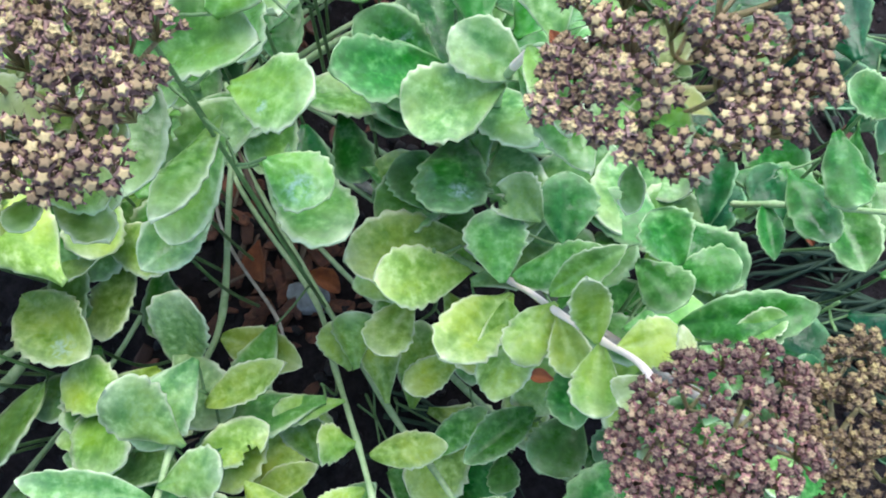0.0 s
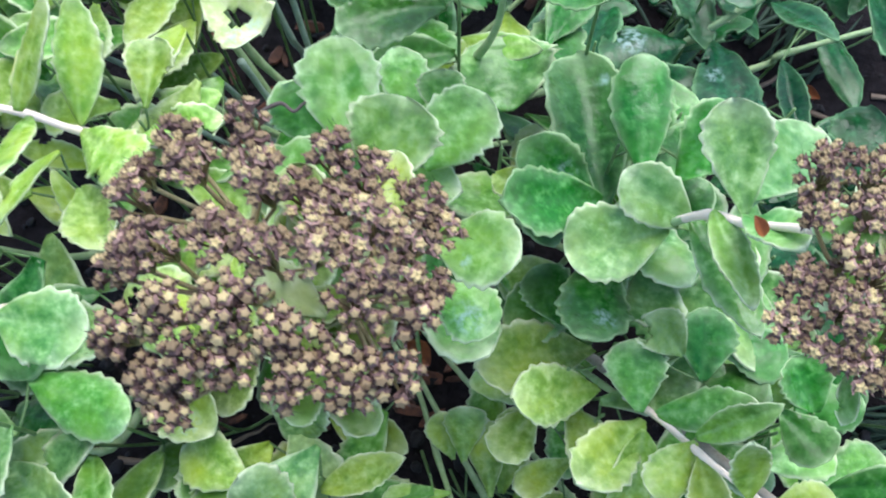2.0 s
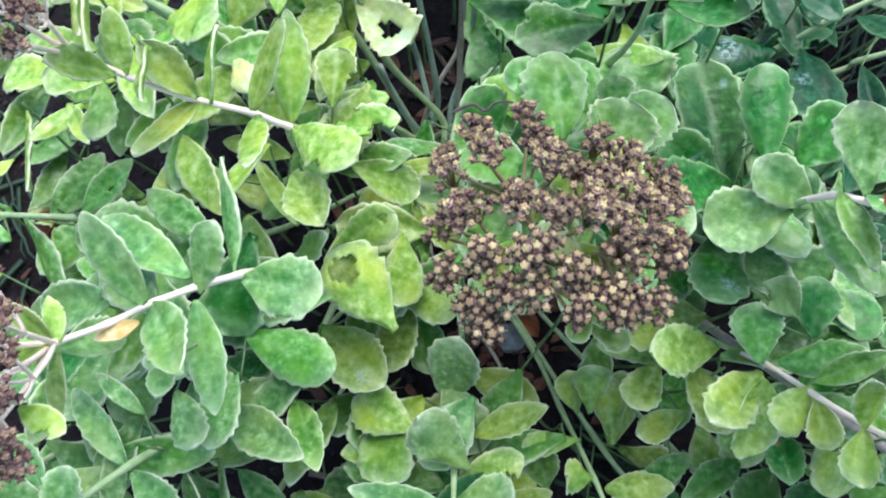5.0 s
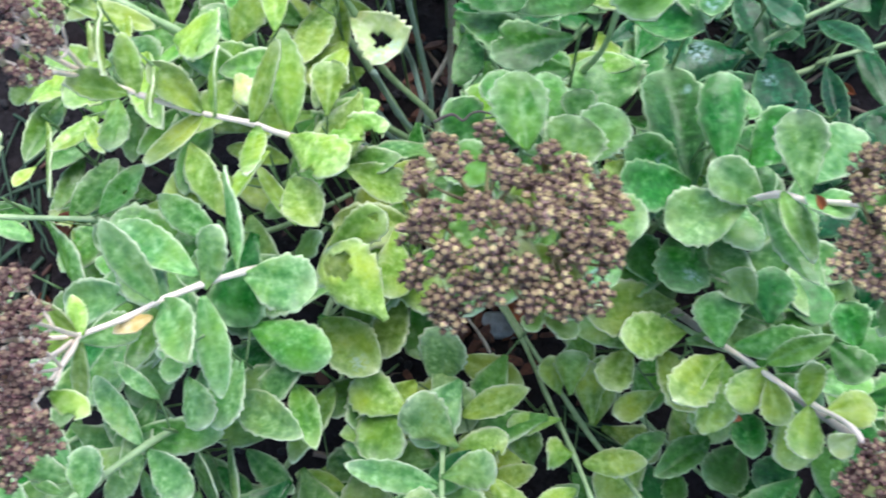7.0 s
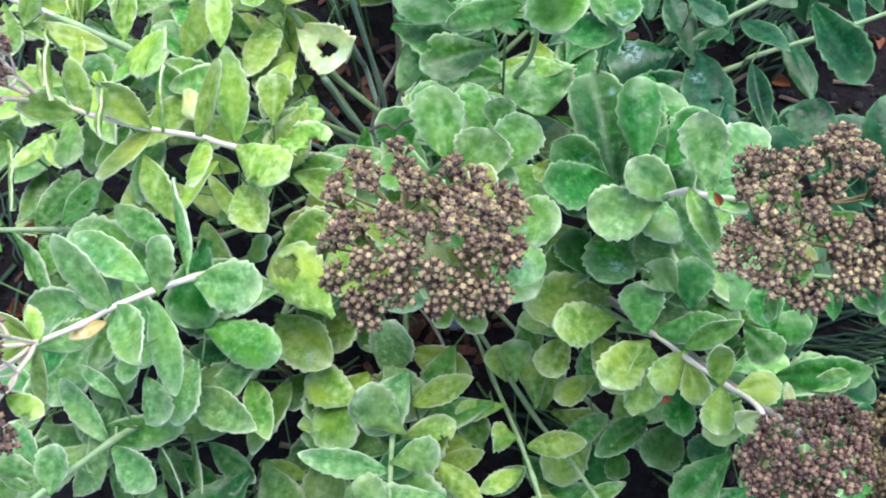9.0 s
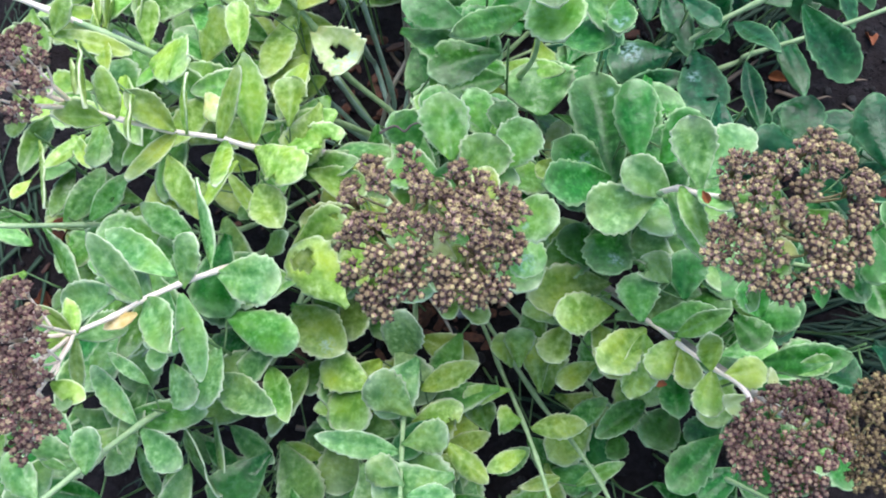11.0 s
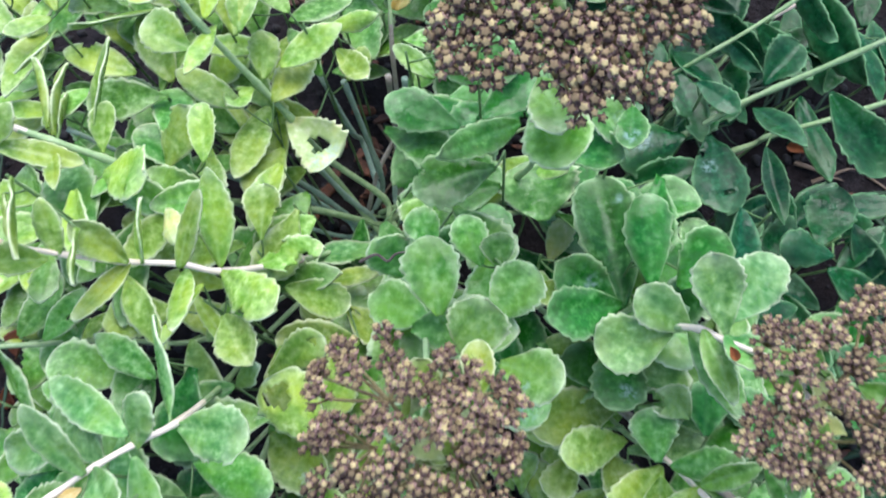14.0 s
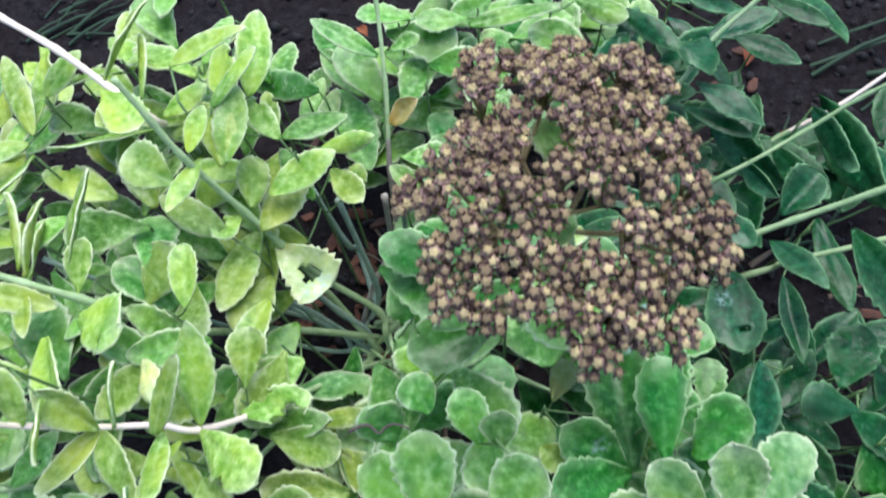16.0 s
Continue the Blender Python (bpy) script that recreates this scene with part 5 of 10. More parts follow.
under_leaf(shoot_n, (-0.048, 0.632, 0.134), 0.042, 0.024, 326, 1, 11, "C")
under_leaf(shoot_n, (-0.073, 0.642, 0.106), 0.058, 0.033, 320, 14, -2, "C")
under_leaf(shoot_n, (-0.084, 0.63, 0.141), 0.055, 0.038, 347, 14, 1, "C")
under_leaf(shoot_n, (-0.019, 0.668, 0.089), 0.040, 0.025, 356, 5, -25, "A")
under_leaf(shoot_n, (-0.029, 0.669, 0.151), 0.057, 0.035, 35, 17, 28, "C")
under_leaf(shoot_n, (-0.085, 0.701, 0.114), 0.062, 0.040, 298, -5, 23, "A")
under_leaf(shoot_n, (-0.033, 0.554, 0.139), 0.046, 0.028, 42, 19, 13, "C")
under_leaf(shoot_n, (-0.14, 0.572, 0.213), 0.056, 0.026, 83, 3, -9, "C")
under_leaf(shoot_n, (-0.152, 0.605, 0.107), 0.048, 0.021, 266, -6, 10, "A")
under_leaf(shoot_n, (-0.004, 0.661, 0.123), 0.060, 0.035, 328, 21, -3, "C")
under_leaf(shoot_n, (-0.147, 0.649, 0.113), 0.055, 0.022, 34, 0, 11, "C")
under_leaf(shoot_n, (-0.178, 0.591, 0.105), 0.051, 0.020, 346, 15, 9, "A")
under_leaf(shoot_n, (-0.095, 0.671, 0.134), 0.062, 0.037, 305, 11, 1, "A")
under_leaf(shoot_n, (-0.043, 0.489, 0.118), 0.058, 0.034, 3, 9, 17, "A")
under_leaf(shoot_n, (-0.083, 0.636, 0.116), 0.049, 0.029, 55, 10, 15, "A")
under_leaf(shoot_n, (-0.02, 0.591, 0.159), 0.055, 0.036, 348, 4, 8, "A")
under_leaf(shoot_n, (-0.071, 0.595, 0.107), 0.054, 0.032, 47, -0, -16, "C")
under_leaf(shoot_n, (-0.179, 0.624, 0.089), 0.053, 0.023, 344, -12, 9, "A")
under_leaf(shoot_n, (-0.065, 0.691, 0.091), 0.058, 0.039, 61, 0, 4, "A")
under_leaf(shoot_n, (-0.074, 0.521, 0.118), 0.050, 0.031, 321, -2, -13, "A")
under_leaf(shoot_n, (-0.036, 0.58, 0.112), 0.042, 0.027, 47, -3, -6, "A")
under_leaf(shoot_n, (-0.08, 0.537, 0.175), 0.042, 0.025, 269, 2, -4, "A")
under_leaf(shoot_n, (-0.081, 0.574, 0.175), 0.053, 0.030, 342, 3, 1, "A")
under_leaf(shoot_n, (-0.121, 0.556, 0.104), 0.062, 0.035, 312, -1, -20, "A")
under_leaf(shoot_n, (-0.016, 0.673, 0.189), 0.040, 0.024, 129, 10, -23, "A")
under_leaf(shoot_n, (-0.098, 0.638, 0.188), 0.057, 0.039, 261, 9, 14, "A")
under_leaf(shoot_n, (-0.154, 0.552, 0.089), 0.053, 0.025, 288, -12, -17, "A")
under_leaf(shoot_n, (-0.106, 0.585, 0.093), 0.056, 0.037, 18, -3, -24, "A")
under_leaf(shoot_n, (-0.137, 0.598, 0.097), 0.048, 0.017, 74, -9, -5, "A")
under_leaf(shoot_n, (-0.062, 0.61, 0.189), 0.043, 0.026, 280, 6, 42, "A")
under_leaf(shoot_n, (-0.078, 0.643, 0.2), 0.042, 0.024, 92, 19, 15, "A")
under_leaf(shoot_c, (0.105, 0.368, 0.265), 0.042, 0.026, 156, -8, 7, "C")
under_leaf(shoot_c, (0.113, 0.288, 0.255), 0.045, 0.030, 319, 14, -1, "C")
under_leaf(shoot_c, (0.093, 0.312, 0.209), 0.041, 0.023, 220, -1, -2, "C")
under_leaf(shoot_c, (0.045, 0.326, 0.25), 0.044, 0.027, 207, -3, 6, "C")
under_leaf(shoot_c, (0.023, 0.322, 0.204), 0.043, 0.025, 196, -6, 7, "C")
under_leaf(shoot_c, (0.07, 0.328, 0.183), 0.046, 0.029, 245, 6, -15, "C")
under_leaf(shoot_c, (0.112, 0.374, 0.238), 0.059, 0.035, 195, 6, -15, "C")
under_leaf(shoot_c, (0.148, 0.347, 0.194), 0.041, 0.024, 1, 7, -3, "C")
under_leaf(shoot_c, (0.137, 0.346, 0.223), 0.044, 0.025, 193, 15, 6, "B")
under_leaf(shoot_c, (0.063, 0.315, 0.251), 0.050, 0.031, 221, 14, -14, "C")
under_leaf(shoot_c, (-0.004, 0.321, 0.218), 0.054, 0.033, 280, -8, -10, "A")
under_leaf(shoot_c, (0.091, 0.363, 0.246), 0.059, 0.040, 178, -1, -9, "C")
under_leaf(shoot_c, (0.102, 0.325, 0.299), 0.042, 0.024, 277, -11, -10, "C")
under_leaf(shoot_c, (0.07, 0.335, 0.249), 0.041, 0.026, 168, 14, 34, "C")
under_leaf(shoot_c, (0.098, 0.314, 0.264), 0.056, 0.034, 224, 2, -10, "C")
under_leaf(shoot_h, (-0.334, 0.356, 0.235), 0.050, 0.031, 81, -8, -2, "Y")
under_leaf(shoot_h, (-0.265, 0.372, 0.225), 0.044, 0.021, 81, 1, 16, "Y")
under_leaf(shoot_h, (-0.217, 0.38, 0.24), 0.062, 0.030, 58, 2, 11, "A")
under_leaf(shoot_h, (-0.338, 0.455, 0.237), 0.042, 0.015, 122, 9, 9, "Y")
under_leaf(shoot_h, (-0.31, 0.443, 0.246), 0.060, 0.025, 119, -8, 13, "Y")
under_leaf(shoot_h, (-0.285, 0.421, 0.187), 0.061, 0.029, 62, 15, 10, "A")
under_leaf(shoot_h, (-0.189, 0.422, 0.199), 0.059, 0.037, 122, 17, 12, "A")
under_leaf(shoot_h, (-0.35, 0.327, 0.179), 0.044, 0.017, 164, 1, -18, "A")
under_leaf(shoot_h, (-0.179, 0.361, 0.265), 0.060, 0.022, 67, 8, -21, "A")
under_leaf(shoot_h, (-0.253, 0.468, 0.207), 0.054, 0.022, 140, -7, -3, "A")
under_leaf(shoot_h, (-0.384, 0.444, 0.234), 0.045, 0.027, 196, 6, -6, "A")
under_leaf(shoot_h, (-0.298, 0.367, 0.186), 0.058, 0.022, 127, 16, -3, "A")
under_leaf(shoot_h, (-0.296, 0.351, 0.234), 0.044, 0.019, 192, -5, -4, "A")
under_leaf(shoot_h, (-0.377, 0.261, 0.171), 0.043, 0.016, 74, 14, 10, "A")
under_leaf(shoot_h, (-0.301, 0.311, 0.147), 0.059, 0.033, 77, 5, 17, "A")
under_leaf(shoot_h, (-0.193, 0.339, 0.283), 0.063, 0.023, 61, 18, 3, "A")
under_leaf(shoot_h, (-0.278, 0.394, 0.262), 0.042, 0.019, 227, -5, -14, "A")
under_leaf(shoot_h, (-0.27, 0.424, 0.214), 0.046, 0.022, 118, 11, 1, "A")
under_leaf(shoot_h, (-0.344, 0.473, 0.21), 0.048, 0.020, 107, -2, 11, "A")
under_leaf(shoot_h, (-0.252, 0.366, 0.27), 0.046, 0.029, 120, -12, -2, "A")
under_leaf(shoot_h, (-0.245, 0.409, 0.233), 0.043, 0.024, 14, 6, -6, "A")
under_leaf(shoot_h, (-0.328, 0.354, 0.195), 0.062, 0.041, 22, 14, -30, "A")
under_leaf(shoot_h, (-0.255, 0.438, 0.191), 0.061, 0.023, 159, 8, -4, "A")
under_leaf(shoot_h, (-0.365, 0.369, 0.199), 0.061, 0.024, 163, 14, -8, "A")
under_leaf(shoot_h, (-0.369, 0.463, 0.185), 0.045, 0.027, 128, 21, -3, "A")
under_leaf(shoot_h, (-0.325, 0.488, 0.231), 0.048, 0.029, 136, 18, 6, "A")
under_leaf(shoot_h, (-0.338, 0.35, 0.189), 0.049, 0.022, 143, 21, -20, "A")
under_leaf(shoot_h, (-0.393, 0.285, 0.118), 0.044, 0.017, 350, 13, 4, "A")
under_leaf(shoot_h, (-0.226, 0.343, 0.216), 0.044, 0.027, 60, 11, 20, "Y")
under_leaf(shoot_h, (-0.396, 0.292, 0.147), 0.042, 0.028, 111, 10, -1, "A")
under_leaf(shoot_h, (-0.416, 0.282, 0.194), 0.058, 0.035, 4, 20, -7, "A")
under_leaf(shoot_h, (-0.417, 0.277, 0.182), 0.054, 0.036, 183, 6, 17, "Y")
under_leaf(shoot_h, (-0.306, 0.392, 0.194), 0.045, 0.016, 47, -0, -18, "A")
under_leaf(shoot_h, (-0.38, 0.313, 0.115), 0.060, 0.036, 204, -1, 11, "Y")
under_leaf(shoot_h, (-0.288, 0.446, 0.257), 0.042, 0.019, 135, 14, 2, "A")
under_leaf(shoot_h, (-0.229, 0.44, 0.262), 0.056, 0.032, 98, 17, -15, "A")
under_leaf(shoot_h, (-0.164, 0.357, 0.296), 0.051, 0.023, 101, 11, -6, "A")
under_leaf(shoot_h, (-0.259, 0.333, 0.274), 0.061, 0.040, 38, 1, 3, "A")
under_leaf(shoot_h, (-0.324, 0.317, 0.154), 0.041, 0.019, 91, -10, -13, "A")
under_leaf(shoot_h, (-0.199, 0.408, 0.245), 0.046, 0.027, 190, 16, -2, "Y")
under_leaf(shoot_h, (-0.236, 0.389, 0.276), 0.042, 0.017, 143, 9, 23, "A")
under_leaf(shoot_h, (-0.209, 0.388, 0.246), 0.051, 0.033, 59, 21, 24, "A")
under_leaf(shoot_h, (-0.326, 0.487, 0.264), 0.057, 0.026, 160, 15, 5, "Y")
under_leaf(shoot_h, (-0.275, 0.333, 0.285), 0.043, 0.027, 100, 14, 5, "Y")
under_leaf(shoot_h, (-0.297, 0.41, 0.247), 0.047, 0.026, 213, -11, 11, "A")
under_leaf(shoot_h, (-0.291, 0.35, 0.287), 0.052, 0.021, 84, 4, 2, "Y")
under_leaf(shoot_h, (-0.312, 0.428, 0.255), 0.045, 0.017, 88, 5, 6, "Y")
under_leaf(shoot_e, (-0.036, 0.011, 0.18), 0.061, 0.039, 311, -10, 31, "B")
under_leaf(shoot_e, (0.045, 0.067, 0.053), 0.042, 0.028, 210, -8, 0, "Y")
under_leaf(shoot_e, (-0.061, 0.126, 0.148), 0.062, 0.041, 230, 14, 25, "B")
under_leaf(shoot_e, (0.028, 0.023, 0.177), 0.044, 0.024, 120, 10, 13, "B")
under_leaf(shoot_e, (-0.084, 0.103, 0.174), 0.061, 0.038, 201, 13, -14, "B")
under_leaf(shoot_e, (-0.056, 0.168, 0.092), 0.041, 0.027, 154, -12, 21, "C")
under_leaf(shoot_e, (-0.103, 0.141, 0.113), 0.062, 0.034, 231, -4, -10, "C")
under_leaf(shoot_e, (-0.029, 0.252, 0.243), 0.049, 0.030, 139, 15, -10, "B")
under_leaf(shoot_e, (-0.019, 0.173, 0.13), 0.058, 0.035, 146, 17, -15, "Y")
under_leaf(shoot_e, (-0.1, 0.017, 0.188), 0.049, 0.028, 277, -12, -23, "B")
under_leaf(shoot_e, (-0.088, 0.075, 0.141), 0.060, 0.039, 155, 6, 16, "Y")
under_leaf(shoot_e, (-0.066, 0.281, 0.191), 0.046, 0.029, 149, -8, -7, "A")
under_leaf(shoot_e, (-0.095, 0.11, 0.094), 0.047, 0.030, 178, 9, 5, "A")
under_leaf(shoot_e, (-0.113, 0.142, 0.109), 0.061, 0.039, 184, 6, -4, "A")
under_leaf(shoot_e, (-0.103, 0.181, 0.16), 0.058, 0.039, 188, 14, 18, "A")
under_leaf(shoot_e, (-0.017, 0.115, 0.116), 0.060, 0.040, 167, 11, -7, "C")
under_leaf(shoot_e, (-0.08, 0.055, 0.192), 0.063, 0.039, 249, 18, 14, "B")
under_leaf(shoot_e, (0.061, 0.105, 0.059), 0.056, 0.032, 123, 17, -37, "A")
under_leaf(shoot_e, (0.031, 0.033, 0.118), 0.058, 0.033, 51, -6, 9, "B")
under_leaf(shoot_e, (-0.088, 0.297, 0.167), 0.043, 0.026, 159, 19, 7, "A")
under_leaf(shoot_e, (-0.115, 0.198, 0.154), 0.052, 0.035, 186, 7, -35, "A")
under_leaf(shoot_e, (-0.099, 0.149, 0.1), 0.062, 0.037, 318, 14, 14, "Y")
under_leaf(shoot_e, (-0.118, 0.051, 0.051), 0.045, 0.029, 143, 5, 20, "A")
under_leaf(shoot_e, (-0.089, 0.276, 0.188), 0.056, 0.033, 147, 3, -35, "A")
under_leaf(shoot_e, (-0.07, 0.2, 0.158), 0.054, 0.036, 216, 5, -8, "B")
under_leaf(shoot_e, (0.048, 0.046, 0.079), 0.052, 0.032, 135, -1, 6, "C")
under_leaf(shoot_e, (-0.035, 0.141, 0.162), 0.042, 0.024, 132, 6, -19, "C")
under_leaf(shoot_e, (-0.097, 0.049, 0.096), 0.061, 0.040, 161, 8, -13, "A")
under_leaf(shoot_e, (-0.009, 0.067, 0.198), 0.051, 0.033, 96, -2, 11, "B")
under_leaf(shoot_e, (-0.087, 0.252, 0.15), 0.049, 0.029, 186, -5, 14, "A")
under_leaf(shoot_e, (-0.045, 0.048, 0.149), 0.063, 0.040, 199, 1, 5, "B")
under_leaf(shoot_e, (-0.019, 0.085, 0.136), 0.043, 0.024, 243, 21, -1, "C")
under_leaf(shoot_e, (0.008, 0.072, 0.056), 0.057, 0.037, 242, 19, 1, "A")
under_leaf(shoot_e, (-0.141, 0.067, 0.06), 0.048, 0.029, 276, 15, 5, "Y")
under_leaf(shoot_e, (-0.042, 0.108, 0.147), 0.049, 0.030, 112, 4, -19, "C")
under_leaf(shoot_e, (0.058, 0.123, 0.055), 0.048, 0.030, 190, -1, 19, "Y")
under_leaf(shoot_e, (0.072, 0.056, 0.035), 0.040, 0.023, 187, 15, 12, "A")
under_leaf(shoot_e, (-0.011, 0.133, 0.081), 0.054, 0.036, 182, -1, 12, "Y")
under_leaf(shoot_e, (-0.026, 0.142, 0.092), 0.055, 0.032, 186, 10, -11, "B")
under_leaf(shoot_e, (-0.047, 0.184, 0.187), 0.053, 0.035, 152, 7, -13, "B")
under_leaf(shoot_e, (-0.142, 0.121, 0.062), 0.062, 0.023, 214, 13, 10, "A")
under_leaf(shoot_e, (-0.06, 0.13, 0.152), 0.044, 0.029, 81, -7, 19, "B")
under_leaf(shoot_e, (-0.011, 0.096, 0.233), 0.061, 0.040, 109, -8, 6, "B")
under_leaf(shoot_e, (-0.091, 0.246, 0.172), 0.051, 0.033, 162, 11, 19, "Y")
under_leaf(shoot_e, (-0.082, 0.188, 0.145), 0.057, 0.037, 136, 18, -28, "Y")
under_leaf(shoot_e, (-0.002, 0.104, 0.105), 0.050, 0.032, 168, 21, -9, "B")
under_leaf(shoot_e, (-0.07, 0.059, 0.248), 0.049, 0.029, 260, -3, -16, "B")
under_leaf(shoot_e, (-0.052, 0.134, 0.16), 0.044, 0.025, 298, 16, 15, "Y")
under_leaf(shoot_e, (0.06, 0.113, 0.048), 0.053, 0.030, 142, -1, -19, "Y")
under_leaf(shoot_e, (-0.101, 0.277, 0.216), 0.049, 0.031, 186, 7, -26, "Y")
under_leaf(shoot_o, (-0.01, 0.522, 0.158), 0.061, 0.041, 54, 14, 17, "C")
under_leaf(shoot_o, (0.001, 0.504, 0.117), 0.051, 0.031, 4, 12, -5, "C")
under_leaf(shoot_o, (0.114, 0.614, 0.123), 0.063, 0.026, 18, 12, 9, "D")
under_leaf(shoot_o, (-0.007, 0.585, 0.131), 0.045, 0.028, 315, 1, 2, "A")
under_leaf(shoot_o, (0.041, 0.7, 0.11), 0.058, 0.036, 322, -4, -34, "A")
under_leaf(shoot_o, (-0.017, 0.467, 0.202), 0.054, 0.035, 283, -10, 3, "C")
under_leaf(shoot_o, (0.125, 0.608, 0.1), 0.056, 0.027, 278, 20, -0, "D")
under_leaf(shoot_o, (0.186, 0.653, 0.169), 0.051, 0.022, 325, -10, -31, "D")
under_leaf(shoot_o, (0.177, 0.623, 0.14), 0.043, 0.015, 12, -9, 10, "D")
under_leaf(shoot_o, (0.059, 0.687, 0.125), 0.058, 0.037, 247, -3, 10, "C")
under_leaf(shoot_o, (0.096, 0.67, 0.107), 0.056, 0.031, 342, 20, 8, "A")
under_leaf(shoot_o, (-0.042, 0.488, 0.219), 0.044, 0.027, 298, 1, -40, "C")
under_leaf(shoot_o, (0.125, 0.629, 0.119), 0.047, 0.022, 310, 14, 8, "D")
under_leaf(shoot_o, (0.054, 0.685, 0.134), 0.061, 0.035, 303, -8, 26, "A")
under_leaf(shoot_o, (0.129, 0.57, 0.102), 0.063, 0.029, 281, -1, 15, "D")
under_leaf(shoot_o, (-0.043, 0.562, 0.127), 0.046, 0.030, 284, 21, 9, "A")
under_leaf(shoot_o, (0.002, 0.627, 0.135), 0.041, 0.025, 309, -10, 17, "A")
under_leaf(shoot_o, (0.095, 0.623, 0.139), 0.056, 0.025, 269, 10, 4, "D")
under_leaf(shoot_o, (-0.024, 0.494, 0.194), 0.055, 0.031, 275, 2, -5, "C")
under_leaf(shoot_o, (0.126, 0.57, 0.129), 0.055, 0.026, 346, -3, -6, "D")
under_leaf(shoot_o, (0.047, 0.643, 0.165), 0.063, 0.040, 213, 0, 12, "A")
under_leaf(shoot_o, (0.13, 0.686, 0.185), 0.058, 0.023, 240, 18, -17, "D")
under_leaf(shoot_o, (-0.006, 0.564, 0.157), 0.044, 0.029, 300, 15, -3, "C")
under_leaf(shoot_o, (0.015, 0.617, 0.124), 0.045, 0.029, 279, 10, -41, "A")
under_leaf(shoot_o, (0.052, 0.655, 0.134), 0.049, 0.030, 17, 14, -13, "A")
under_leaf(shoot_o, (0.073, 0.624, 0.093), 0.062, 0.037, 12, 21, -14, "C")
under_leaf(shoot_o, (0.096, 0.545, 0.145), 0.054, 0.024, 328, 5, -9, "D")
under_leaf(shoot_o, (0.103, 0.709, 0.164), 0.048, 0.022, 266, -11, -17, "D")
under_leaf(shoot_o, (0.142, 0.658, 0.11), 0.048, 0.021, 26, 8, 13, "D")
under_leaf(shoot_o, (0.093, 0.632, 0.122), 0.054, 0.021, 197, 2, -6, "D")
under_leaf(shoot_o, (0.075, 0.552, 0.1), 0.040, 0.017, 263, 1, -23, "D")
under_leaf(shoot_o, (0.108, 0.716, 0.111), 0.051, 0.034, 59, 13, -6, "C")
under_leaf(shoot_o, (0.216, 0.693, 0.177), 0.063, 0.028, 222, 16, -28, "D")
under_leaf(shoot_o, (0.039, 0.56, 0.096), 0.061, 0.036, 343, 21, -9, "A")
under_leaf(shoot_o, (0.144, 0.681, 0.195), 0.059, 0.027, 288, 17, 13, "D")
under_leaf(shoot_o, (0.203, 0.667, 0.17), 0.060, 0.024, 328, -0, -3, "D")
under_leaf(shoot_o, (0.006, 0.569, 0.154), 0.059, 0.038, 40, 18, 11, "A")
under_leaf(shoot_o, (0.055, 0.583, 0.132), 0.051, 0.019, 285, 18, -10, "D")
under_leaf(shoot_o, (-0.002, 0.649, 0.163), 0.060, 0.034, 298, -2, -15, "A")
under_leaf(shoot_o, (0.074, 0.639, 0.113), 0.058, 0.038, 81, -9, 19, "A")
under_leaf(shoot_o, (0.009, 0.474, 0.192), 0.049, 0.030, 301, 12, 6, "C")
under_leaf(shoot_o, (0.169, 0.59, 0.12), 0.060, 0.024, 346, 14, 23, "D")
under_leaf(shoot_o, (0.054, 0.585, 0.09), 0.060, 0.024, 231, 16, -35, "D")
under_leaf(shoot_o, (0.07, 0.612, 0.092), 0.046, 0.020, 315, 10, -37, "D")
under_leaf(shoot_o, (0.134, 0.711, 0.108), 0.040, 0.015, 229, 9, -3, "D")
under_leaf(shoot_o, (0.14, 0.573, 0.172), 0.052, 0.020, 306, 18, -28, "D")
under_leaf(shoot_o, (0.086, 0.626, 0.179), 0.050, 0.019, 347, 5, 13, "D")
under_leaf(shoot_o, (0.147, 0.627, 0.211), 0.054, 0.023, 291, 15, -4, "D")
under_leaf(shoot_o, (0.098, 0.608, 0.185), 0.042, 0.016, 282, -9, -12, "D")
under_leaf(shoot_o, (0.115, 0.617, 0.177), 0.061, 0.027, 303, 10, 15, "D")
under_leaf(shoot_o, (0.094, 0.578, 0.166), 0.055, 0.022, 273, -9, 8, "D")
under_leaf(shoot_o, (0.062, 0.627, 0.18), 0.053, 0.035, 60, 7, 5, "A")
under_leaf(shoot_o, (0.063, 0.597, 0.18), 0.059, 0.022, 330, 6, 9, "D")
under_leaf(shoot_a, (-0.103, 0.392, 0.15), 0.042, 0.024, 175, -11, 27, "C")
under_leaf(shoot_a, (-0.002, 0.318, 0.232), 0.046, 0.030, 164, -8, -11, "A")
under_leaf(shoot_a, (-0.005, 0.311, 0.285), 0.051, 0.032, 352, 2, 8, "C")
under_leaf(shoot_a, (-0.018, 0.214, 0.142), 0.051, 0.030, 156, -8, 11, "A")
under_leaf(shoot_a, (-0.066, 0.355, 0.222), 0.041, 0.025, 237, -9, 2, "C")
under_leaf(shoot_a, (0.009, 0.3, 0.226), 0.040, 0.027, 185, -1, -1, "C")
under_leaf(shoot_a, (-0.058, 0.332, 0.269), 0.042, 0.024, 187, 2, -2, "A")
under_leaf(shoot_a, (-0.074, 0.363, 0.167), 0.062, 0.040, 164, 19, 11, "B")
under_leaf(shoot_a, (0.005, 0.279, 0.29), 0.059, 0.033, 128, 15, -11, "A")
under_leaf(shoot_a, (0.015, 0.171, 0.146), 0.055, 0.035, 109, 7, 28, "A")
under_leaf(shoot_a, (-0.065, 0.25, 0.25), 0.051, 0.029, 317, -7, 5, "A")
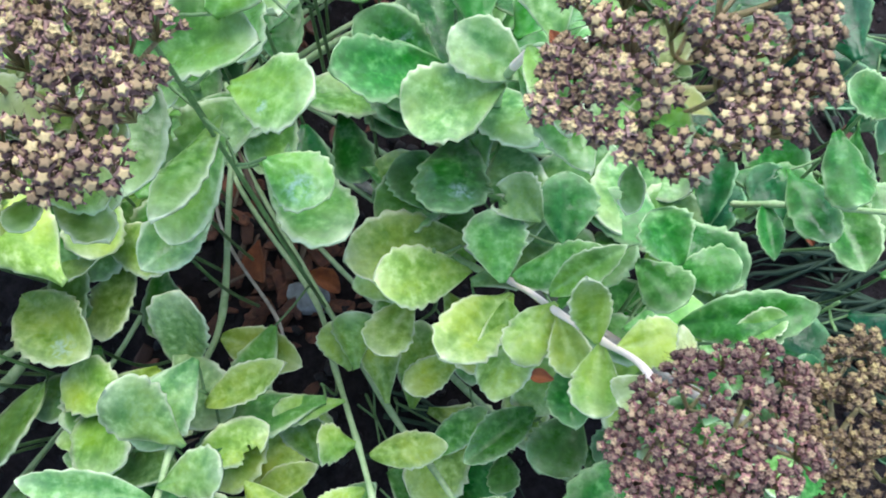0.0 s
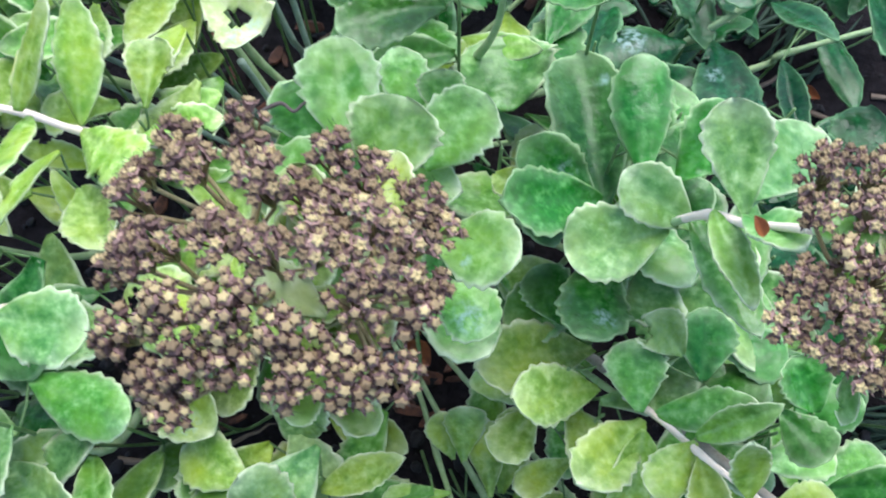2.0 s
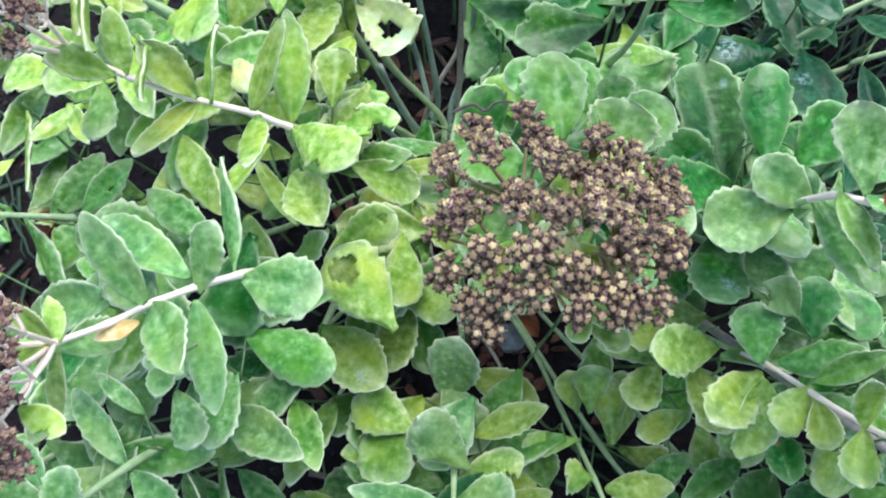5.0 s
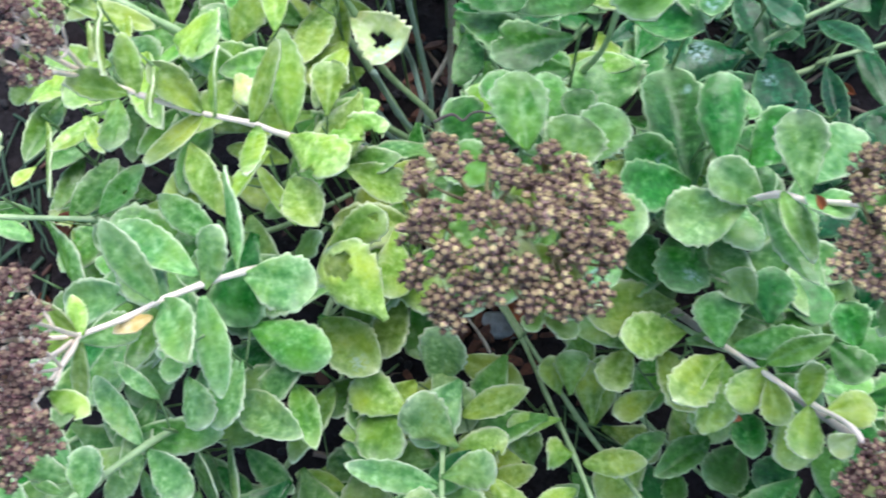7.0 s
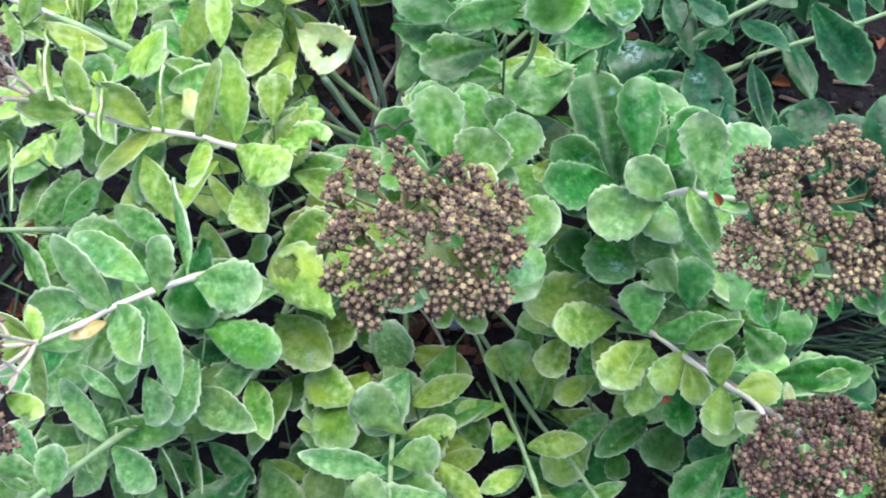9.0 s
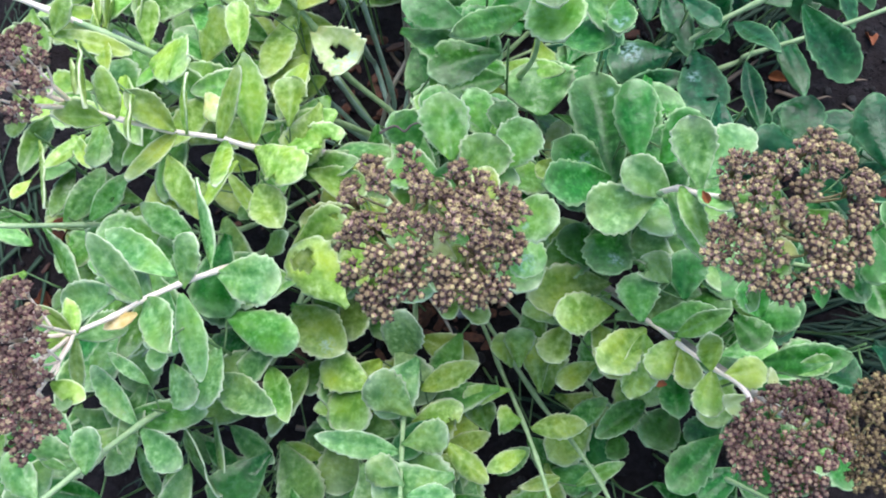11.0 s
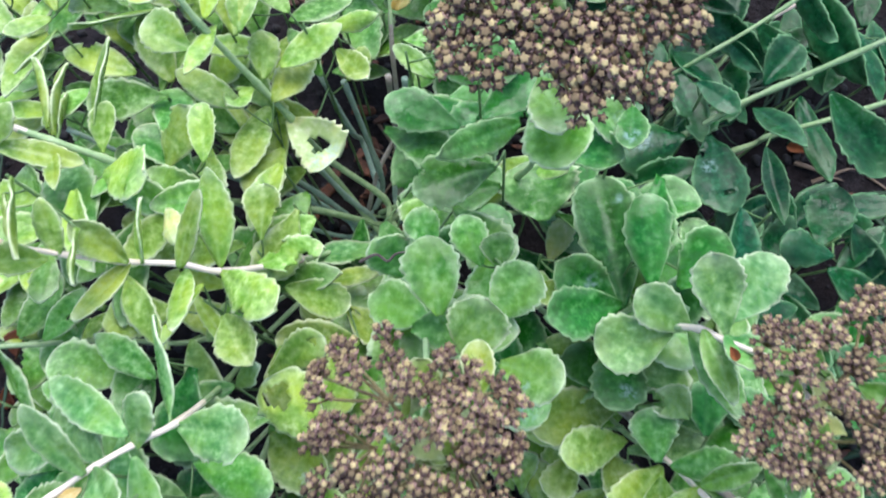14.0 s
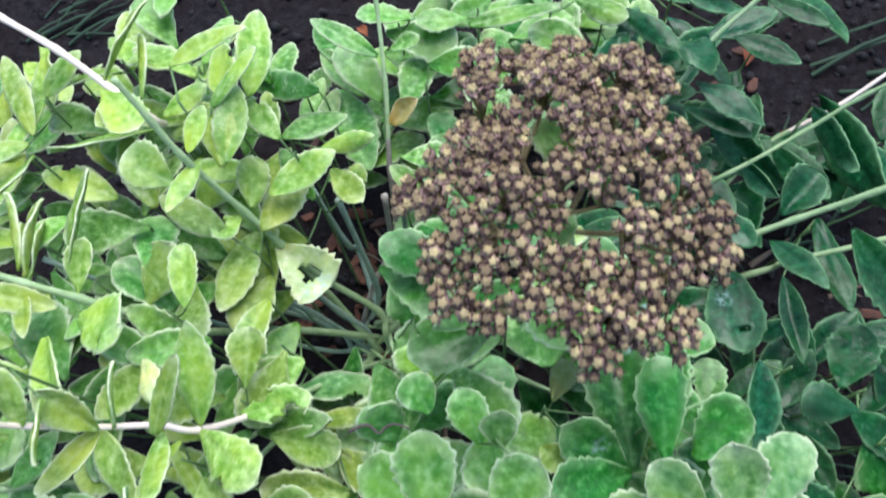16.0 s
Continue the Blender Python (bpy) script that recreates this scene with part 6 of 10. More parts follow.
under_leaf(shoot_a, (-0.061, 0.304, 0.231), 0.059, 0.033, 267, 15, -14, "A")
under_leaf(shoot_a, (-0.023, 0.41, 0.218), 0.062, 0.035, 146, 20, 16, "A")
under_leaf(shoot_a, (-0.056, 0.371, 0.165), 0.046, 0.026, 116, -1, 13, "A")
under_leaf(shoot_a, (-0.005, 0.268, 0.25), 0.062, 0.038, 227, 13, -14, "A")
under_leaf(shoot_a, (-0.041, 0.312, 0.278), 0.040, 0.026, 316, 10, 26, "C")
under_leaf(shoot_a, (-0.073, 0.361, 0.235), 0.056, 0.037, 211, -9, -6, "A")
under_leaf(shoot_a, (-0.044, 0.184, 0.052), 0.052, 0.032, 246, -11, 12, "Y")
under_leaf(shoot_a, (-0.048, 0.397, 0.243), 0.062, 0.038, 198, 2, -1, "A")
under_leaf(shoot_a, (-0.102, 0.311, 0.186), 0.046, 0.030, 231, -7, -17, "Y")
under_leaf(shoot_a, (-0.049, 0.323, 0.304), 0.046, 0.026, 183, 15, -27, "A")
under_leaf(shoot_a, (-0.032, 0.259, 0.367), 0.057, 0.034, 268, 17, 13, "A")
under_leaf(shoot_a, (0.008, 0.316, 0.335), 0.041, 0.027, 169, -1, 19, "A")
under_leaf(shoot_a, (-0.046, 0.287, 0.319), 0.061, 0.037, 183, 5, -13, "A")
under_leaf(shoot_a, (-0.018, 0.349, 0.308), 0.054, 0.034, 216, 15, 5, "A")
under_leaf(shoot_a, (-0.005, 0.252, 0.315), 0.051, 0.028, 154, -6, -5, "A")
under_leaf(shoot_d, (0.198, 0.171, 0.141), 0.060, 0.040, 228, -1, 32, "A")
under_leaf(shoot_d, (0.141, 0.109, 0.114), 0.053, 0.031, 246, 8, -6, "C")
under_leaf(shoot_d, (0.096, 0.175, 0.078), 0.063, 0.040, 142, 2, -23, "Y")
under_leaf(shoot_d, (0.081, 0.051, 0.048), 0.040, 0.025, 263, 4, -2, "C")
under_leaf(shoot_d, (0.199, 0.194, 0.216), 0.046, 0.031, 193, -10, 0, "C")
under_leaf(shoot_d, (0.148, 0.045, 0.111), 0.046, 0.029, 267, 11, 18, "C")
under_leaf(shoot_d, (0.156, 0.095, 0.083), 0.052, 0.030, 188, 15, 22, "C")
under_leaf(shoot_d, (0.041, 0.144, 0.048), 0.058, 0.034, 228, -5, -3, "A")
under_leaf(shoot_d, (0.095, 0.061, 0.034), 0.047, 0.027, 40, -7, 13, "A")
under_leaf(shoot_d, (0.058, 0.115, 0.045), 0.051, 0.032, 267, 16, 13, "A")
under_leaf(shoot_d, (0.222, 0.107, 0.122), 0.060, 0.039, 285, 3, -37, "C")
under_leaf(shoot_d, (0.206, 0.175, 0.168), 0.055, 0.034, 297, 5, 11, "A")
under_leaf(shoot_d, (0.226, 0.093, 0.117), 0.047, 0.030, 264, 19, 15, "C")
under_leaf(shoot_d, (0.187, 0.074, 0.078), 0.042, 0.026, 233, 10, -3, "C")
under_leaf(shoot_d, (0.11, 0.214, 0.144), 0.058, 0.036, 213, -11, 8, "Y")
under_leaf(shoot_d, (0.12, 0.095, 0.044), 0.042, 0.024, 99, 0, 2, "A")
under_leaf(shoot_d, (0.213, 0.06, 0.047), 0.052, 0.031, 277, 3, 7, "C")
under_leaf(shoot_d, (0.216, 0.154, 0.122), 0.061, 0.038, 180, 20, 11, "C")
under_leaf(shoot_d, (0.195, 0.109, 0.088), 0.056, 0.032, 226, -1, -13, "C")
under_leaf(shoot_d, (0.122, 0.088, 0.077), 0.061, 0.041, 190, 15, 15, "C")
under_leaf(shoot_d, (0.097, 0.216, 0.222), 0.053, 0.031, 278, 17, -11, "B")
under_leaf(shoot_d, (0.249, 0.161, 0.162), 0.059, 0.037, 215, 5, -22, "C")
under_leaf(shoot_d, (0.082, 0.221, 0.191), 0.052, 0.034, 209, 5, -8, "Y")
under_leaf(shoot_d, (0.142, 0.2, 0.21), 0.046, 0.027, 254, 8, -13, "A")
under_leaf(shoot_d, (0.178, 0.115, 0.067), 0.053, 0.031, 205, -11, 9, "C")
under_leaf(shoot_d, (0.036, 0.29, 0.196), 0.055, 0.032, 245, -7, 3, "A")
under_leaf(shoot_d, (0.232, 0.163, 0.179), 0.049, 0.028, 204, 16, -21, "A")
under_leaf(shoot_d, (0.212, 0.072, 0.054), 0.059, 0.035, 195, 14, -0, "C")
under_leaf(shoot_d, (0.175, 0.204, 0.185), 0.058, 0.033, 190, -10, -7, "Y")
under_leaf(shoot_d, (0.209, 0.061, 0.049), 0.051, 0.031, 153, -5, -31, "C")
under_leaf(shoot_d, (0.064, 0.185, 0.034), 0.054, 0.033, 256, -6, -15, "Y")
under_leaf(shoot_d, (0.041, 0.307, 0.17), 0.043, 0.028, 210, 20, 30, "C")
under_leaf(shoot_d, (0.121, 0.21, 0.048), 0.054, 0.031, 191, 12, -11, "Y")
under_leaf(shoot_d, (0.055, 0.183, 0.054), 0.057, 0.031, 356, 20, 3, "Y")
under_leaf(shoot_d, (0.061, 0.121, 0.048), 0.040, 0.026, 252, -4, -5, "A")
under_leaf(shoot_d, (0.079, 0.17, 0.048), 0.062, 0.040, 213, 8, 14, "C")
under_leaf(shoot_d, (0.098, 0.243, 0.086), 0.050, 0.031, 169, -2, 22, "A")
under_leaf(shoot_d, (0.041, 0.27, 0.066), 0.054, 0.030, 182, -8, -22, "A")
under_leaf(shoot_d, (0.165, 0.163, 0.046), 0.053, 0.030, 213, 18, 11, "C")
under_leaf(shoot_d, (0.047, 0.261, 0.169), 0.052, 0.033, 274, 4, 1, "C")
under_leaf(shoot_d, (0.178, 0.173, 0.109), 0.045, 0.028, 258, 1, -22, "A")
under_leaf(shoot_d, (0.214, 0.12, 0.08), 0.042, 0.027, 145, 13, -9, "C")
under_leaf(shoot_d, (0.145, 0.095, 0.094), 0.042, 0.024, 277, 15, 17, "C")
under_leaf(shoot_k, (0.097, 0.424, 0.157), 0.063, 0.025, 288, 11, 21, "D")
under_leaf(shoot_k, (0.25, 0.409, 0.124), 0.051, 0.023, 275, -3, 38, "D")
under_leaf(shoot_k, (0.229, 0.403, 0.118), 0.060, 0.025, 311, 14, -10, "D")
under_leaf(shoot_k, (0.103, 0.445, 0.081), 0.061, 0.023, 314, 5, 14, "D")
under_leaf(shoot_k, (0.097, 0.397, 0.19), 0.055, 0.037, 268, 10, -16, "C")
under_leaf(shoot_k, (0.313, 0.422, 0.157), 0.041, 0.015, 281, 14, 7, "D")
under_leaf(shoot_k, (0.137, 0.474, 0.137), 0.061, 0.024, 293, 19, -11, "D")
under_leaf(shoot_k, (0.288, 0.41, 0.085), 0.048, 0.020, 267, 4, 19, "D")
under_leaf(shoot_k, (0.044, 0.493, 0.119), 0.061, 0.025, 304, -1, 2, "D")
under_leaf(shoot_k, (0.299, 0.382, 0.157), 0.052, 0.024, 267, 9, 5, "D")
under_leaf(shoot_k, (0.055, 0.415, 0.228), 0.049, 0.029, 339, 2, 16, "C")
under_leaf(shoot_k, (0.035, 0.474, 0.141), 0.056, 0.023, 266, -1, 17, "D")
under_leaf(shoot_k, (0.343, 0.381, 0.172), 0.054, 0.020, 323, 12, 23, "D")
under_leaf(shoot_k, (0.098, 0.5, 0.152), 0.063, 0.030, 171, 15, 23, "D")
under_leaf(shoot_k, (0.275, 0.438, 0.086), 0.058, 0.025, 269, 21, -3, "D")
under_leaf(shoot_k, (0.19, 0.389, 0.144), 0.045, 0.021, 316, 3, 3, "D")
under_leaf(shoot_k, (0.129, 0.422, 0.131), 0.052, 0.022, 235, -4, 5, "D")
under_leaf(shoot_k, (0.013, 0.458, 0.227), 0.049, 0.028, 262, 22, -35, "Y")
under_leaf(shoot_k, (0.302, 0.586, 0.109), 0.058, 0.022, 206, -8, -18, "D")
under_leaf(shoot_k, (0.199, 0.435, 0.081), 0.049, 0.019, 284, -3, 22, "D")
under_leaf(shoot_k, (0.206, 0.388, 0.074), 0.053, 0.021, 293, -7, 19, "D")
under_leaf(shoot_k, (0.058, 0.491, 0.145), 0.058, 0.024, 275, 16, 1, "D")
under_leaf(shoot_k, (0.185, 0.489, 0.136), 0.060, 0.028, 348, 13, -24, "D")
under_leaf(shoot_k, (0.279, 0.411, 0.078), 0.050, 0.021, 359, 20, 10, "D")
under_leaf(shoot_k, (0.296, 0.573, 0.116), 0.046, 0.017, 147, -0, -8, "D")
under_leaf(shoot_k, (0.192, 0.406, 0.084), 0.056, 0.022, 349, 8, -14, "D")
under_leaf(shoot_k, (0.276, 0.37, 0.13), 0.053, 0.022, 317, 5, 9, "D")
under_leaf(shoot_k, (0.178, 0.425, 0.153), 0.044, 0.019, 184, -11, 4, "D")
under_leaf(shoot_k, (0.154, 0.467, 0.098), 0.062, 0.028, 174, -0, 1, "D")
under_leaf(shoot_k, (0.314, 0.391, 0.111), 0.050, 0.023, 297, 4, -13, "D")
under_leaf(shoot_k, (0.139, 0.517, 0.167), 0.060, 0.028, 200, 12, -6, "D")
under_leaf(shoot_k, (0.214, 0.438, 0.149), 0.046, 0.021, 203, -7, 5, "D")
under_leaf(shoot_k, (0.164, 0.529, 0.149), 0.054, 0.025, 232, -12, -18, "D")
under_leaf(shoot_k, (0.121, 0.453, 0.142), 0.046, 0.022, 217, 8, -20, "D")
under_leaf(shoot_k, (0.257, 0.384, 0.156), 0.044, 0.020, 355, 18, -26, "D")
under_leaf(shoot_m, (-0.37, 0.528, 0.247), 0.041, 0.023, 348, 2, -21, "A")
under_leaf(shoot_m, (-0.301, 0.529, 0.179), 0.060, 0.023, 52, 9, -13, "A")
under_leaf(shoot_m, (-0.206, 0.507, 0.195), 0.046, 0.029, 45, -8, -10, "Y")
under_leaf(shoot_m, (-0.228, 0.56, 0.187), 0.050, 0.022, 19, 13, 30, "A")
under_leaf(shoot_m, (-0.388, 0.508, 0.229), 0.050, 0.029, 182, 12, -0, "A")
under_leaf(shoot_m, (-0.266, 0.549, 0.174), 0.063, 0.039, 65, 11, 9, "A")
under_leaf(shoot_m, (-0.293, 0.464, 0.205), 0.041, 0.019, 85, 14, -12, "A")
under_leaf(shoot_m, (-0.236, 0.544, 0.22), 0.046, 0.021, 68, 10, -14, "A")
under_leaf(shoot_m, (-0.243, 0.494, 0.24), 0.053, 0.024, 70, 1, -9, "A")
under_leaf(shoot_m, (-0.298, 0.583, 0.179), 0.056, 0.032, 68, -4, 0, "Y")
under_leaf(shoot_m, (-0.24, 0.584, 0.247), 0.052, 0.031, 43, 14, 11, "A")
under_leaf(shoot_m, (-0.299, 0.472, 0.18), 0.051, 0.022, 32, 12, 2, "Y")
under_leaf(shoot_m, (-0.355, 0.491, 0.246), 0.052, 0.031, 60, 19, 12, "Y")
under_leaf(shoot_m, (-0.159, 0.52, 0.242), 0.040, 0.015, 22, 3, -2, "Y")
under_leaf(shoot_m, (-0.279, 0.576, 0.229), 0.055, 0.031, 7, 7, 14, "Y")
under_leaf(shoot_m, (-0.248, 0.459, 0.23), 0.059, 0.035, 357, -7, -24, "Y")
under_leaf(shoot_m, (-0.218, 0.524, 0.208), 0.049, 0.030, 27, -3, -7, "A")
under_leaf(shoot_m, (-0.175, 0.574, 0.217), 0.043, 0.025, 37, 12, -3, "C")
under_leaf(shoot_m, (-0.339, 0.467, 0.243), 0.057, 0.022, 13, 13, 6, "Y")
under_leaf(shoot_m, (-0.268, 0.549, 0.196), 0.046, 0.020, 195, 16, -9, "A")
under_leaf(shoot_m, (-0.375, 0.526, 0.168), 0.051, 0.030, 56, -8, 35, "A")
under_leaf(shoot_m, (-0.196, 0.526, 0.185), 0.045, 0.030, 358, 12, -12, "A")
under_leaf(shoot_m, (-0.32, 0.55, 0.215), 0.055, 0.031, 128, 4, -3, "A")
under_leaf(shoot_m, (-0.277, 0.516, 0.246), 0.049, 0.029, 73, 1, 8, "A")
under_leaf(shoot_m, (-0.256, 0.451, 0.189), 0.057, 0.021, 43, 8, 7, "A")
under_leaf(shoot_m, (-0.254, 0.564, 0.256), 0.045, 0.019, 58, 1, 1, "Y")
under_leaf(shoot_m, (-0.201, 0.629, 0.21), 0.042, 0.024, 115, -8, 14, "Y")
under_leaf(shoot_m, (-0.2, 0.56, 0.233), 0.041, 0.023, 53, 3, 21, "A")
under_leaf(shoot_m, (-0.368, 0.582, 0.222), 0.048, 0.029, 233, -0, -20, "Y")
under_leaf(shoot_m, (-0.379, 0.535, 0.201), 0.056, 0.038, 15, 14, -27, "Y")
under_leaf(shoot_m, (-0.24, 0.65, 0.255), 0.054, 0.025, 171, 17, 11, "A")
under_leaf(shoot_m, (-0.376, 0.523, 0.225), 0.057, 0.032, 119, -7, -9, "A")
under_leaf(shoot_m, (-0.221, 0.576, 0.24), 0.044, 0.019, 342, 8, 7, "A")
under_leaf(shoot_m, (-0.282, 0.567, 0.21), 0.054, 0.023, 180, 19, -25, "A")
under_leaf(shoot_m, (-0.209, 0.546, 0.278), 0.058, 0.032, 61, -10, 26, "Y")
under_leaf(shoot_m, (-0.275, 0.493, 0.227), 0.043, 0.020, 40, 4, 11, "Y")
under_leaf(shoot_m, (-0.19, 0.533, 0.254), 0.060, 0.027, 22, 3, -21, "Y")
under_leaf(shoot_m, (-0.237, 0.462, 0.24), 0.059, 0.027, 28, 17, -2, "Y")
under_leaf(shoot_m, (-0.168, 0.527, 0.285), 0.062, 0.025, 1, 13, 21, "Y")
under_leaf(shoot_m, (-0.316, 0.525, 0.273), 0.049, 0.018, 157, 2, 15, "Y")
under_leaf(shoot_m, (-0.327, 0.57, 0.267), 0.050, 0.029, 191, 2, 30, "Y")
under_leaf(shoot_m, (-0.224, 0.528, 0.243), 0.055, 0.025, 86, 9, 14, "Y")
under_leaf(shoot_m, (-0.195, 0.533, 0.253), 0.048, 0.028, 110, -7, -16, "Y")
under_leaf(shoot_m, (-0.265, 0.468, 0.241), 0.056, 0.025, 77, 19, -5, "Y")
under_leaf(shoot_m, (-0.262, 0.546, 0.278), 0.040, 0.024, 104, 10, 41, "Y")
under_leaf(shoot_l, (-0.133, 0.484, 0.213), 0.048, 0.018, 39, 11, -11, "A")
under_leaf(shoot_l, (-0.227, 0.453, 0.182), 0.055, 0.023, 68, -11, -7, "A")
under_leaf(shoot_l, (-0.149, 0.426, 0.167), 0.058, 0.024, 118, -9, -6, "Y")
under_leaf(shoot_l, (-0.192, 0.439, 0.207), 0.059, 0.026, 63, 5, -6, "A")
under_leaf(shoot_l, (-0.14, 0.46, 0.188), 0.046, 0.018, 77, 15, -21, "Y")
under_leaf(shoot_l, (-0.188, 0.485, 0.186), 0.060, 0.024, 341, -2, -11, "Y")
under_leaf(shoot_l, (-0.219, 0.468, 0.213), 0.049, 0.029, 329, 16, 11, "Y")
under_leaf(shoot_l, (-0.168, 0.456, 0.2), 0.053, 0.029, 39, 7, 4, "A")
under_leaf(shoot_l, (-0.178, 0.423, 0.195), 0.049, 0.028, 49, 19, 12, "Y")
under_leaf(shoot_l, (-0.158, 0.427, 0.204), 0.049, 0.033, 160, 19, -2, "Y")
under_leaf(shoot_l, (-0.169, 0.492, 0.239), 0.052, 0.019, 93, 13, -6, "Y")
under_leaf(shoot_l, (-0.147, 0.503, 0.272), 0.041, 0.019, 46, 15, -9, "Y")
under_leaf(shoot_l, (-0.16, 0.449, 0.239), 0.057, 0.027, 338, -9, 9, "Y")
under_leaf(shoot_l, (-0.162, 0.422, 0.194), 0.058, 0.033, 84, -5, 21, "Y")
under_leaf(shoot_l, (-0.161, 0.419, 0.185), 0.059, 0.036, 17, 16, -4, "Y")
under_leaf(shoot_l, (-0.184, 0.446, 0.236), 0.054, 0.023, 70, 20, -1, "Y")
under_leaf(shoot_l, (-0.227, 0.405, 0.26), 0.051, 0.031, 359, -8, 23, "A")
under_leaf(shoot_i, (-0.264, 0.003, 0.211), 0.056, 0.037, 81, 11, -3, "B")
under_leaf(shoot_i, (-0.157, 0.199, 0.225), 0.051, 0.032, 127, 2, 19, "C")
under_leaf(shoot_i, (-0.308, 0.106, 0.205), 0.047, 0.030, 147, 11, 38, "C")
under_leaf(shoot_i, (-0.321, 0.134, 0.171), 0.047, 0.021, 134, 1, -27, "B")
under_leaf(shoot_i, (-0.304, 0.017, 0.196), 0.062, 0.026, 89, 15, -3, "B")
under_leaf(shoot_i, (-0.296, 0.149, 0.229), 0.044, 0.019, 80, -12, -16, "B")
under_leaf(shoot_i, (-0.349, 0.094, 0.197), 0.043, 0.029, 178, 7, -13, "C")
under_leaf(shoot_i, (-0.136, 0.174, 0.166), 0.060, 0.028, 166, 19, 25, "A")
under_leaf(shoot_i, (-0.262, 0.063, 0.219), 0.060, 0.022, 87, 8, 15, "C")
under_leaf(shoot_i, (-0.248, 0.045, 0.209), 0.048, 0.021, 115, 6, -6, "B")
under_leaf(shoot_i, (-0.314, 0.129, 0.176), 0.058, 0.036, 247, -10, 5, "B")
under_leaf(shoot_i, (-0.314, 0.137, 0.167), 0.043, 0.024, 181, -1, -16, "B")
under_leaf(shoot_i, (-0.292, 0.167, 0.227), 0.046, 0.022, 172, 8, -32, "B")
under_leaf(shoot_i, (-0.226, 0.217, 0.286), 0.048, 0.030, 203, -7, 13, "B")
under_leaf(shoot_i, (-0.207, 0.092, 0.203), 0.057, 0.023, 162, 7, -19, "B")
under_leaf(shoot_i, (-0.238, 0.144, 0.231), 0.051, 0.019, 166, -0, 5, "B")
under_leaf(shoot_i, (-0.361, 0.194, 0.119), 0.058, 0.021, 216, -6, 9, "C")
under_leaf(shoot_i, (-0.188, 0.054, 0.164), 0.049, 0.020, 200, -9, 13, "B")
under_leaf(shoot_i, (-0.256, 0.115, 0.206), 0.062, 0.036, 131, 17, 11, "B")
under_leaf(shoot_i, (-0.341, 0.077, 0.182), 0.055, 0.024, 172, -8, -21, "C")
under_leaf(shoot_i, (-0.292, 0.144, 0.184), 0.061, 0.041, 241, -8, 2, "B")
under_leaf(shoot_i, (-0.209, 0.176, 0.223), 0.055, 0.026, 186, -7, 7, "B")
under_leaf(shoot_i, (-0.299, 0.034, 0.166), 0.043, 0.019, 75, -11, -18, "C")
under_leaf(shoot_i, (-0.224, 0.059, 0.144), 0.054, 0.020, 194, 6, 21, "B")
under_leaf(shoot_i, (-0.24, 0.042, 0.171), 0.051, 0.025, 191, 11, -12, "C")
under_leaf(shoot_i, (-0.233, -0.011, 0.221), 0.057, 0.026, 62, 12, 25, "B")
under_leaf(shoot_i, (-0.317, 0.045, 0.228), 0.045, 0.021, 253, 11, 8, "B")
under_leaf(shoot_i, (-0.337, 0.119, 0.181), 0.052, 0.030, 145, 3, -10, "C")
under_leaf(shoot_i, (-0.18, 0.167, 0.248), 0.054, 0.020, 77, 16, 10, "B")
under_leaf(shoot_i, (-0.139, 0.185, 0.241), 0.063, 0.023, 139, -2, 12, "B")
under_leaf(shoot_i, (-0.156, 0.17, 0.234), 0.041, 0.018, 111, 8, -7, "B")
under_leaf(shoot_i, (-0.201, 0.181, 0.329), 0.057, 0.036, 55, -8, -25, "B")
under_leaf(shoot_i, (-0.246, 0.142, 0.203), 0.042, 0.017, 139, -11, -11, "B")
under_leaf(shoot_i, (-0.245, 0.078, 0.129), 0.041, 0.015, 159, 14, -14, "B")
under_leaf(shoot_i, (-0.272, 0.107, 0.252), 0.052, 0.020, 81, 21, -16, "B")
under_leaf(shoot_i, (-0.18, 0.141, 0.148), 0.048, 0.023, 89, 10, -17, "B")
under_leaf(shoot_i, (-0.107, 0.152, 0.069), 0.053, 0.030, 126, 8, -7, "A")
under_leaf(shoot_i, (-0.226, 0.095, 0.181), 0.058, 0.023, 198, 9, 10, "B")
under_leaf(shoot_i, (-0.118, 0.19, 0.143), 0.043, 0.027, 143, 20, 11, "A")
under_leaf(shoot_i, (-0.281, 0.093, 0.258), 0.049, 0.028, 148, 9, -20, "B")
under_leaf(shoot_i, (-0.206, 0.199, 0.304), 0.045, 0.030, 184, -6, 3, "B")
under_leaf(shoot_g, (-0.176, 0.298, 0.287), 0.044, 0.016, 149, 8, 28, "Y")
under_leaf(shoot_g, (-0.157, 0.108, 0.165), 0.058, 0.037, 141, 9, -18, "C")
under_leaf(shoot_g, (-0.128, 0.223, 0.253), 0.056, 0.034, 100, 7, 1, "B")
under_leaf(shoot_g, (-0.172, 0.307, 0.252), 0.042, 0.016, 84, 17, -8, "Y")
under_leaf(shoot_g, (-0.197, 0.273, 0.234), 0.061, 0.025, 203, -4, 2, "B")
under_leaf(shoot_g, (-0.177, 0.169, 0.264), 0.044, 0.030, 171, 8, 17, "B")
under_leaf(shoot_g, (-0.225, 0.176, 0.235), 0.047, 0.030, 147, -6, -21, "B")
under_leaf(shoot_g, (-0.126, 0.251, 0.185), 0.054, 0.023, 183, -9, -5, "A")
under_leaf(shoot_g, (-0.275, 0.202, 0.201), 0.054, 0.032, 149, -0, 4, "C")
under_leaf(shoot_g, (-0.18, 0.248, 0.272), 0.060, 0.039, 170, -9, -6, "C")
under_leaf(shoot_g, (-0.153, 0.088, 0.133), 0.048, 0.018, 209, -2, 0, "C")
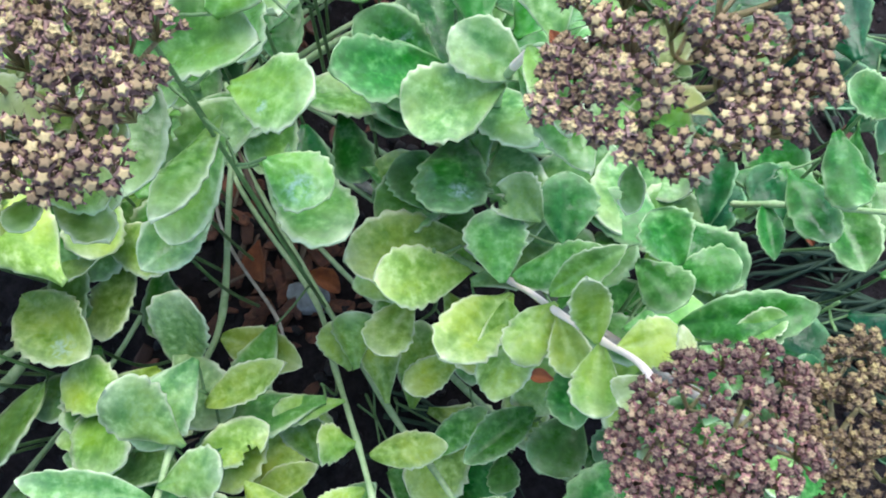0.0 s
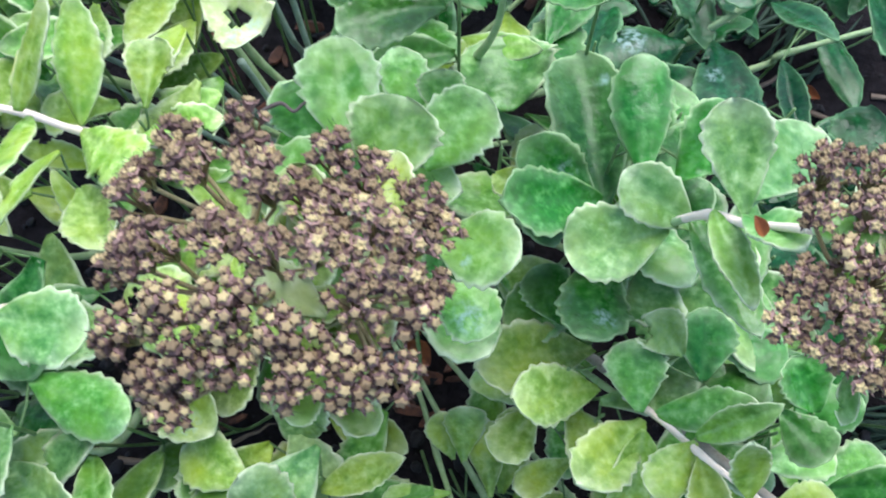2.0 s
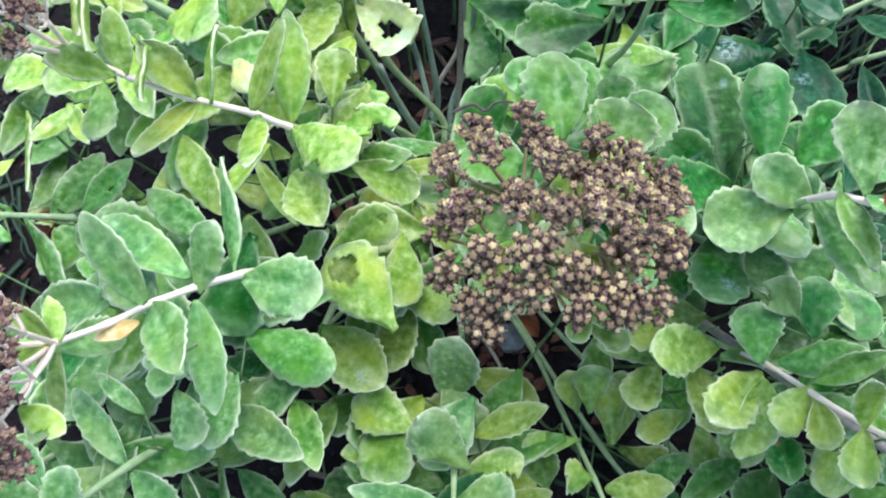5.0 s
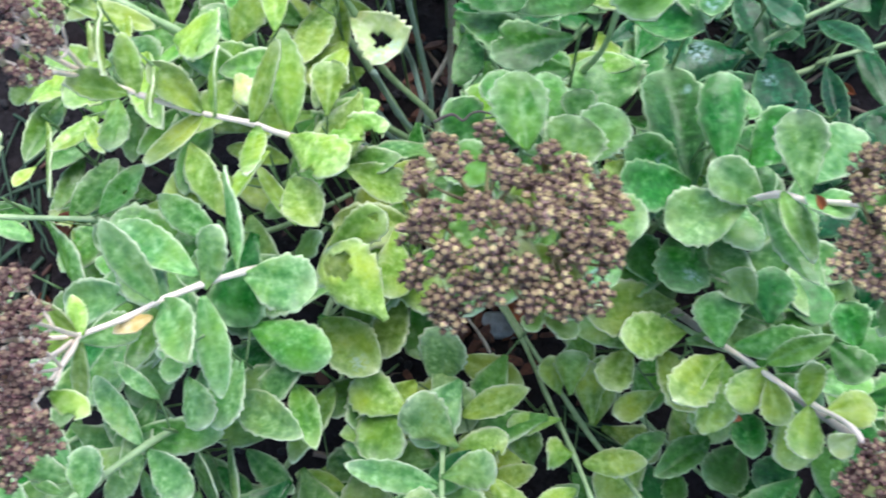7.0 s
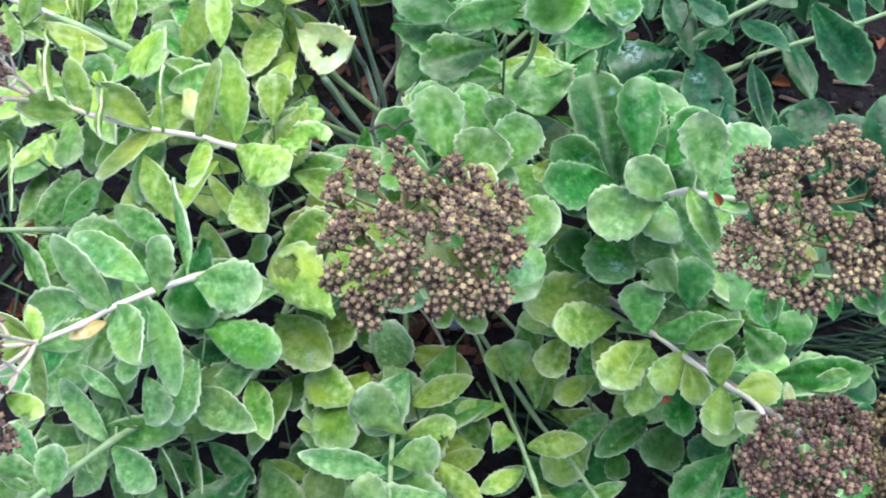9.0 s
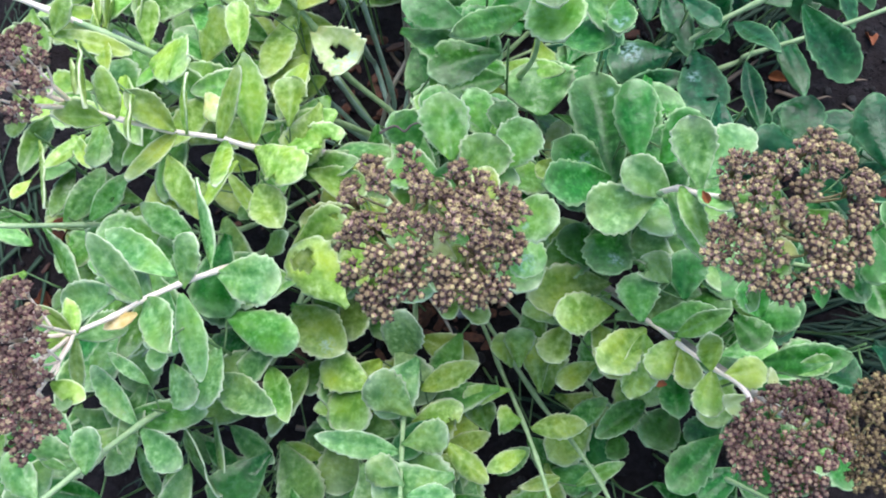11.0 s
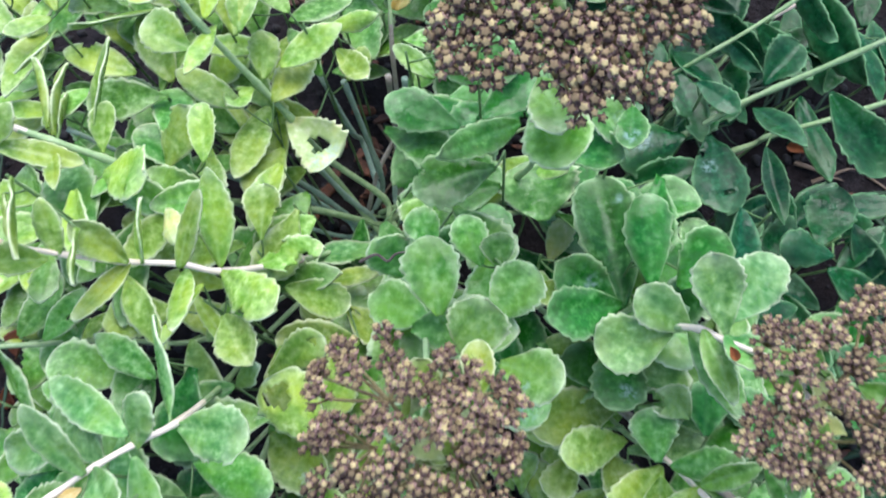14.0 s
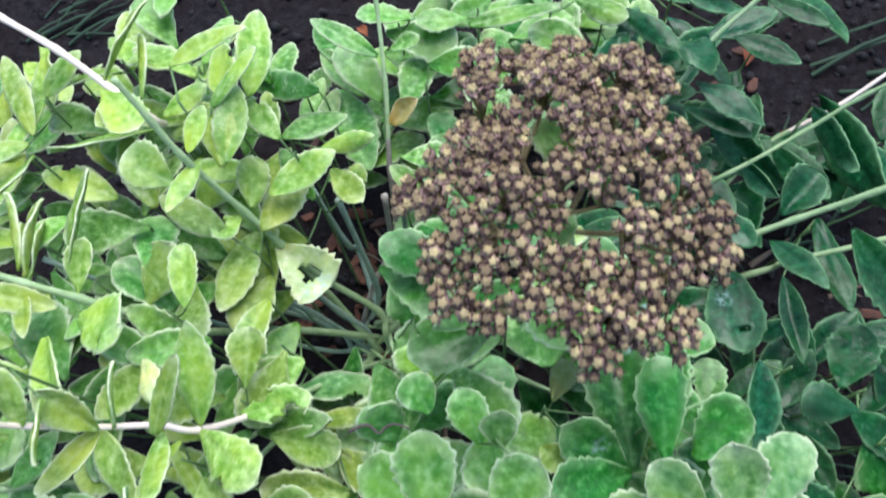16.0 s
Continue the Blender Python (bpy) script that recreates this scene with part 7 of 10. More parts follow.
under_leaf(shoot_g, (-0.246, 0.122, 0.232), 0.055, 0.026, 268, -7, 28, "A")
under_leaf(shoot_g, (-0.175, 0.081, 0.104), 0.060, 0.038, 201, 16, 4, "B")
under_leaf(shoot_g, (-0.249, 0.18, 0.283), 0.041, 0.023, 130, -10, 3, "C")
under_leaf(shoot_g, (-0.214, 0.113, 0.149), 0.044, 0.018, 237, -2, -30, "C")
under_leaf(shoot_g, (-0.21, 0.243, 0.26), 0.041, 0.017, 164, 5, -18, "C")
under_leaf(shoot_g, (-0.238, 0.195, 0.3), 0.050, 0.028, 100, -12, -16, "B")
under_leaf(shoot_g, (-0.156, 0.119, 0.139), 0.062, 0.040, 213, -12, -15, "A")
under_leaf(shoot_g, (-0.229, 0.21, 0.254), 0.058, 0.021, 158, 13, -11, "A")
under_leaf(shoot_g, (-0.143, 0.278, 0.211), 0.061, 0.036, 205, 4, -1, "A")
under_leaf(shoot_g, (-0.172, 0.082, 0.143), 0.045, 0.018, 142, 19, 6, "C")
under_leaf(shoot_g, (-0.137, 0.273, 0.227), 0.045, 0.029, 192, 1, -3, "Y")
under_leaf(shoot_g, (-0.226, 0.193, 0.238), 0.059, 0.023, 131, -6, 4, "B")
under_leaf(shoot_g, (-0.164, 0.076, 0.127), 0.051, 0.028, 60, -11, 16, "B")
under_leaf(shoot_g, (-0.149, 0.128, 0.07), 0.049, 0.027, 158, 14, 15, "Y")
under_leaf(shoot_g, (-0.214, 0.295, 0.236), 0.054, 0.024, 259, -7, -5, "Y")
under_leaf(shoot_g, (-0.155, 0.222, 0.164), 0.045, 0.027, 242, -5, 1, "B")
under_leaf(shoot_g, (-0.163, 0.243, 0.235), 0.043, 0.019, 112, 14, -8, "B")
under_leaf(shoot_g, (-0.158, 0.198, 0.236), 0.052, 0.023, 81, 9, -19, "B")
under_leaf(shoot_g, (-0.23, 0.121, 0.139), 0.041, 0.025, 228, -10, -1, "B")
under_leaf(shoot_g, (-0.266, 0.184, 0.225), 0.052, 0.033, 156, 19, -10, "B")
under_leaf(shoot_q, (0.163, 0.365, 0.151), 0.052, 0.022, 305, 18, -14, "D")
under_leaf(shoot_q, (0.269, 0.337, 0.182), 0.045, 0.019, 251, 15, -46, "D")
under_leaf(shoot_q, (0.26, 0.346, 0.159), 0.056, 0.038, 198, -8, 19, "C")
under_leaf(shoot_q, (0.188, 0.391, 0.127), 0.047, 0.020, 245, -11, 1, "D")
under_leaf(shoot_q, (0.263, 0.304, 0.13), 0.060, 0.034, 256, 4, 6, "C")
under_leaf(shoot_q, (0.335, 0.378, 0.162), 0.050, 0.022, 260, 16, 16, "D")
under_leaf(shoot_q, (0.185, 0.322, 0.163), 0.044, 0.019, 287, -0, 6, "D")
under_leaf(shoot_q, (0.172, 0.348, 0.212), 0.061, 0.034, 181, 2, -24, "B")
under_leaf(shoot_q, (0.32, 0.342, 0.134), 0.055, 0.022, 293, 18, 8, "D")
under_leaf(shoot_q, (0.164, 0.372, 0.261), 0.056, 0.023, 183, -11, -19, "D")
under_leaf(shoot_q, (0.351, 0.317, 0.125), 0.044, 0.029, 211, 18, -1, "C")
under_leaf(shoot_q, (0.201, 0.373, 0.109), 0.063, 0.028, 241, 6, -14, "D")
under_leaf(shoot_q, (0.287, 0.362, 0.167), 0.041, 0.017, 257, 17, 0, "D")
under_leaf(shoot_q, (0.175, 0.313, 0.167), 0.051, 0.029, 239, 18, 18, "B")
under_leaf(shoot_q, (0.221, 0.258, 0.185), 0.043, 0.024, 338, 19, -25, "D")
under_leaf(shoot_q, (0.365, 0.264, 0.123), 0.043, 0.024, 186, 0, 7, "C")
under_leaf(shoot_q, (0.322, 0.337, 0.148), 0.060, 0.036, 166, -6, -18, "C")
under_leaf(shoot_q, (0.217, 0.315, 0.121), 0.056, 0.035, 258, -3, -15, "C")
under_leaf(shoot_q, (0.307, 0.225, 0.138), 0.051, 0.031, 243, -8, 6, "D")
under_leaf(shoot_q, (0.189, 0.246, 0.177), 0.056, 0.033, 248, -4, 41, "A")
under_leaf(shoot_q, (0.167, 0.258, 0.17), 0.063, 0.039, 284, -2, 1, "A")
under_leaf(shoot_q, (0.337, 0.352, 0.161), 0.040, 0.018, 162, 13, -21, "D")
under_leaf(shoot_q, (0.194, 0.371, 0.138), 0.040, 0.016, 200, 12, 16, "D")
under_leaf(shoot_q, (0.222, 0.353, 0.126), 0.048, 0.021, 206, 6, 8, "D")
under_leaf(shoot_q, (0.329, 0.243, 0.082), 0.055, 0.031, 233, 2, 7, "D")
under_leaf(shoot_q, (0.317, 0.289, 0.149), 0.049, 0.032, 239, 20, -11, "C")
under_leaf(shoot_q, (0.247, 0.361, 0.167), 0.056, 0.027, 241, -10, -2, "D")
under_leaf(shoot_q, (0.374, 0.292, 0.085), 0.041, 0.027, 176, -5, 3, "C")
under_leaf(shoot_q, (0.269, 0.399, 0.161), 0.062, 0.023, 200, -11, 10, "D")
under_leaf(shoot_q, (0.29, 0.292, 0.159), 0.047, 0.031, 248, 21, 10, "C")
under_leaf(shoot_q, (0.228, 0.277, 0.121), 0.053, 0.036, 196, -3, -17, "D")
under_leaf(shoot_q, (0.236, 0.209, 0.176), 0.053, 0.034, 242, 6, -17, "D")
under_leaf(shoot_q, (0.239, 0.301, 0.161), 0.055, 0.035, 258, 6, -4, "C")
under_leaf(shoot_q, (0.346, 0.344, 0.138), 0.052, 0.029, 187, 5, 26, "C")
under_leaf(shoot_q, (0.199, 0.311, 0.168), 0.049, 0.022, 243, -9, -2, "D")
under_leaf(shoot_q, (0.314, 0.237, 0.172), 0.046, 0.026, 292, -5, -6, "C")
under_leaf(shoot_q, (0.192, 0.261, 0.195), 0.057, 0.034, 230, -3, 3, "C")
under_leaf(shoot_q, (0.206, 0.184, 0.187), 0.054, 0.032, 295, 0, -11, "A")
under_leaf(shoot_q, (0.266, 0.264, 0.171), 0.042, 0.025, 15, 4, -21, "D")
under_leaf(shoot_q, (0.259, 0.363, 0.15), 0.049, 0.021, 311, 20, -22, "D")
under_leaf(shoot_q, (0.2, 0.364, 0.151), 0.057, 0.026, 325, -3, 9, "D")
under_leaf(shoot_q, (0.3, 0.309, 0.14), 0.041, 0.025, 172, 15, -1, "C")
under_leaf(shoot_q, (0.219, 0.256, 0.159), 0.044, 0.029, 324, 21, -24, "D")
under_leaf(shoot_f, (-0.139, 0.398, 0.188), 0.062, 0.028, 147, 8, -5, "A")
under_leaf(shoot_f, (-0.379, 0.238, 0.169), 0.055, 0.036, 133, -8, 1, "A")
under_leaf(shoot_f, (-0.338, 0.23, 0.119), 0.062, 0.027, 38, 4, 2, "A")
under_leaf(shoot_f, (-0.261, 0.234, 0.24), 0.044, 0.019, 144, -0, -24, "B")
under_leaf(shoot_f, (-0.308, 0.208, 0.2), 0.048, 0.020, 142, 5, -22, "A")
under_leaf(shoot_f, (-0.234, 0.263, 0.252), 0.060, 0.026, 132, 1, -6, "A")
under_leaf(shoot_f, (-0.234, 0.351, 0.257), 0.051, 0.022, 162, -5, -24, "A")
under_leaf(shoot_f, (-0.232, 0.334, 0.261), 0.060, 0.027, 180, 5, 19, "A")
under_leaf(shoot_f, (-0.32, 0.2, 0.152), 0.054, 0.033, 340, -3, 11, "C")
under_leaf(shoot_f, (-0.15, 0.317, 0.215), 0.054, 0.023, 277, 22, 2, "A")
under_leaf(shoot_f, (-0.163, 0.346, 0.234), 0.046, 0.018, 164, -3, 17, "A")
under_leaf(shoot_f, (-0.324, 0.26, 0.164), 0.040, 0.024, 22, 1, -11, "A")
under_leaf(shoot_f, (-0.235, 0.307, 0.269), 0.058, 0.024, 213, 6, 28, "Y")
under_leaf(shoot_f, (-0.132, 0.365, 0.245), 0.053, 0.034, 166, 1, -31, "Y")
under_leaf(shoot_f, (-0.331, 0.27, 0.17), 0.044, 0.017, 212, -12, 16, "C")
under_leaf(shoot_f, (-0.131, 0.367, 0.152), 0.058, 0.035, 215, -5, 2, "B")
under_leaf(shoot_f, (-0.144, 0.273, 0.165), 0.043, 0.018, 273, -1, 12, "A")
under_leaf(shoot_f, (-0.236, 0.233, 0.23), 0.041, 0.019, 143, 14, -19, "C")
under_leaf(shoot_f, (-0.278, 0.211, 0.2), 0.047, 0.030, 115, -3, 18, "A")
under_leaf(shoot_f, (-0.356, 0.175, 0.104), 0.061, 0.028, 45, 6, 35, "A")
under_leaf(shoot_f, (-0.335, 0.233, 0.108), 0.046, 0.029, 100, 17, -1, "A")
under_leaf(shoot_f, (-0.197, 0.324, 0.261), 0.041, 0.027, 71, 3, 0, "Y")
under_leaf(shoot_f, (-0.202, 0.362, 0.266), 0.051, 0.024, 205, 20, 10, "A")
under_leaf(shoot_f, (-0.369, 0.215, 0.131), 0.056, 0.031, 239, 21, -16, "A")
under_leaf(shoot_f, (-0.094, 0.338, 0.167), 0.049, 0.031, 167, 16, 2, "A")
under_leaf(shoot_f, (-0.286, 0.29, 0.203), 0.048, 0.029, 142, 3, 7, "A")
under_leaf(shoot_f, (-0.252, 0.347, 0.241), 0.049, 0.020, 142, 19, -39, "A")
under_leaf(shoot_f, (-0.15, 0.314, 0.236), 0.056, 0.022, 142, -1, -18, "A")
under_leaf(shoot_f, (-0.136, 0.353, 0.217), 0.053, 0.034, 102, 6, -7, "A")
under_leaf(shoot_f, (-0.269, 0.229, 0.214), 0.043, 0.020, 72, -1, -0, "A")
under_leaf(shoot_f, (-0.12, 0.361, 0.241), 0.049, 0.033, 128, 1, -14, "Y")
under_leaf(shoot_f, (-0.196, 0.343, 0.295), 0.052, 0.023, 134, -7, -13, "Y")
under_leaf(shoot_f, (-0.266, 0.33, 0.175), 0.058, 0.022, 167, 9, -5, "Y")
under_leaf(shoot_f, (-0.086, 0.282, 0.212), 0.059, 0.034, 88, 10, -19, "Y")
under_leaf(shoot_f, (-0.202, 0.288, 0.254), 0.052, 0.033, 103, 5, 4, "Y")
under_leaf(shoot_f, (-0.277, 0.305, 0.169), 0.062, 0.035, 115, -6, 29, "Y")
under_leaf(shoot_f, (-0.31, 0.285, 0.172), 0.059, 0.033, 145, 21, 7, "A")
under_leaf(shoot_f, (-0.112, 0.321, 0.176), 0.049, 0.027, 295, 11, 6, "B")
under_leaf(shoot_f, (-0.262, 0.352, 0.304), 0.060, 0.028, 204, 12, 30, "Y")
under_leaf(shoot_f, (-0.153, 0.326, 0.286), 0.041, 0.026, 97, -6, -2, "Y")
under_leaf(shoot_f, (-0.141, 0.351, 0.169), 0.061, 0.034, 285, 2, -39, "B")
under_leaf(shoot_f, (-0.263, 0.259, 0.177), 0.050, 0.023, 77, 2, -14, "A")
under_leaf(shoot_f, (-0.229, 0.261, 0.254), 0.060, 0.023, 188, 13, -10, "A")
under_leaf(shoot_f, (-0.324, 0.281, 0.159), 0.051, 0.023, 85, 8, 21, "Y")
under_leaf(shoot_f, (-0.148, 0.399, 0.242), 0.055, 0.022, 165, 18, 4, "Y")
under_leaf(shoot_f, (-0.223, 0.24, 0.253), 0.058, 0.036, 80, 21, -0, "A")
under_leaf(shoot_f, (-0.098, 0.325, 0.175), 0.044, 0.028, 117, 8, -10, "Y")
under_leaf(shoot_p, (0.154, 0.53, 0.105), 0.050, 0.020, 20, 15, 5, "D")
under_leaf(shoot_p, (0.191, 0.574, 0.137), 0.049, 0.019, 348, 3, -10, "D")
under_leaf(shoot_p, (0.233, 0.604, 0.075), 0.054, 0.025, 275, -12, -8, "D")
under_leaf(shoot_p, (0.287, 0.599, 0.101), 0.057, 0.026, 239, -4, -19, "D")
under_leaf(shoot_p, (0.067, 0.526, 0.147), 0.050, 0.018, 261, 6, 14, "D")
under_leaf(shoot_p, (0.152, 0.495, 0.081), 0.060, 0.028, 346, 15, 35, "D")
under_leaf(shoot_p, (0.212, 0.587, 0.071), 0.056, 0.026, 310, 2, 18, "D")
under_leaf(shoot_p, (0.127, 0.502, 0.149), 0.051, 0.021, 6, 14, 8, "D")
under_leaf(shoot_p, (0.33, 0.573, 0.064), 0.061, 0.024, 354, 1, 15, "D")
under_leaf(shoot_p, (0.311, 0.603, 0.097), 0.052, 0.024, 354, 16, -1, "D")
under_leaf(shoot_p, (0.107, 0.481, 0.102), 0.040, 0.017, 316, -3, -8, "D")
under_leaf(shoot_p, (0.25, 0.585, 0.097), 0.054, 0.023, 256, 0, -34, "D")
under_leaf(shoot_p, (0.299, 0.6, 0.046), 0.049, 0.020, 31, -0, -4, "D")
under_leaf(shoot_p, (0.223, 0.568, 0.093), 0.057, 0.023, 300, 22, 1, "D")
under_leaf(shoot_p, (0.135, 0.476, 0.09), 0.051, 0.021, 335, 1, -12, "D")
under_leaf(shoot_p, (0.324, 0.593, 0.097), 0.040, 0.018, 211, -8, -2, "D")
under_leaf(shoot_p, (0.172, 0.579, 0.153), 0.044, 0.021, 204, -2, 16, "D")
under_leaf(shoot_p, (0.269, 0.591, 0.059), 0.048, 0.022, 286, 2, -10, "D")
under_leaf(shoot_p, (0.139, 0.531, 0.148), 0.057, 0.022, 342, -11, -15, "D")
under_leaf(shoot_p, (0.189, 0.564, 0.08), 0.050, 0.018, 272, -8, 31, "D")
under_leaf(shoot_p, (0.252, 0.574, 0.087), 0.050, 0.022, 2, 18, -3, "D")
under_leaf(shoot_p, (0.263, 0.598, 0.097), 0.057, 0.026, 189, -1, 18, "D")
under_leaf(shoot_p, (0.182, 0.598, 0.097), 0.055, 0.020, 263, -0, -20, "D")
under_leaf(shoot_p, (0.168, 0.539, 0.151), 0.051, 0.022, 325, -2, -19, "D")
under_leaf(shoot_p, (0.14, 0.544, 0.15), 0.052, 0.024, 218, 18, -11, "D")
under_leaf(shoot_b, (0.137, 0.199, 0.234), 0.051, 0.031, 318, 11, -23, "C")
under_leaf(shoot_b, (0.108, 0.29, 0.245), 0.040, 0.025, 140, -11, 11, "B")
under_leaf(shoot_b, (0.167, 0.244, 0.152), 0.053, 0.031, 226, -9, 3, "C")
under_leaf(shoot_b, (0.144, 0.271, 0.213), 0.053, 0.033, 325, -4, 0, "B")
under_leaf(shoot_b, (0.192, 0.225, 0.177), 0.043, 0.025, 222, -9, -13, "A")
under_leaf(shoot_b, (0.17, 0.291, 0.23), 0.057, 0.036, 174, 20, -27, "B")
under_leaf(shoot_b, (0.115, 0.287, 0.237), 0.056, 0.033, 189, 16, 6, "B")
under_leaf(shoot_b, (0.131, 0.29, 0.201), 0.047, 0.029, 203, 15, -6, "B")
under_leaf(shoot_b, (0.143, 0.255, 0.24), 0.045, 0.028, 252, 3, 2, "C")
under_leaf(shoot_b, (0.168, 0.19, 0.236), 0.040, 0.024, 286, 6, -14, "A")
under_leaf(shoot_b, (0.091, 0.272, 0.235), 0.048, 0.031, 247, 6, -19, "B")
under_leaf(shoot_b, (0.101, 0.244, 0.227), 0.061, 0.041, 251, 5, 29, "B")
under_leaf(shoot_b, (0.134, 0.192, 0.132), 0.055, 0.033, 307, -10, 6, "A")
under_leaf(shoot_b, (0.117, 0.264, 0.232), 0.055, 0.033, 283, 10, 24, "B")
# side stems that bear them
side_stem(shoot_f, [(-0.222, 0.335, -0.003), (-0.237, 0.322, 0.209), (-0.241, 0.318, 0.418)], [(-0.238, 0.317, 0.418), (-0.235, 0.307, 0.269), (-0.249, 0.313, 0.404), (-0.232, 0.334, 0.261), (-0.22, 0.304, 0.376), (-0.266, 0.33, 0.175)])
side_stem(shoot_f, [(-0.244, 0.343, -0.003), (-0.262, 0.331, 0.152), (-0.267, 0.328, 0.304)], [(-0.262, 0.352, 0.304), (-0.252, 0.347, 0.241), (-0.234, 0.351, 0.257), (-0.277, 0.305, 0.169), (-0.296, 0.309, 0.294)])
side_stem(shoot_f, [(-0.166, 0.349, -0.003), (-0.173, 0.338, 0.148), (-0.175, 0.335, 0.295)], [(-0.196, 0.343, 0.295), (-0.197, 0.324, 0.261), (-0.202, 0.362, 0.266), (-0.163, 0.346, 0.234), (-0.153, 0.326, 0.286), (-0.15, 0.317, 0.215)])
side_stem(shoot_f, [(-0.149, 0.306, -0.003), (-0.154, 0.29, 0.147), (-0.156, 0.285, 0.294)], [(-0.158, 0.277, 0.294), (-0.144, 0.273, 0.165), (-0.159, 0.261, 0.257), (-0.15, 0.314, 0.236), (-0.202, 0.288, 0.254)])
side_stem(shoot_f, [(-0.219, 0.281, -0.003), (-0.231, 0.264, 0.126), (-0.235, 0.259, 0.254)], [(-0.229, 0.261, 0.254), (-0.234, 0.263, 0.252), (-0.223, 0.24, 0.253), (-0.236, 0.233, 0.23), (-0.263, 0.259, 0.177)])
side_stem(shoot_f, [(-0.131, 0.378, -0.003), (-0.134, 0.371, 0.123), (-0.135, 0.369, 0.245)], [(-0.132, 0.365, 0.245), (-0.131, 0.367, 0.152), (-0.136, 0.353, 0.217), (-0.12, 0.361, 0.241), (-0.141, 0.351, 0.169), (-0.139, 0.398, 0.188)])
side_stem(shoot_f, [(-0.143, 0.404, -0.003), (-0.147, 0.4, 0.121), (-0.148, 0.399, 0.242)], [(-0.148, 0.399, 0.242)])
side_stem(shoot_f, [(-0.255, 0.25, -0.003), (-0.274, 0.227, 0.12), (-0.279, 0.22, 0.24)], [(-0.261, 0.234, 0.24), (-0.269, 0.229, 0.214), (-0.278, 0.211, 0.2), (-0.308, 0.208, 0.2)])
side_stem(shoot_f, [(-0.1, 0.327, -0.003), (-0.099, 0.313, 0.106), (-0.099, 0.309, 0.212)], [(-0.086, 0.282, 0.212), (-0.098, 0.325, 0.175), (-0.112, 0.321, 0.176)])
side_stem(shoot_f, [(-0.286, 0.299, -0.003), (-0.309, 0.282, 0.102), (-0.315, 0.277, 0.203)], [(-0.286, 0.29, 0.203), (-0.31, 0.285, 0.172), (-0.324, 0.281, 0.159), (-0.324, 0.26, 0.164), (-0.331, 0.27, 0.17)])
side_stem(shoot_f, [(-0.321, 0.258, -0.003), (-0.348, 0.235, 0.084), (-0.355, 0.229, 0.169)], [(-0.379, 0.238, 0.169), (-0.369, 0.215, 0.131), (-0.338, 0.23, 0.119), (-0.335, 0.233, 0.108)])
side_stem(shoot_f, [(-0.096, 0.351, -0.003), (-0.094, 0.341, 0.083), (-0.094, 0.338, 0.167)], [(-0.094, 0.338, 0.167)])
side_stem(shoot_f, [(-0.306, 0.222, -0.003), (-0.331, 0.195, 0.076), (-0.338, 0.187, 0.152)], [(-0.32, 0.2, 0.152), (-0.356, 0.175, 0.104)])
side_stem(shoot_h, [(-0.249, 0.342, -0.003), (-0.267, 0.33, 0.162), (-0.272, 0.327, 0.324)], [(-0.262, 0.308, 0.324), (-0.288, 0.31, 0.294), (-0.259, 0.333, 0.274), (-0.275, 0.333, 0.285), (-0.301, 0.311, 0.147), (-0.226, 0.343, 0.216), (-0.291, 0.35, 0.287)])
side_stem(shoot_h, [(-0.18, 0.381, -0.003), (-0.189, 0.375, 0.151), (-0.192, 0.373, 0.301)], [(-0.181, 0.375, 0.301), (-0.179, 0.361, 0.265), (-0.164, 0.357, 0.296), (-0.209, 0.388, 0.246), (-0.217, 0.38, 0.24), (-0.199, 0.408, 0.245), (-0.193, 0.339, 0.283)])
side_stem(shoot_h, [(-0.229, 0.401, -0.003), (-0.245, 0.396, 0.138), (-0.249, 0.395, 0.276)], [(-0.236, 0.389, 0.276), (-0.245, 0.409, 0.233), (-0.252, 0.366, 0.27), (-0.265, 0.372, 0.225), (-0.278, 0.394, 0.262), (-0.27, 0.424, 0.214)])
side_stem(shoot_h, [(-0.306, 0.335, -0.003), (-0.331, 0.322, 0.135), (-0.338, 0.319, 0.27)], [(-0.333, 0.313, 0.27), (-0.324, 0.317, 0.154), (-0.35, 0.327, 0.179), (-0.346, 0.29, 0.249), (-0.338, 0.35, 0.189), (-0.35, 0.28, 0.178), (-0.328, 0.354, 0.195)])
side_stem(shoot_h, [(-0.303, 0.464, -0.003), (-0.328, 0.467, 0.132), (-0.335, 0.468, 0.264)], [(-0.326, 0.487, 0.264), (-0.325, 0.488, 0.231), (-0.344, 0.473, 0.21), (-0.338, 0.455, 0.237), (-0.31, 0.443, 0.246), (-0.369, 0.463, 0.185)])
side_stem(shoot_h, [(-0.214, 0.441, -0.003), (-0.228, 0.442, 0.131), (-0.232, 0.442, 0.262)], [(-0.229, 0.44, 0.262), (-0.255, 0.438, 0.191), (-0.253, 0.468, 0.207), (-0.189, 0.422, 0.199)])
side_stem(shoot_h, [(-0.271, 0.425, -0.003), (-0.292, 0.424, 0.128), (-0.298, 0.424, 0.257)], [(-0.288, 0.446, 0.257), (-0.285, 0.421, 0.187), (-0.312, 0.428, 0.255), (-0.297, 0.41, 0.247)])
side_stem(shoot_h, [(-0.282, 0.381, -0.003), (-0.303, 0.374, 0.118), (-0.309, 0.373, 0.235)], [(-0.298, 0.367, 0.186), (-0.306, 0.392, 0.194), (-0.296, 0.351, 0.234), (-0.334, 0.356, 0.235)])
side_stem(shoot_h, [(-0.345, 0.442, -0.003), (-0.376, 0.444, 0.117), (-0.384, 0.444, 0.234)], [(-0.384, 0.444, 0.234)])
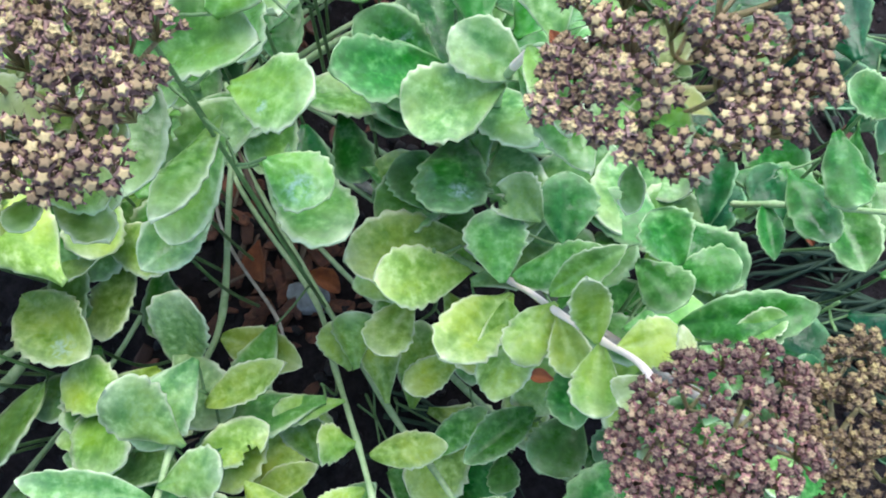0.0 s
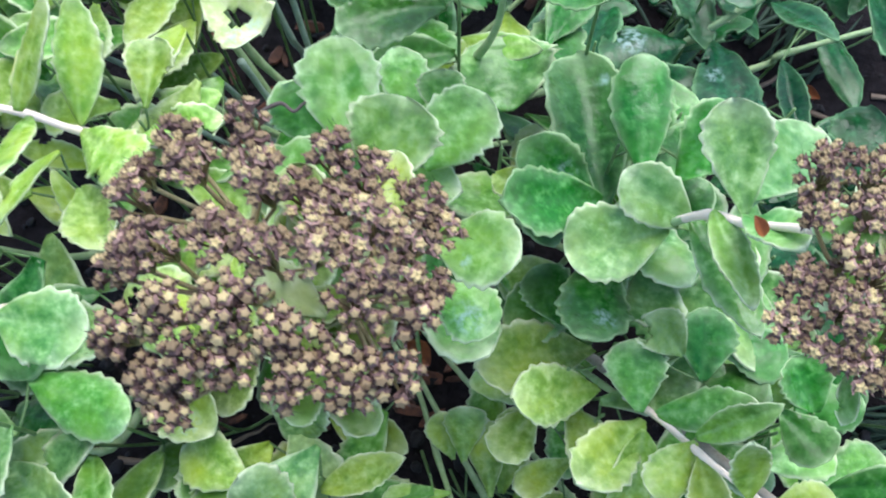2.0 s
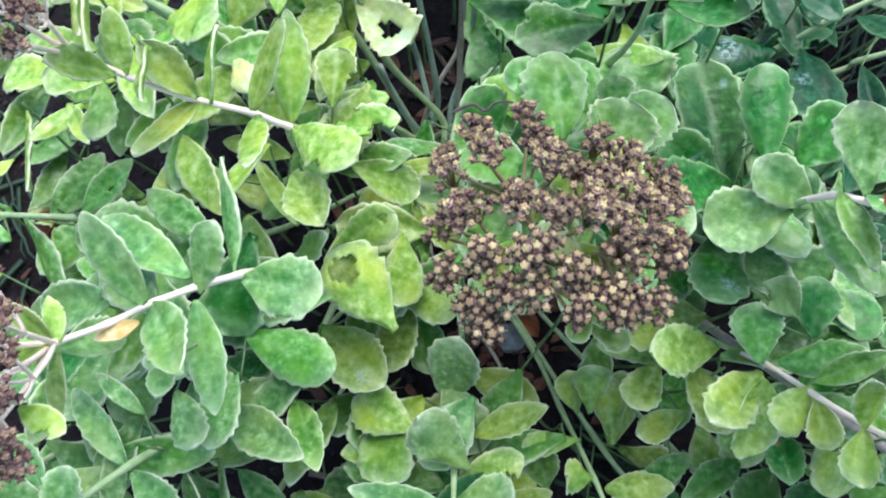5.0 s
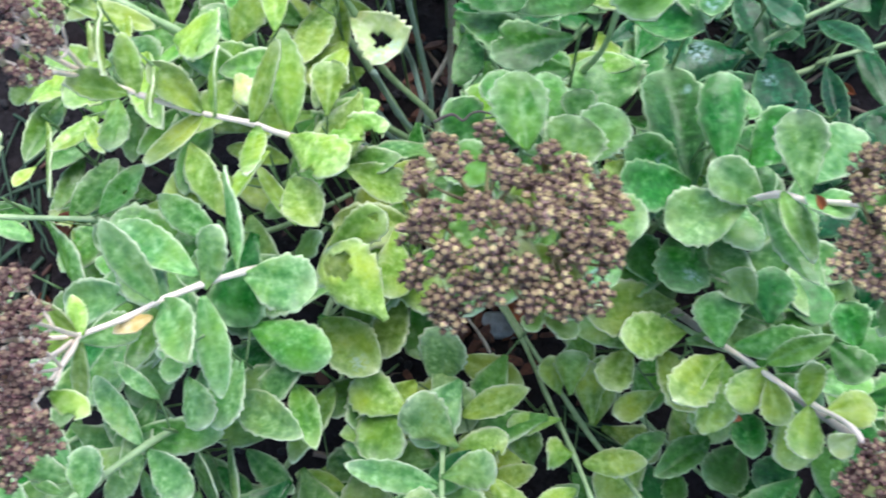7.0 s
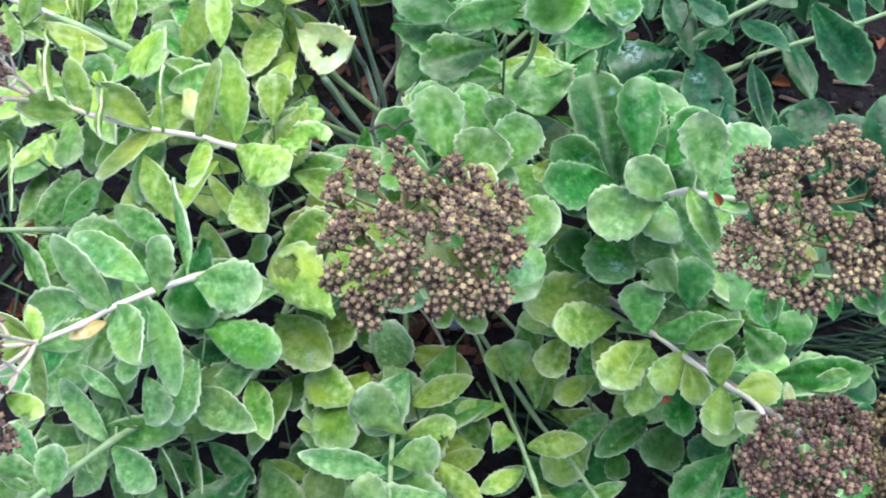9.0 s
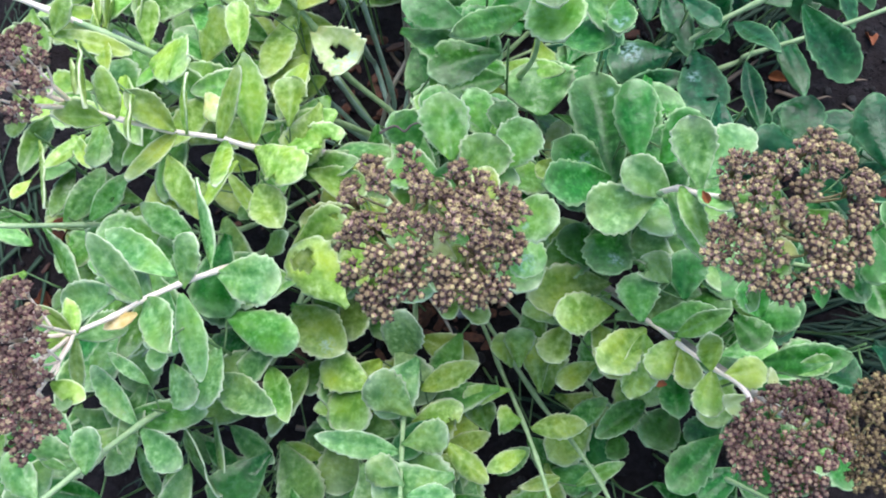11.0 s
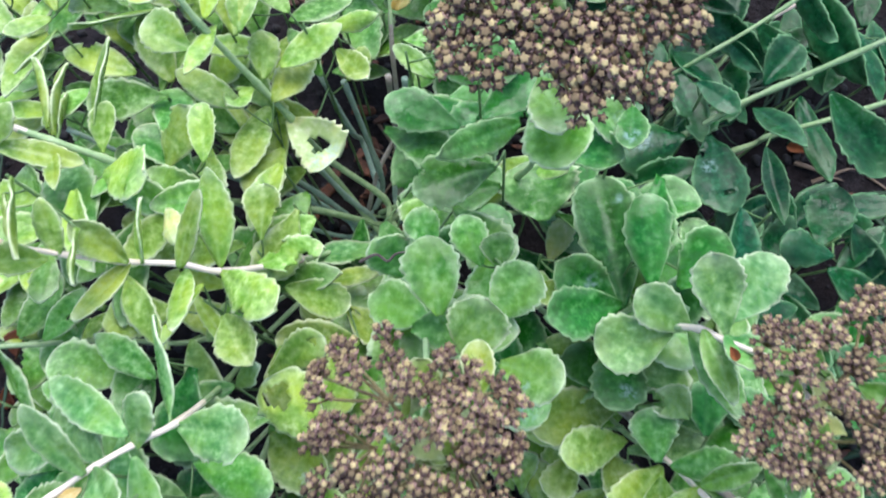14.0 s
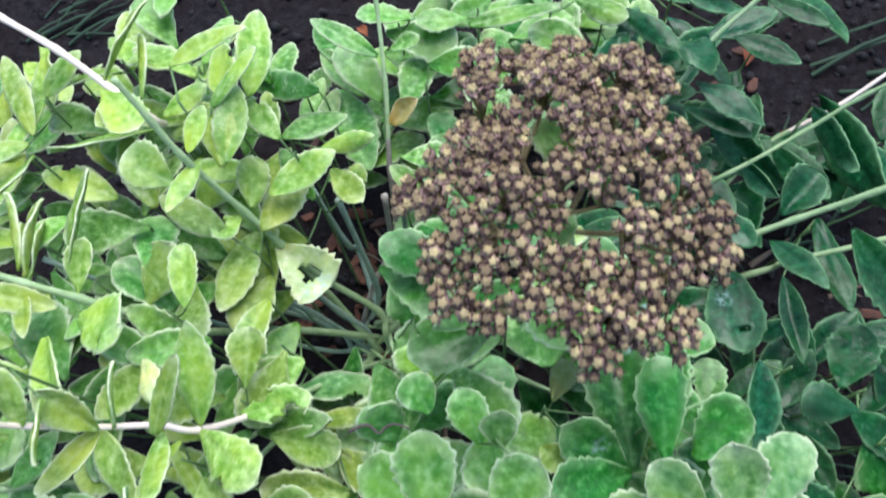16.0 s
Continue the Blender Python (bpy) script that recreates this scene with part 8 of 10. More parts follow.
side_stem(shoot_h, [(-0.295, 0.294, -0.003), (-0.319, 0.276, 0.11), (-0.326, 0.271, 0.219)], [(-0.308, 0.27, 0.219), (-0.308, 0.272, 0.198), (-0.361, 0.272, 0.192)])
side_stem(shoot_h, [(-0.162, 0.453, -0.003), (-0.169, 0.456, 0.108), (-0.171, 0.456, 0.216)], [(-0.171, 0.456, 0.216)])
side_stem(shoot_h, [(-0.329, 0.378, -0.003), (-0.358, 0.371, 0.1), (-0.365, 0.369, 0.199)], [(-0.365, 0.369, 0.199)])
side_stem(shoot_h, [(-0.356, 0.306, -0.003), (-0.388, 0.289, 0.097), (-0.396, 0.285, 0.194)], [(-0.416, 0.282, 0.194), (-0.417, 0.277, 0.182), (-0.396, 0.292, 0.147), (-0.393, 0.285, 0.118), (-0.377, 0.261, 0.171), (-0.38, 0.313, 0.115)])
side_stem(shoot_l, [(-0.181, 0.486, -0.003), (-0.19, 0.493, 0.169), (-0.193, 0.494, 0.339)], [(-0.202, 0.517, 0.339), (-0.186, 0.509, 0.302), (-0.188, 0.485, 0.186), (-0.169, 0.492, 0.239), (-0.219, 0.468, 0.213)])
side_stem(shoot_l, [(-0.132, 0.485, -0.003), (-0.135, 0.492, 0.136), (-0.136, 0.494, 0.272)], [(-0.147, 0.503, 0.272), (-0.127, 0.514, 0.199), (-0.133, 0.484, 0.213), (-0.131, 0.522, 0.219), (-0.121, 0.502, 0.173), (-0.155, 0.472, 0.25), (-0.14, 0.46, 0.188)])
side_stem(shoot_l, [(-0.144, 0.343, -0.003), (-0.148, 0.331, 0.133), (-0.15, 0.328, 0.266)], [(-0.148, 0.335, 0.266), (-0.151, 0.32, 0.259)])
side_stem(shoot_l, [(-0.192, 0.431, -0.003), (-0.203, 0.43, 0.13), (-0.206, 0.43, 0.26)], [(-0.227, 0.405, 0.26), (-0.227, 0.453, 0.182), (-0.192, 0.439, 0.207), (-0.178, 0.423, 0.195)])
side_stem(shoot_l, [(-0.155, 0.435, -0.003), (-0.161, 0.435, 0.12), (-0.163, 0.435, 0.239)], [(-0.16, 0.449, 0.239), (-0.168, 0.456, 0.2), (-0.158, 0.427, 0.204), (-0.184, 0.446, 0.236), (-0.149, 0.426, 0.167), (-0.162, 0.422, 0.194), (-0.161, 0.419, 0.185)])
side_stem(shoot_a, [(-0.01, 0.257, -0.003), (0.003, 0.235, 0.22), (0.006, 0.228, 0.439)], [(0.001, 0.23, 0.439), (0.015, 0.233, 0.399), (0.016, 0.221, 0.374), (0.019, 0.232, 0.334), (-0.005, 0.252, 0.315), (-0.018, 0.214, 0.142)])
side_stem(shoot_a, [(-0.030, 0.288, -0.003), (-0.020, 0.269, 0.204), (-0.017, 0.264, 0.407)], [(-0.014, 0.257, 0.407), (-0.005, 0.268, 0.25), (-0.032, 0.259, 0.367), (0.011, 0.26, 0.391), (0.005, 0.279, 0.29), (-0.046, 0.287, 0.319)])
side_stem(shoot_a, [(-0.006, 0.318, -0.003), (0.006, 0.304, 0.182), (0.01, 0.3, 0.364)], [(0.033, 0.275, 0.364), (0.012, 0.297, 0.358), (0.009, 0.3, 0.226), (0.002, 0.299, 0.354), (0.008, 0.316, 0.335), (-0.005, 0.311, 0.285)])
side_stem(shoot_a, [(-0.043, 0.343, -0.003), (-0.035, 0.331, 0.167), (-0.033, 0.328, 0.334)], [(-0.026, 0.316, 0.334), (-0.041, 0.312, 0.278), (-0.049, 0.323, 0.304), (-0.002, 0.318, 0.232), (-0.037, 0.345, 0.254), (-0.018, 0.349, 0.308), (-0.058, 0.332, 0.269)])
side_stem(shoot_a, [(-0.069, 0.299, -0.003), (-0.065, 0.282, 0.125), (-0.063, 0.277, 0.25)], [(-0.065, 0.25, 0.25), (-0.061, 0.304, 0.231)])
side_stem(shoot_a, [(-0.069, 0.386, -0.003), (-0.065, 0.38, 0.121), (-0.063, 0.378, 0.243)], [(-0.048, 0.397, 0.243), (-0.056, 0.371, 0.165), (-0.023, 0.41, 0.218), (-0.074, 0.363, 0.167), (-0.073, 0.361, 0.235), (-0.066, 0.355, 0.222), (-0.103, 0.392, 0.15)])
side_stem(shoot_a, [(-0.086, 0.333, -0.003), (-0.084, 0.322, 0.092), (-0.083, 0.319, 0.186)], [(-0.102, 0.311, 0.186)])
side_stem(shoot_a, [(-0.005, 0.215, -0.003), (0.008, 0.188, 0.073), (0.012, 0.18, 0.146)], [(0.015, 0.171, 0.146)])
side_stem(shoot_a, [(-0.053, 0.219, -0.003), (-0.046, 0.192, 0.026), (-0.044, 0.184, 0.052)], [(-0.044, 0.184, 0.052)])
side_stem(shoot_j, [(-0.02, 0.423, -0.003), (-0.009, 0.422, 0.197), (-0.006, 0.421, 0.394)], [(-0.009, 0.425, 0.394), (-0.009, 0.421, 0.278), (-0.003, 0.424, 0.324), (-0.009, 0.416, 0.224), (-0.019, 0.409, 0.293), (-0.005, 0.449, 0.238)])
side_stem(shoot_j, [(0.051, 0.393, -0.003), (0.071, 0.388, 0.177), (0.077, 0.387, 0.354)], [(0.084, 0.396, 0.354), (0.091, 0.387, 0.249), (0.064, 0.382, 0.225), (0.055, 0.394, 0.22), (0.081, 0.365, 0.15), (0.116, 0.399, 0.242), (0.047, 0.382, 0.205)])
side_stem(shoot_j, [(-0.006, 0.383, -0.003), (0.007, 0.377, 0.168), (0.011, 0.375, 0.335)], [(0.006, 0.364, 0.335), (0.008, 0.375, 0.278), (0.019, 0.373, 0.151), (-0.01, 0.378, 0.223), (-0.008, 0.383, 0.232), (0.037, 0.366, 0.239)])
side_stem(shoot_j, [(-0.064, 0.453, -0.003), (-0.058, 0.455, 0.152), (-0.057, 0.456, 0.305)], [(-0.029, 0.458, 0.305), (-0.038, 0.456, 0.231), (-0.052, 0.456, 0.242), (-0.067, 0.458, 0.197), (-0.069, 0.444, 0.199), (-0.077, 0.455, 0.222)])
side_stem(shoot_j, [(-0.058, 0.413, -0.003), (-0.052, 0.41, 0.137), (-0.05, 0.41, 0.275)], [(-0.04, 0.404, 0.275), (-0.039, 0.409, 0.252), (-0.072, 0.416, 0.269)])
side_stem(shoot_j, [(0.010, 0.411, -0.003), (0.023, 0.408, 0.106), (0.026, 0.408, 0.213)], [(0.025, 0.406, 0.166), (0.03, 0.445, 0.213), (0.047, 0.372, 0.148)])
side_stem(shoot_j, [(0.11, 0.461, -0.003), (0.138, 0.465, 0.082), (0.146, 0.465, 0.165)], [(0.146, 0.465, 0.165)])
side_stem(shoot_b, [(0.114, 0.294, -0.003), (0.134, 0.281, 0.120), (0.139, 0.277, 0.240)], [(0.144, 0.271, 0.213), (0.143, 0.255, 0.24), (0.131, 0.29, 0.201), (0.17, 0.291, 0.23), (0.167, 0.244, 0.152)])
side_stem(shoot_b, [(0.09, 0.261, -0.003), (0.115, 0.239, 0.13), (0.121, 0.233, 0.261)], [(0.129, 0.234, 0.261), (0.141, 0.225, 0.251), (0.101, 0.244, 0.227), (0.117, 0.264, 0.232), (0.137, 0.199, 0.234), (0.134, 0.192, 0.132), (0.091, 0.272, 0.235)])
side_stem(shoot_b, [(0.081, 0.309, -0.003), (0.105, 0.293, 0.123), (0.112, 0.289, 0.245)], [(0.108, 0.29, 0.245), (0.115, 0.287, 0.237)])
side_stem(shoot_b, [(0.187, 0.373, -0.003), (0.224, 0.365, 0.118), (0.234, 0.363, 0.237)], [(0.229, 0.349, 0.237), (0.239, 0.377, 0.174)])
side_stem(shoot_b, [(0.14, 0.239, -0.003), (0.171, 0.214, 0.118), (0.18, 0.207, 0.236)], [(0.168, 0.19, 0.236), (0.192, 0.225, 0.177)])
side_stem(shoot_b, [(0.245, 0.359, -0.003), (0.29, 0.35, 0.104), (0.302, 0.347, 0.208)], [(0.302, 0.347, 0.208)])
side_stem(shoot_b, [(0.236, 0.312, -0.003), (0.28, 0.297, 0.082), (0.292, 0.293, 0.164)], [(0.292, 0.293, 0.164)])
side_stem(shoot_k, [(0.064, 0.421, -0.003), (0.079, 0.420, 0.114), (0.083, 0.420, 0.228)], [(0.097, 0.424, 0.157), (0.097, 0.397, 0.19), (0.055, 0.415, 0.228), (0.103, 0.445, 0.081), (0.129, 0.422, 0.131)])
side_stem(shoot_k, [(0.011, 0.469, -0.003), (0.027, 0.474, 0.114), (0.031, 0.475, 0.227)], [(0.013, 0.458, 0.227), (0.035, 0.474, 0.141), (0.044, 0.493, 0.119)])
side_stem(shoot_k, [(0.167, 0.543, -0.003), (0.202, 0.557, 0.104), (0.212, 0.561, 0.209)], [(0.221, 0.573, 0.209), (0.198, 0.551, 0.189), (0.178, 0.548, 0.171)])
side_stem(shoot_k, [(0.116, 0.478, -0.003), (0.145, 0.483, 0.101), (0.153, 0.485, 0.202)], [(0.149, 0.492, 0.202), (0.158, 0.497, 0.179), (0.137, 0.474, 0.137), (0.154, 0.467, 0.098), (0.139, 0.517, 0.167), (0.185, 0.489, 0.136)])
side_stem(shoot_k, [(0.061, 0.472, -0.003), (0.079, 0.476, 0.076), (0.083, 0.477, 0.152)], [(0.058, 0.491, 0.145), (0.098, 0.5, 0.152), (0.121, 0.453, 0.142)])
side_stem(shoot_k, [(0.258, 0.4, -0.003), (0.305, 0.395, 0.086), (0.317, 0.394, 0.172)], [(0.343, 0.381, 0.172), (0.314, 0.391, 0.111), (0.299, 0.382, 0.157), (0.313, 0.422, 0.157)])
side_stem(shoot_k, [(0.18, 0.487, -0.003), (0.217, 0.494, 0.083), (0.227, 0.496, 0.166)], [(0.245, 0.52, 0.124), (0.207, 0.458, 0.163)])
side_stem(shoot_k, [(0.204, 0.402, -0.003), (0.244, 0.398, 0.078), (0.255, 0.396, 0.156)], [(0.257, 0.384, 0.156), (0.276, 0.37, 0.13), (0.25, 0.409, 0.124), (0.229, 0.403, 0.118), (0.279, 0.411, 0.078), (0.288, 0.41, 0.085), (0.206, 0.388, 0.074)])
side_stem(shoot_k, [(0.146, 0.425, -0.003), (0.178, 0.424, 0.077), (0.187, 0.423, 0.153)], [(0.178, 0.425, 0.153), (0.192, 0.406, 0.084), (0.199, 0.435, 0.081), (0.19, 0.389, 0.144), (0.214, 0.438, 0.149)])
side_stem(shoot_k, [(0.126, 0.516, -0.003), (0.156, 0.526, 0.075), (0.164, 0.529, 0.149)], [(0.164, 0.529, 0.149)])
side_stem(shoot_k, [(0.242, 0.559, -0.003), (0.287, 0.575, 0.058), (0.299, 0.579, 0.116)], [(0.296, 0.573, 0.116), (0.302, 0.586, 0.109)])
side_stem(shoot_k, [(0.222, 0.438, -0.003), (0.264, 0.438, 0.043), (0.275, 0.438, 0.086)], [(0.275, 0.438, 0.086)])
side_stem(shoot_d, [(0.141, 0.208, -0.003), (0.173, 0.179, 0.151), (0.182, 0.171, 0.302)], [(0.181, 0.175, 0.302), (0.178, 0.173, 0.109), (0.167, 0.179, 0.056), (0.198, 0.171, 0.141), (0.198, 0.168, 0.301), (0.165, 0.163, 0.046)])
side_stem(shoot_d, [(0.176, 0.194, -0.003), (0.212, 0.163, 0.145), (0.222, 0.155, 0.29)], [(0.237, 0.16, 0.29), (0.232, 0.163, 0.179), (0.249, 0.161, 0.162), (0.216, 0.154, 0.122), (0.206, 0.175, 0.168), (0.198, 0.152, 0.104), (0.214, 0.12, 0.08)])
side_stem(shoot_d, [(0.135, 0.238, -0.003), (0.166, 0.212, 0.139), (0.175, 0.206, 0.277)], [(0.169, 0.209, 0.277), (0.175, 0.204, 0.185), (0.191, 0.214, 0.257), (0.151, 0.193, 0.144), (0.142, 0.2, 0.21), (0.197, 0.226, 0.208), (0.199, 0.194, 0.216)])
side_stem(shoot_d, [(0.033, 0.296, -0.003), (0.049, 0.280, 0.098), (0.053, 0.276, 0.196)], [(0.047, 0.261, 0.169), (0.041, 0.27, 0.066), (0.036, 0.29, 0.196), (0.041, 0.307, 0.17)])
side_stem(shoot_d, [(0.07, 0.242, -0.003), (0.093, 0.217, 0.111), (0.099, 0.21, 0.222)], [(0.097, 0.216, 0.222), (0.11, 0.214, 0.144), (0.082, 0.221, 0.191), (0.121, 0.21, 0.048), (0.098, 0.243, 0.086), (0.096, 0.175, 0.078)])
side_stem(shoot_d, [(0.117, 0.195, -0.003), (0.133, 0.178, 0.044), (0.137, 0.174, 0.090)], [(0.136, 0.176, 0.09), (0.178, 0.115, 0.067)])
side_stem(shoot_d, [(0.157, 0.143, -0.003), (0.191, 0.106, 0.072), (0.2, 0.096, 0.144)], [(0.202, 0.122, 0.144), (0.195, 0.109, 0.088), (0.222, 0.107, 0.122), (0.226, 0.093, 0.117), (0.187, 0.074, 0.078), (0.212, 0.072, 0.054), (0.156, 0.095, 0.083)])
side_stem(shoot_d, [(0.036, 0.202, -0.003), (0.043, 0.190, 0.026), (0.045, 0.187, 0.054)], [(0.055, 0.183, 0.054), (0.064, 0.185, 0.034), (0.041, 0.144, 0.048), (0.079, 0.17, 0.048)])
side_stem(shoot_d, [(0.094, 0.146, -0.003), (0.119, 0.109, 0.057), (0.126, 0.099, 0.114)], [(0.141, 0.109, 0.114), (0.145, 0.095, 0.094), (0.12, 0.095, 0.044), (0.122, 0.088, 0.077)])
side_stem(shoot_d, [(0.113, 0.099, -0.003), (0.141, 0.056, 0.055), (0.148, 0.045, 0.111)], [(0.148, 0.045, 0.111)])
side_stem(shoot_d, [(0.166, 0.113, -0.003), (0.201, 0.072, 0.024), (0.211, 0.06, 0.049)], [(0.209, 0.061, 0.049), (0.213, 0.06, 0.047)])
side_stem(shoot_d, [(0.061, 0.109, -0.003), (0.082, 0.068, 0.024), (0.088, 0.056, 0.048)], [(0.081, 0.051, 0.048), (0.095, 0.061, 0.034)])
side_stem(shoot_d, [(0.037, 0.162, -0.003), (0.055, 0.128, 0.024), (0.06, 0.118, 0.048)], [(0.061, 0.121, 0.048), (0.058, 0.115, 0.045)])
side_stem(shoot_d, [(0.088, 0.198, -0.003), (0.113, 0.168, 0.012), (0.12, 0.16, 0.024)], [(0.12, 0.16, 0.024)])
side_stem(shoot_e, [(-0.081, 0.116, -0.003), (-0.078, 0.076, 0.124), (-0.077, 0.065, 0.248)], [(-0.07, 0.059, 0.248), (-0.08, 0.055, 0.192), (-0.088, 0.075, 0.141), (-0.045, 0.048, 0.149), (-0.097, 0.049, 0.096), (-0.095, 0.09, 0.094)])
side_stem(shoot_e, [(-0.063, 0.265, -0.003), (-0.058, 0.244, 0.121), (-0.056, 0.238, 0.243)], [(-0.029, 0.252, 0.243), (-0.066, 0.281, 0.191)])
side_stem(shoot_e, [(0.053, 0.256, -0.003), (0.073, 0.234, 0.119), (0.079, 0.228, 0.238)], [(0.092, 0.23, 0.238), (0.096, 0.206, 0.103), (0.067, 0.217, 0.194), (0.061, 0.257, 0.194)])
side_stem(shoot_e, [(-0.026, 0.14, -0.003), (-0.016, 0.103, 0.117), (-0.013, 0.092, 0.233)], [(-0.011, 0.096, 0.233), (-0.002, 0.104, 0.105), (-0.019, 0.085, 0.136), (-0.017, 0.115, 0.116), (-0.009, 0.067, 0.198), (0.008, 0.072, 0.056), (-0.042, 0.108, 0.147)])
side_stem(shoot_e, [(-0.093, 0.292, -0.003), (-0.092, 0.274, 0.108), (-0.091, 0.269, 0.216)], [(-0.101, 0.277, 0.216), (-0.089, 0.276, 0.188), (-0.088, 0.297, 0.167), (-0.087, 0.252, 0.15), (-0.091, 0.246, 0.172)])
side_stem(shoot_e, [(-0.079, 0.188, -0.003), (-0.076, 0.156, 0.103), (-0.075, 0.148, 0.207)], [(-0.074, 0.155, 0.207), (-0.08, 0.156, 0.166), (-0.056, 0.168, 0.092), (-0.099, 0.149, 0.1), (-0.06, 0.13, 0.152), (-0.052, 0.134, 0.16), (-0.103, 0.141, 0.113)])
side_stem(shoot_e, [(-0.108, 0.09, -0.003), (-0.109, 0.046, 0.094), (-0.109, 0.034, 0.188)], [(-0.1, 0.017, 0.188), (-0.118, 0.051, 0.051)])
side_stem(shoot_e, [(-0.053, 0.205, -0.003), (-0.046, 0.176, 0.093), (-0.044, 0.168, 0.187)], [(-0.047, 0.184, 0.187), (-0.07, 0.2, 0.158), (-0.019, 0.173, 0.13), (-0.082, 0.188, 0.145), (-0.035, 0.141, 0.162), (-0.026, 0.142, 0.092)])
side_stem(shoot_e, [(-0.046, 0.07, -0.003), (-0.039, 0.023, 0.09), (-0.036, 0.011, 0.18)], [(-0.036, 0.011, 0.18)])
side_stem(shoot_e, [(0.018, 0.097, -0.003), (0.034, 0.054, 0.088), (0.038, 0.042, 0.177)], [(0.028, 0.023, 0.177), (0.031, 0.033, 0.118), (0.048, 0.046, 0.079), (0.045, 0.067, 0.053)])
side_stem(shoot_e, [(-0.098, 0.163, -0.003), (-0.097, 0.128, 0.087), (-0.097, 0.119, 0.174)], [(-0.084, 0.103, 0.174), (-0.095, 0.11, 0.094), (-0.061, 0.126, 0.148), (-0.113, 0.142, 0.109), (-0.133, 0.112, 0.084)])
side_stem(shoot_e, [(-0.114, 0.229, -0.003), (-0.115, 0.203, 0.08), (-0.115, 0.196, 0.16)], [(-0.103, 0.181, 0.16), (-0.115, 0.198, 0.154)])
side_stem(shoot_e, [(-0.031, 0.173, -0.003), (-0.021, 0.14, 0.057), (-0.019, 0.131, 0.114)], [(-0.026, 0.129, 0.114), (-0.011, 0.133, 0.081)])
side_stem(shoot_e, [(0.039, 0.152, -0.003), (0.058, 0.116, 0.042), (0.063, 0.106, 0.084)], [(0.082, 0.104, 0.084), (0.069, 0.111, 0.064), (0.061, 0.105, 0.059), (0.06, 0.113, 0.048), (0.058, 0.123, 0.055), (0.072, 0.056, 0.035), (0.039, 0.13, 0.074)])
side_stem(shoot_e, [(0.013, 0.21, -0.003), (0.029, 0.181, 0.037), (0.033, 0.174, 0.074)], [(0.031, 0.202, 0.074), (0.022, 0.182, 0.071), (0.036, 0.158, 0.06), (0.044, 0.153, 0.044)])
side_stem(shoot_e, [(-0.137, 0.142, -0.003), (-0.14, 0.104, 0.031), (-0.141, 0.094, 0.062)], [(-0.142, 0.121, 0.062), (-0.141, 0.067, 0.06)])
side_stem(shoot_i, [(-0.187, 0.212, -0.003), (-0.198, 0.184, 0.164), (-0.201, 0.176, 0.329)], [(-0.201, 0.181, 0.329), (-0.209, 0.176, 0.223), (-0.206, 0.199, 0.304), (-0.18, 0.167, 0.248), (-0.203, 0.152, 0.28), (-0.226, 0.217, 0.286), (-0.18, 0.141, 0.148)])
side_stem(shoot_i, [(-0.245, 0.14, -0.003), (-0.263, 0.102, 0.129), (-0.268, 0.092, 0.258)], [(-0.281, 0.093, 0.258), (-0.272, 0.107, 0.252), (-0.308, 0.106, 0.205), (-0.256, 0.115, 0.206), (-0.262, 0.063, 0.219)])
side_stem(shoot_i, [(-0.205, 0.168, -0.003), (-0.217, 0.134, 0.129), (-0.22, 0.124, 0.257)], [(-0.225, 0.141, 0.257), (-0.238, 0.144, 0.231), (-0.246, 0.142, 0.203), (-0.206, 0.131, 0.164), (-0.195, 0.127, 0.148), (-0.226, 0.095, 0.181), (-0.207, 0.092, 0.203)])
side_stem(shoot_i, [(-0.136, 0.214, -0.003), (-0.14, 0.186, 0.121), (-0.141, 0.178, 0.241)], [(-0.139, 0.185, 0.241), (-0.136, 0.174, 0.166), (-0.118, 0.19, 0.143), (-0.156, 0.17, 0.234), (-0.157, 0.199, 0.225)])
side_stem(shoot_i, [(-0.281, 0.181, -0.003), (-0.303, 0.149, 0.114), (-0.309, 0.14, 0.229)], [(-0.296, 0.149, 0.229), (-0.292, 0.144, 0.184), (-0.292, 0.167, 0.227), (-0.314, 0.137, 0.167), (-0.314, 0.129, 0.176), (-0.321, 0.134, 0.171), (-0.337, 0.119, 0.181)])
side_stem(shoot_i, [(-0.286, 0.098, -0.003), (-0.309, 0.055, 0.114), (-0.315, 0.043, 0.228)], [(-0.317, 0.045, 0.228), (-0.299, 0.034, 0.166), (-0.304, 0.017, 0.196), (-0.341, 0.077, 0.182)])
side_stem(shoot_i, [(-0.226, 0.07, -0.003), (-0.241, 0.024, 0.111), (-0.245, 0.011, 0.221)], [(-0.233, -0.011, 0.221), (-0.264, 0.003, 0.211), (-0.24, 0.042, 0.171)])
side_stem(shoot_i, [(-0.22, 0.113, -0.003), (-0.235, 0.072, 0.105), (-0.239, 0.061, 0.209)], [(-0.248, 0.045, 0.209), (-0.224, 0.059, 0.144), (-0.245, 0.078, 0.129)])
side_stem(shoot_i, [(-0.315, 0.142, -0.003), (-0.341, 0.104, 0.098), (-0.349, 0.094, 0.197)], [(-0.349, 0.094, 0.197)])
side_stem(shoot_i, [(-0.176, 0.108, -0.003), (-0.185, 0.066, 0.082), (-0.188, 0.054, 0.164)], [(-0.188, 0.054, 0.164)])
side_stem(shoot_i, [(-0.326, 0.227, -0.003), (-0.354, 0.201, 0.059), (-0.361, 0.194, 0.119)], [(-0.361, 0.194, 0.119)])
side_stem(shoot_i, [(-0.107, 0.191, -0.003), (-0.107, 0.16, 0.034), (-0.107, 0.152, 0.069)], [(-0.107, 0.152, 0.069)])
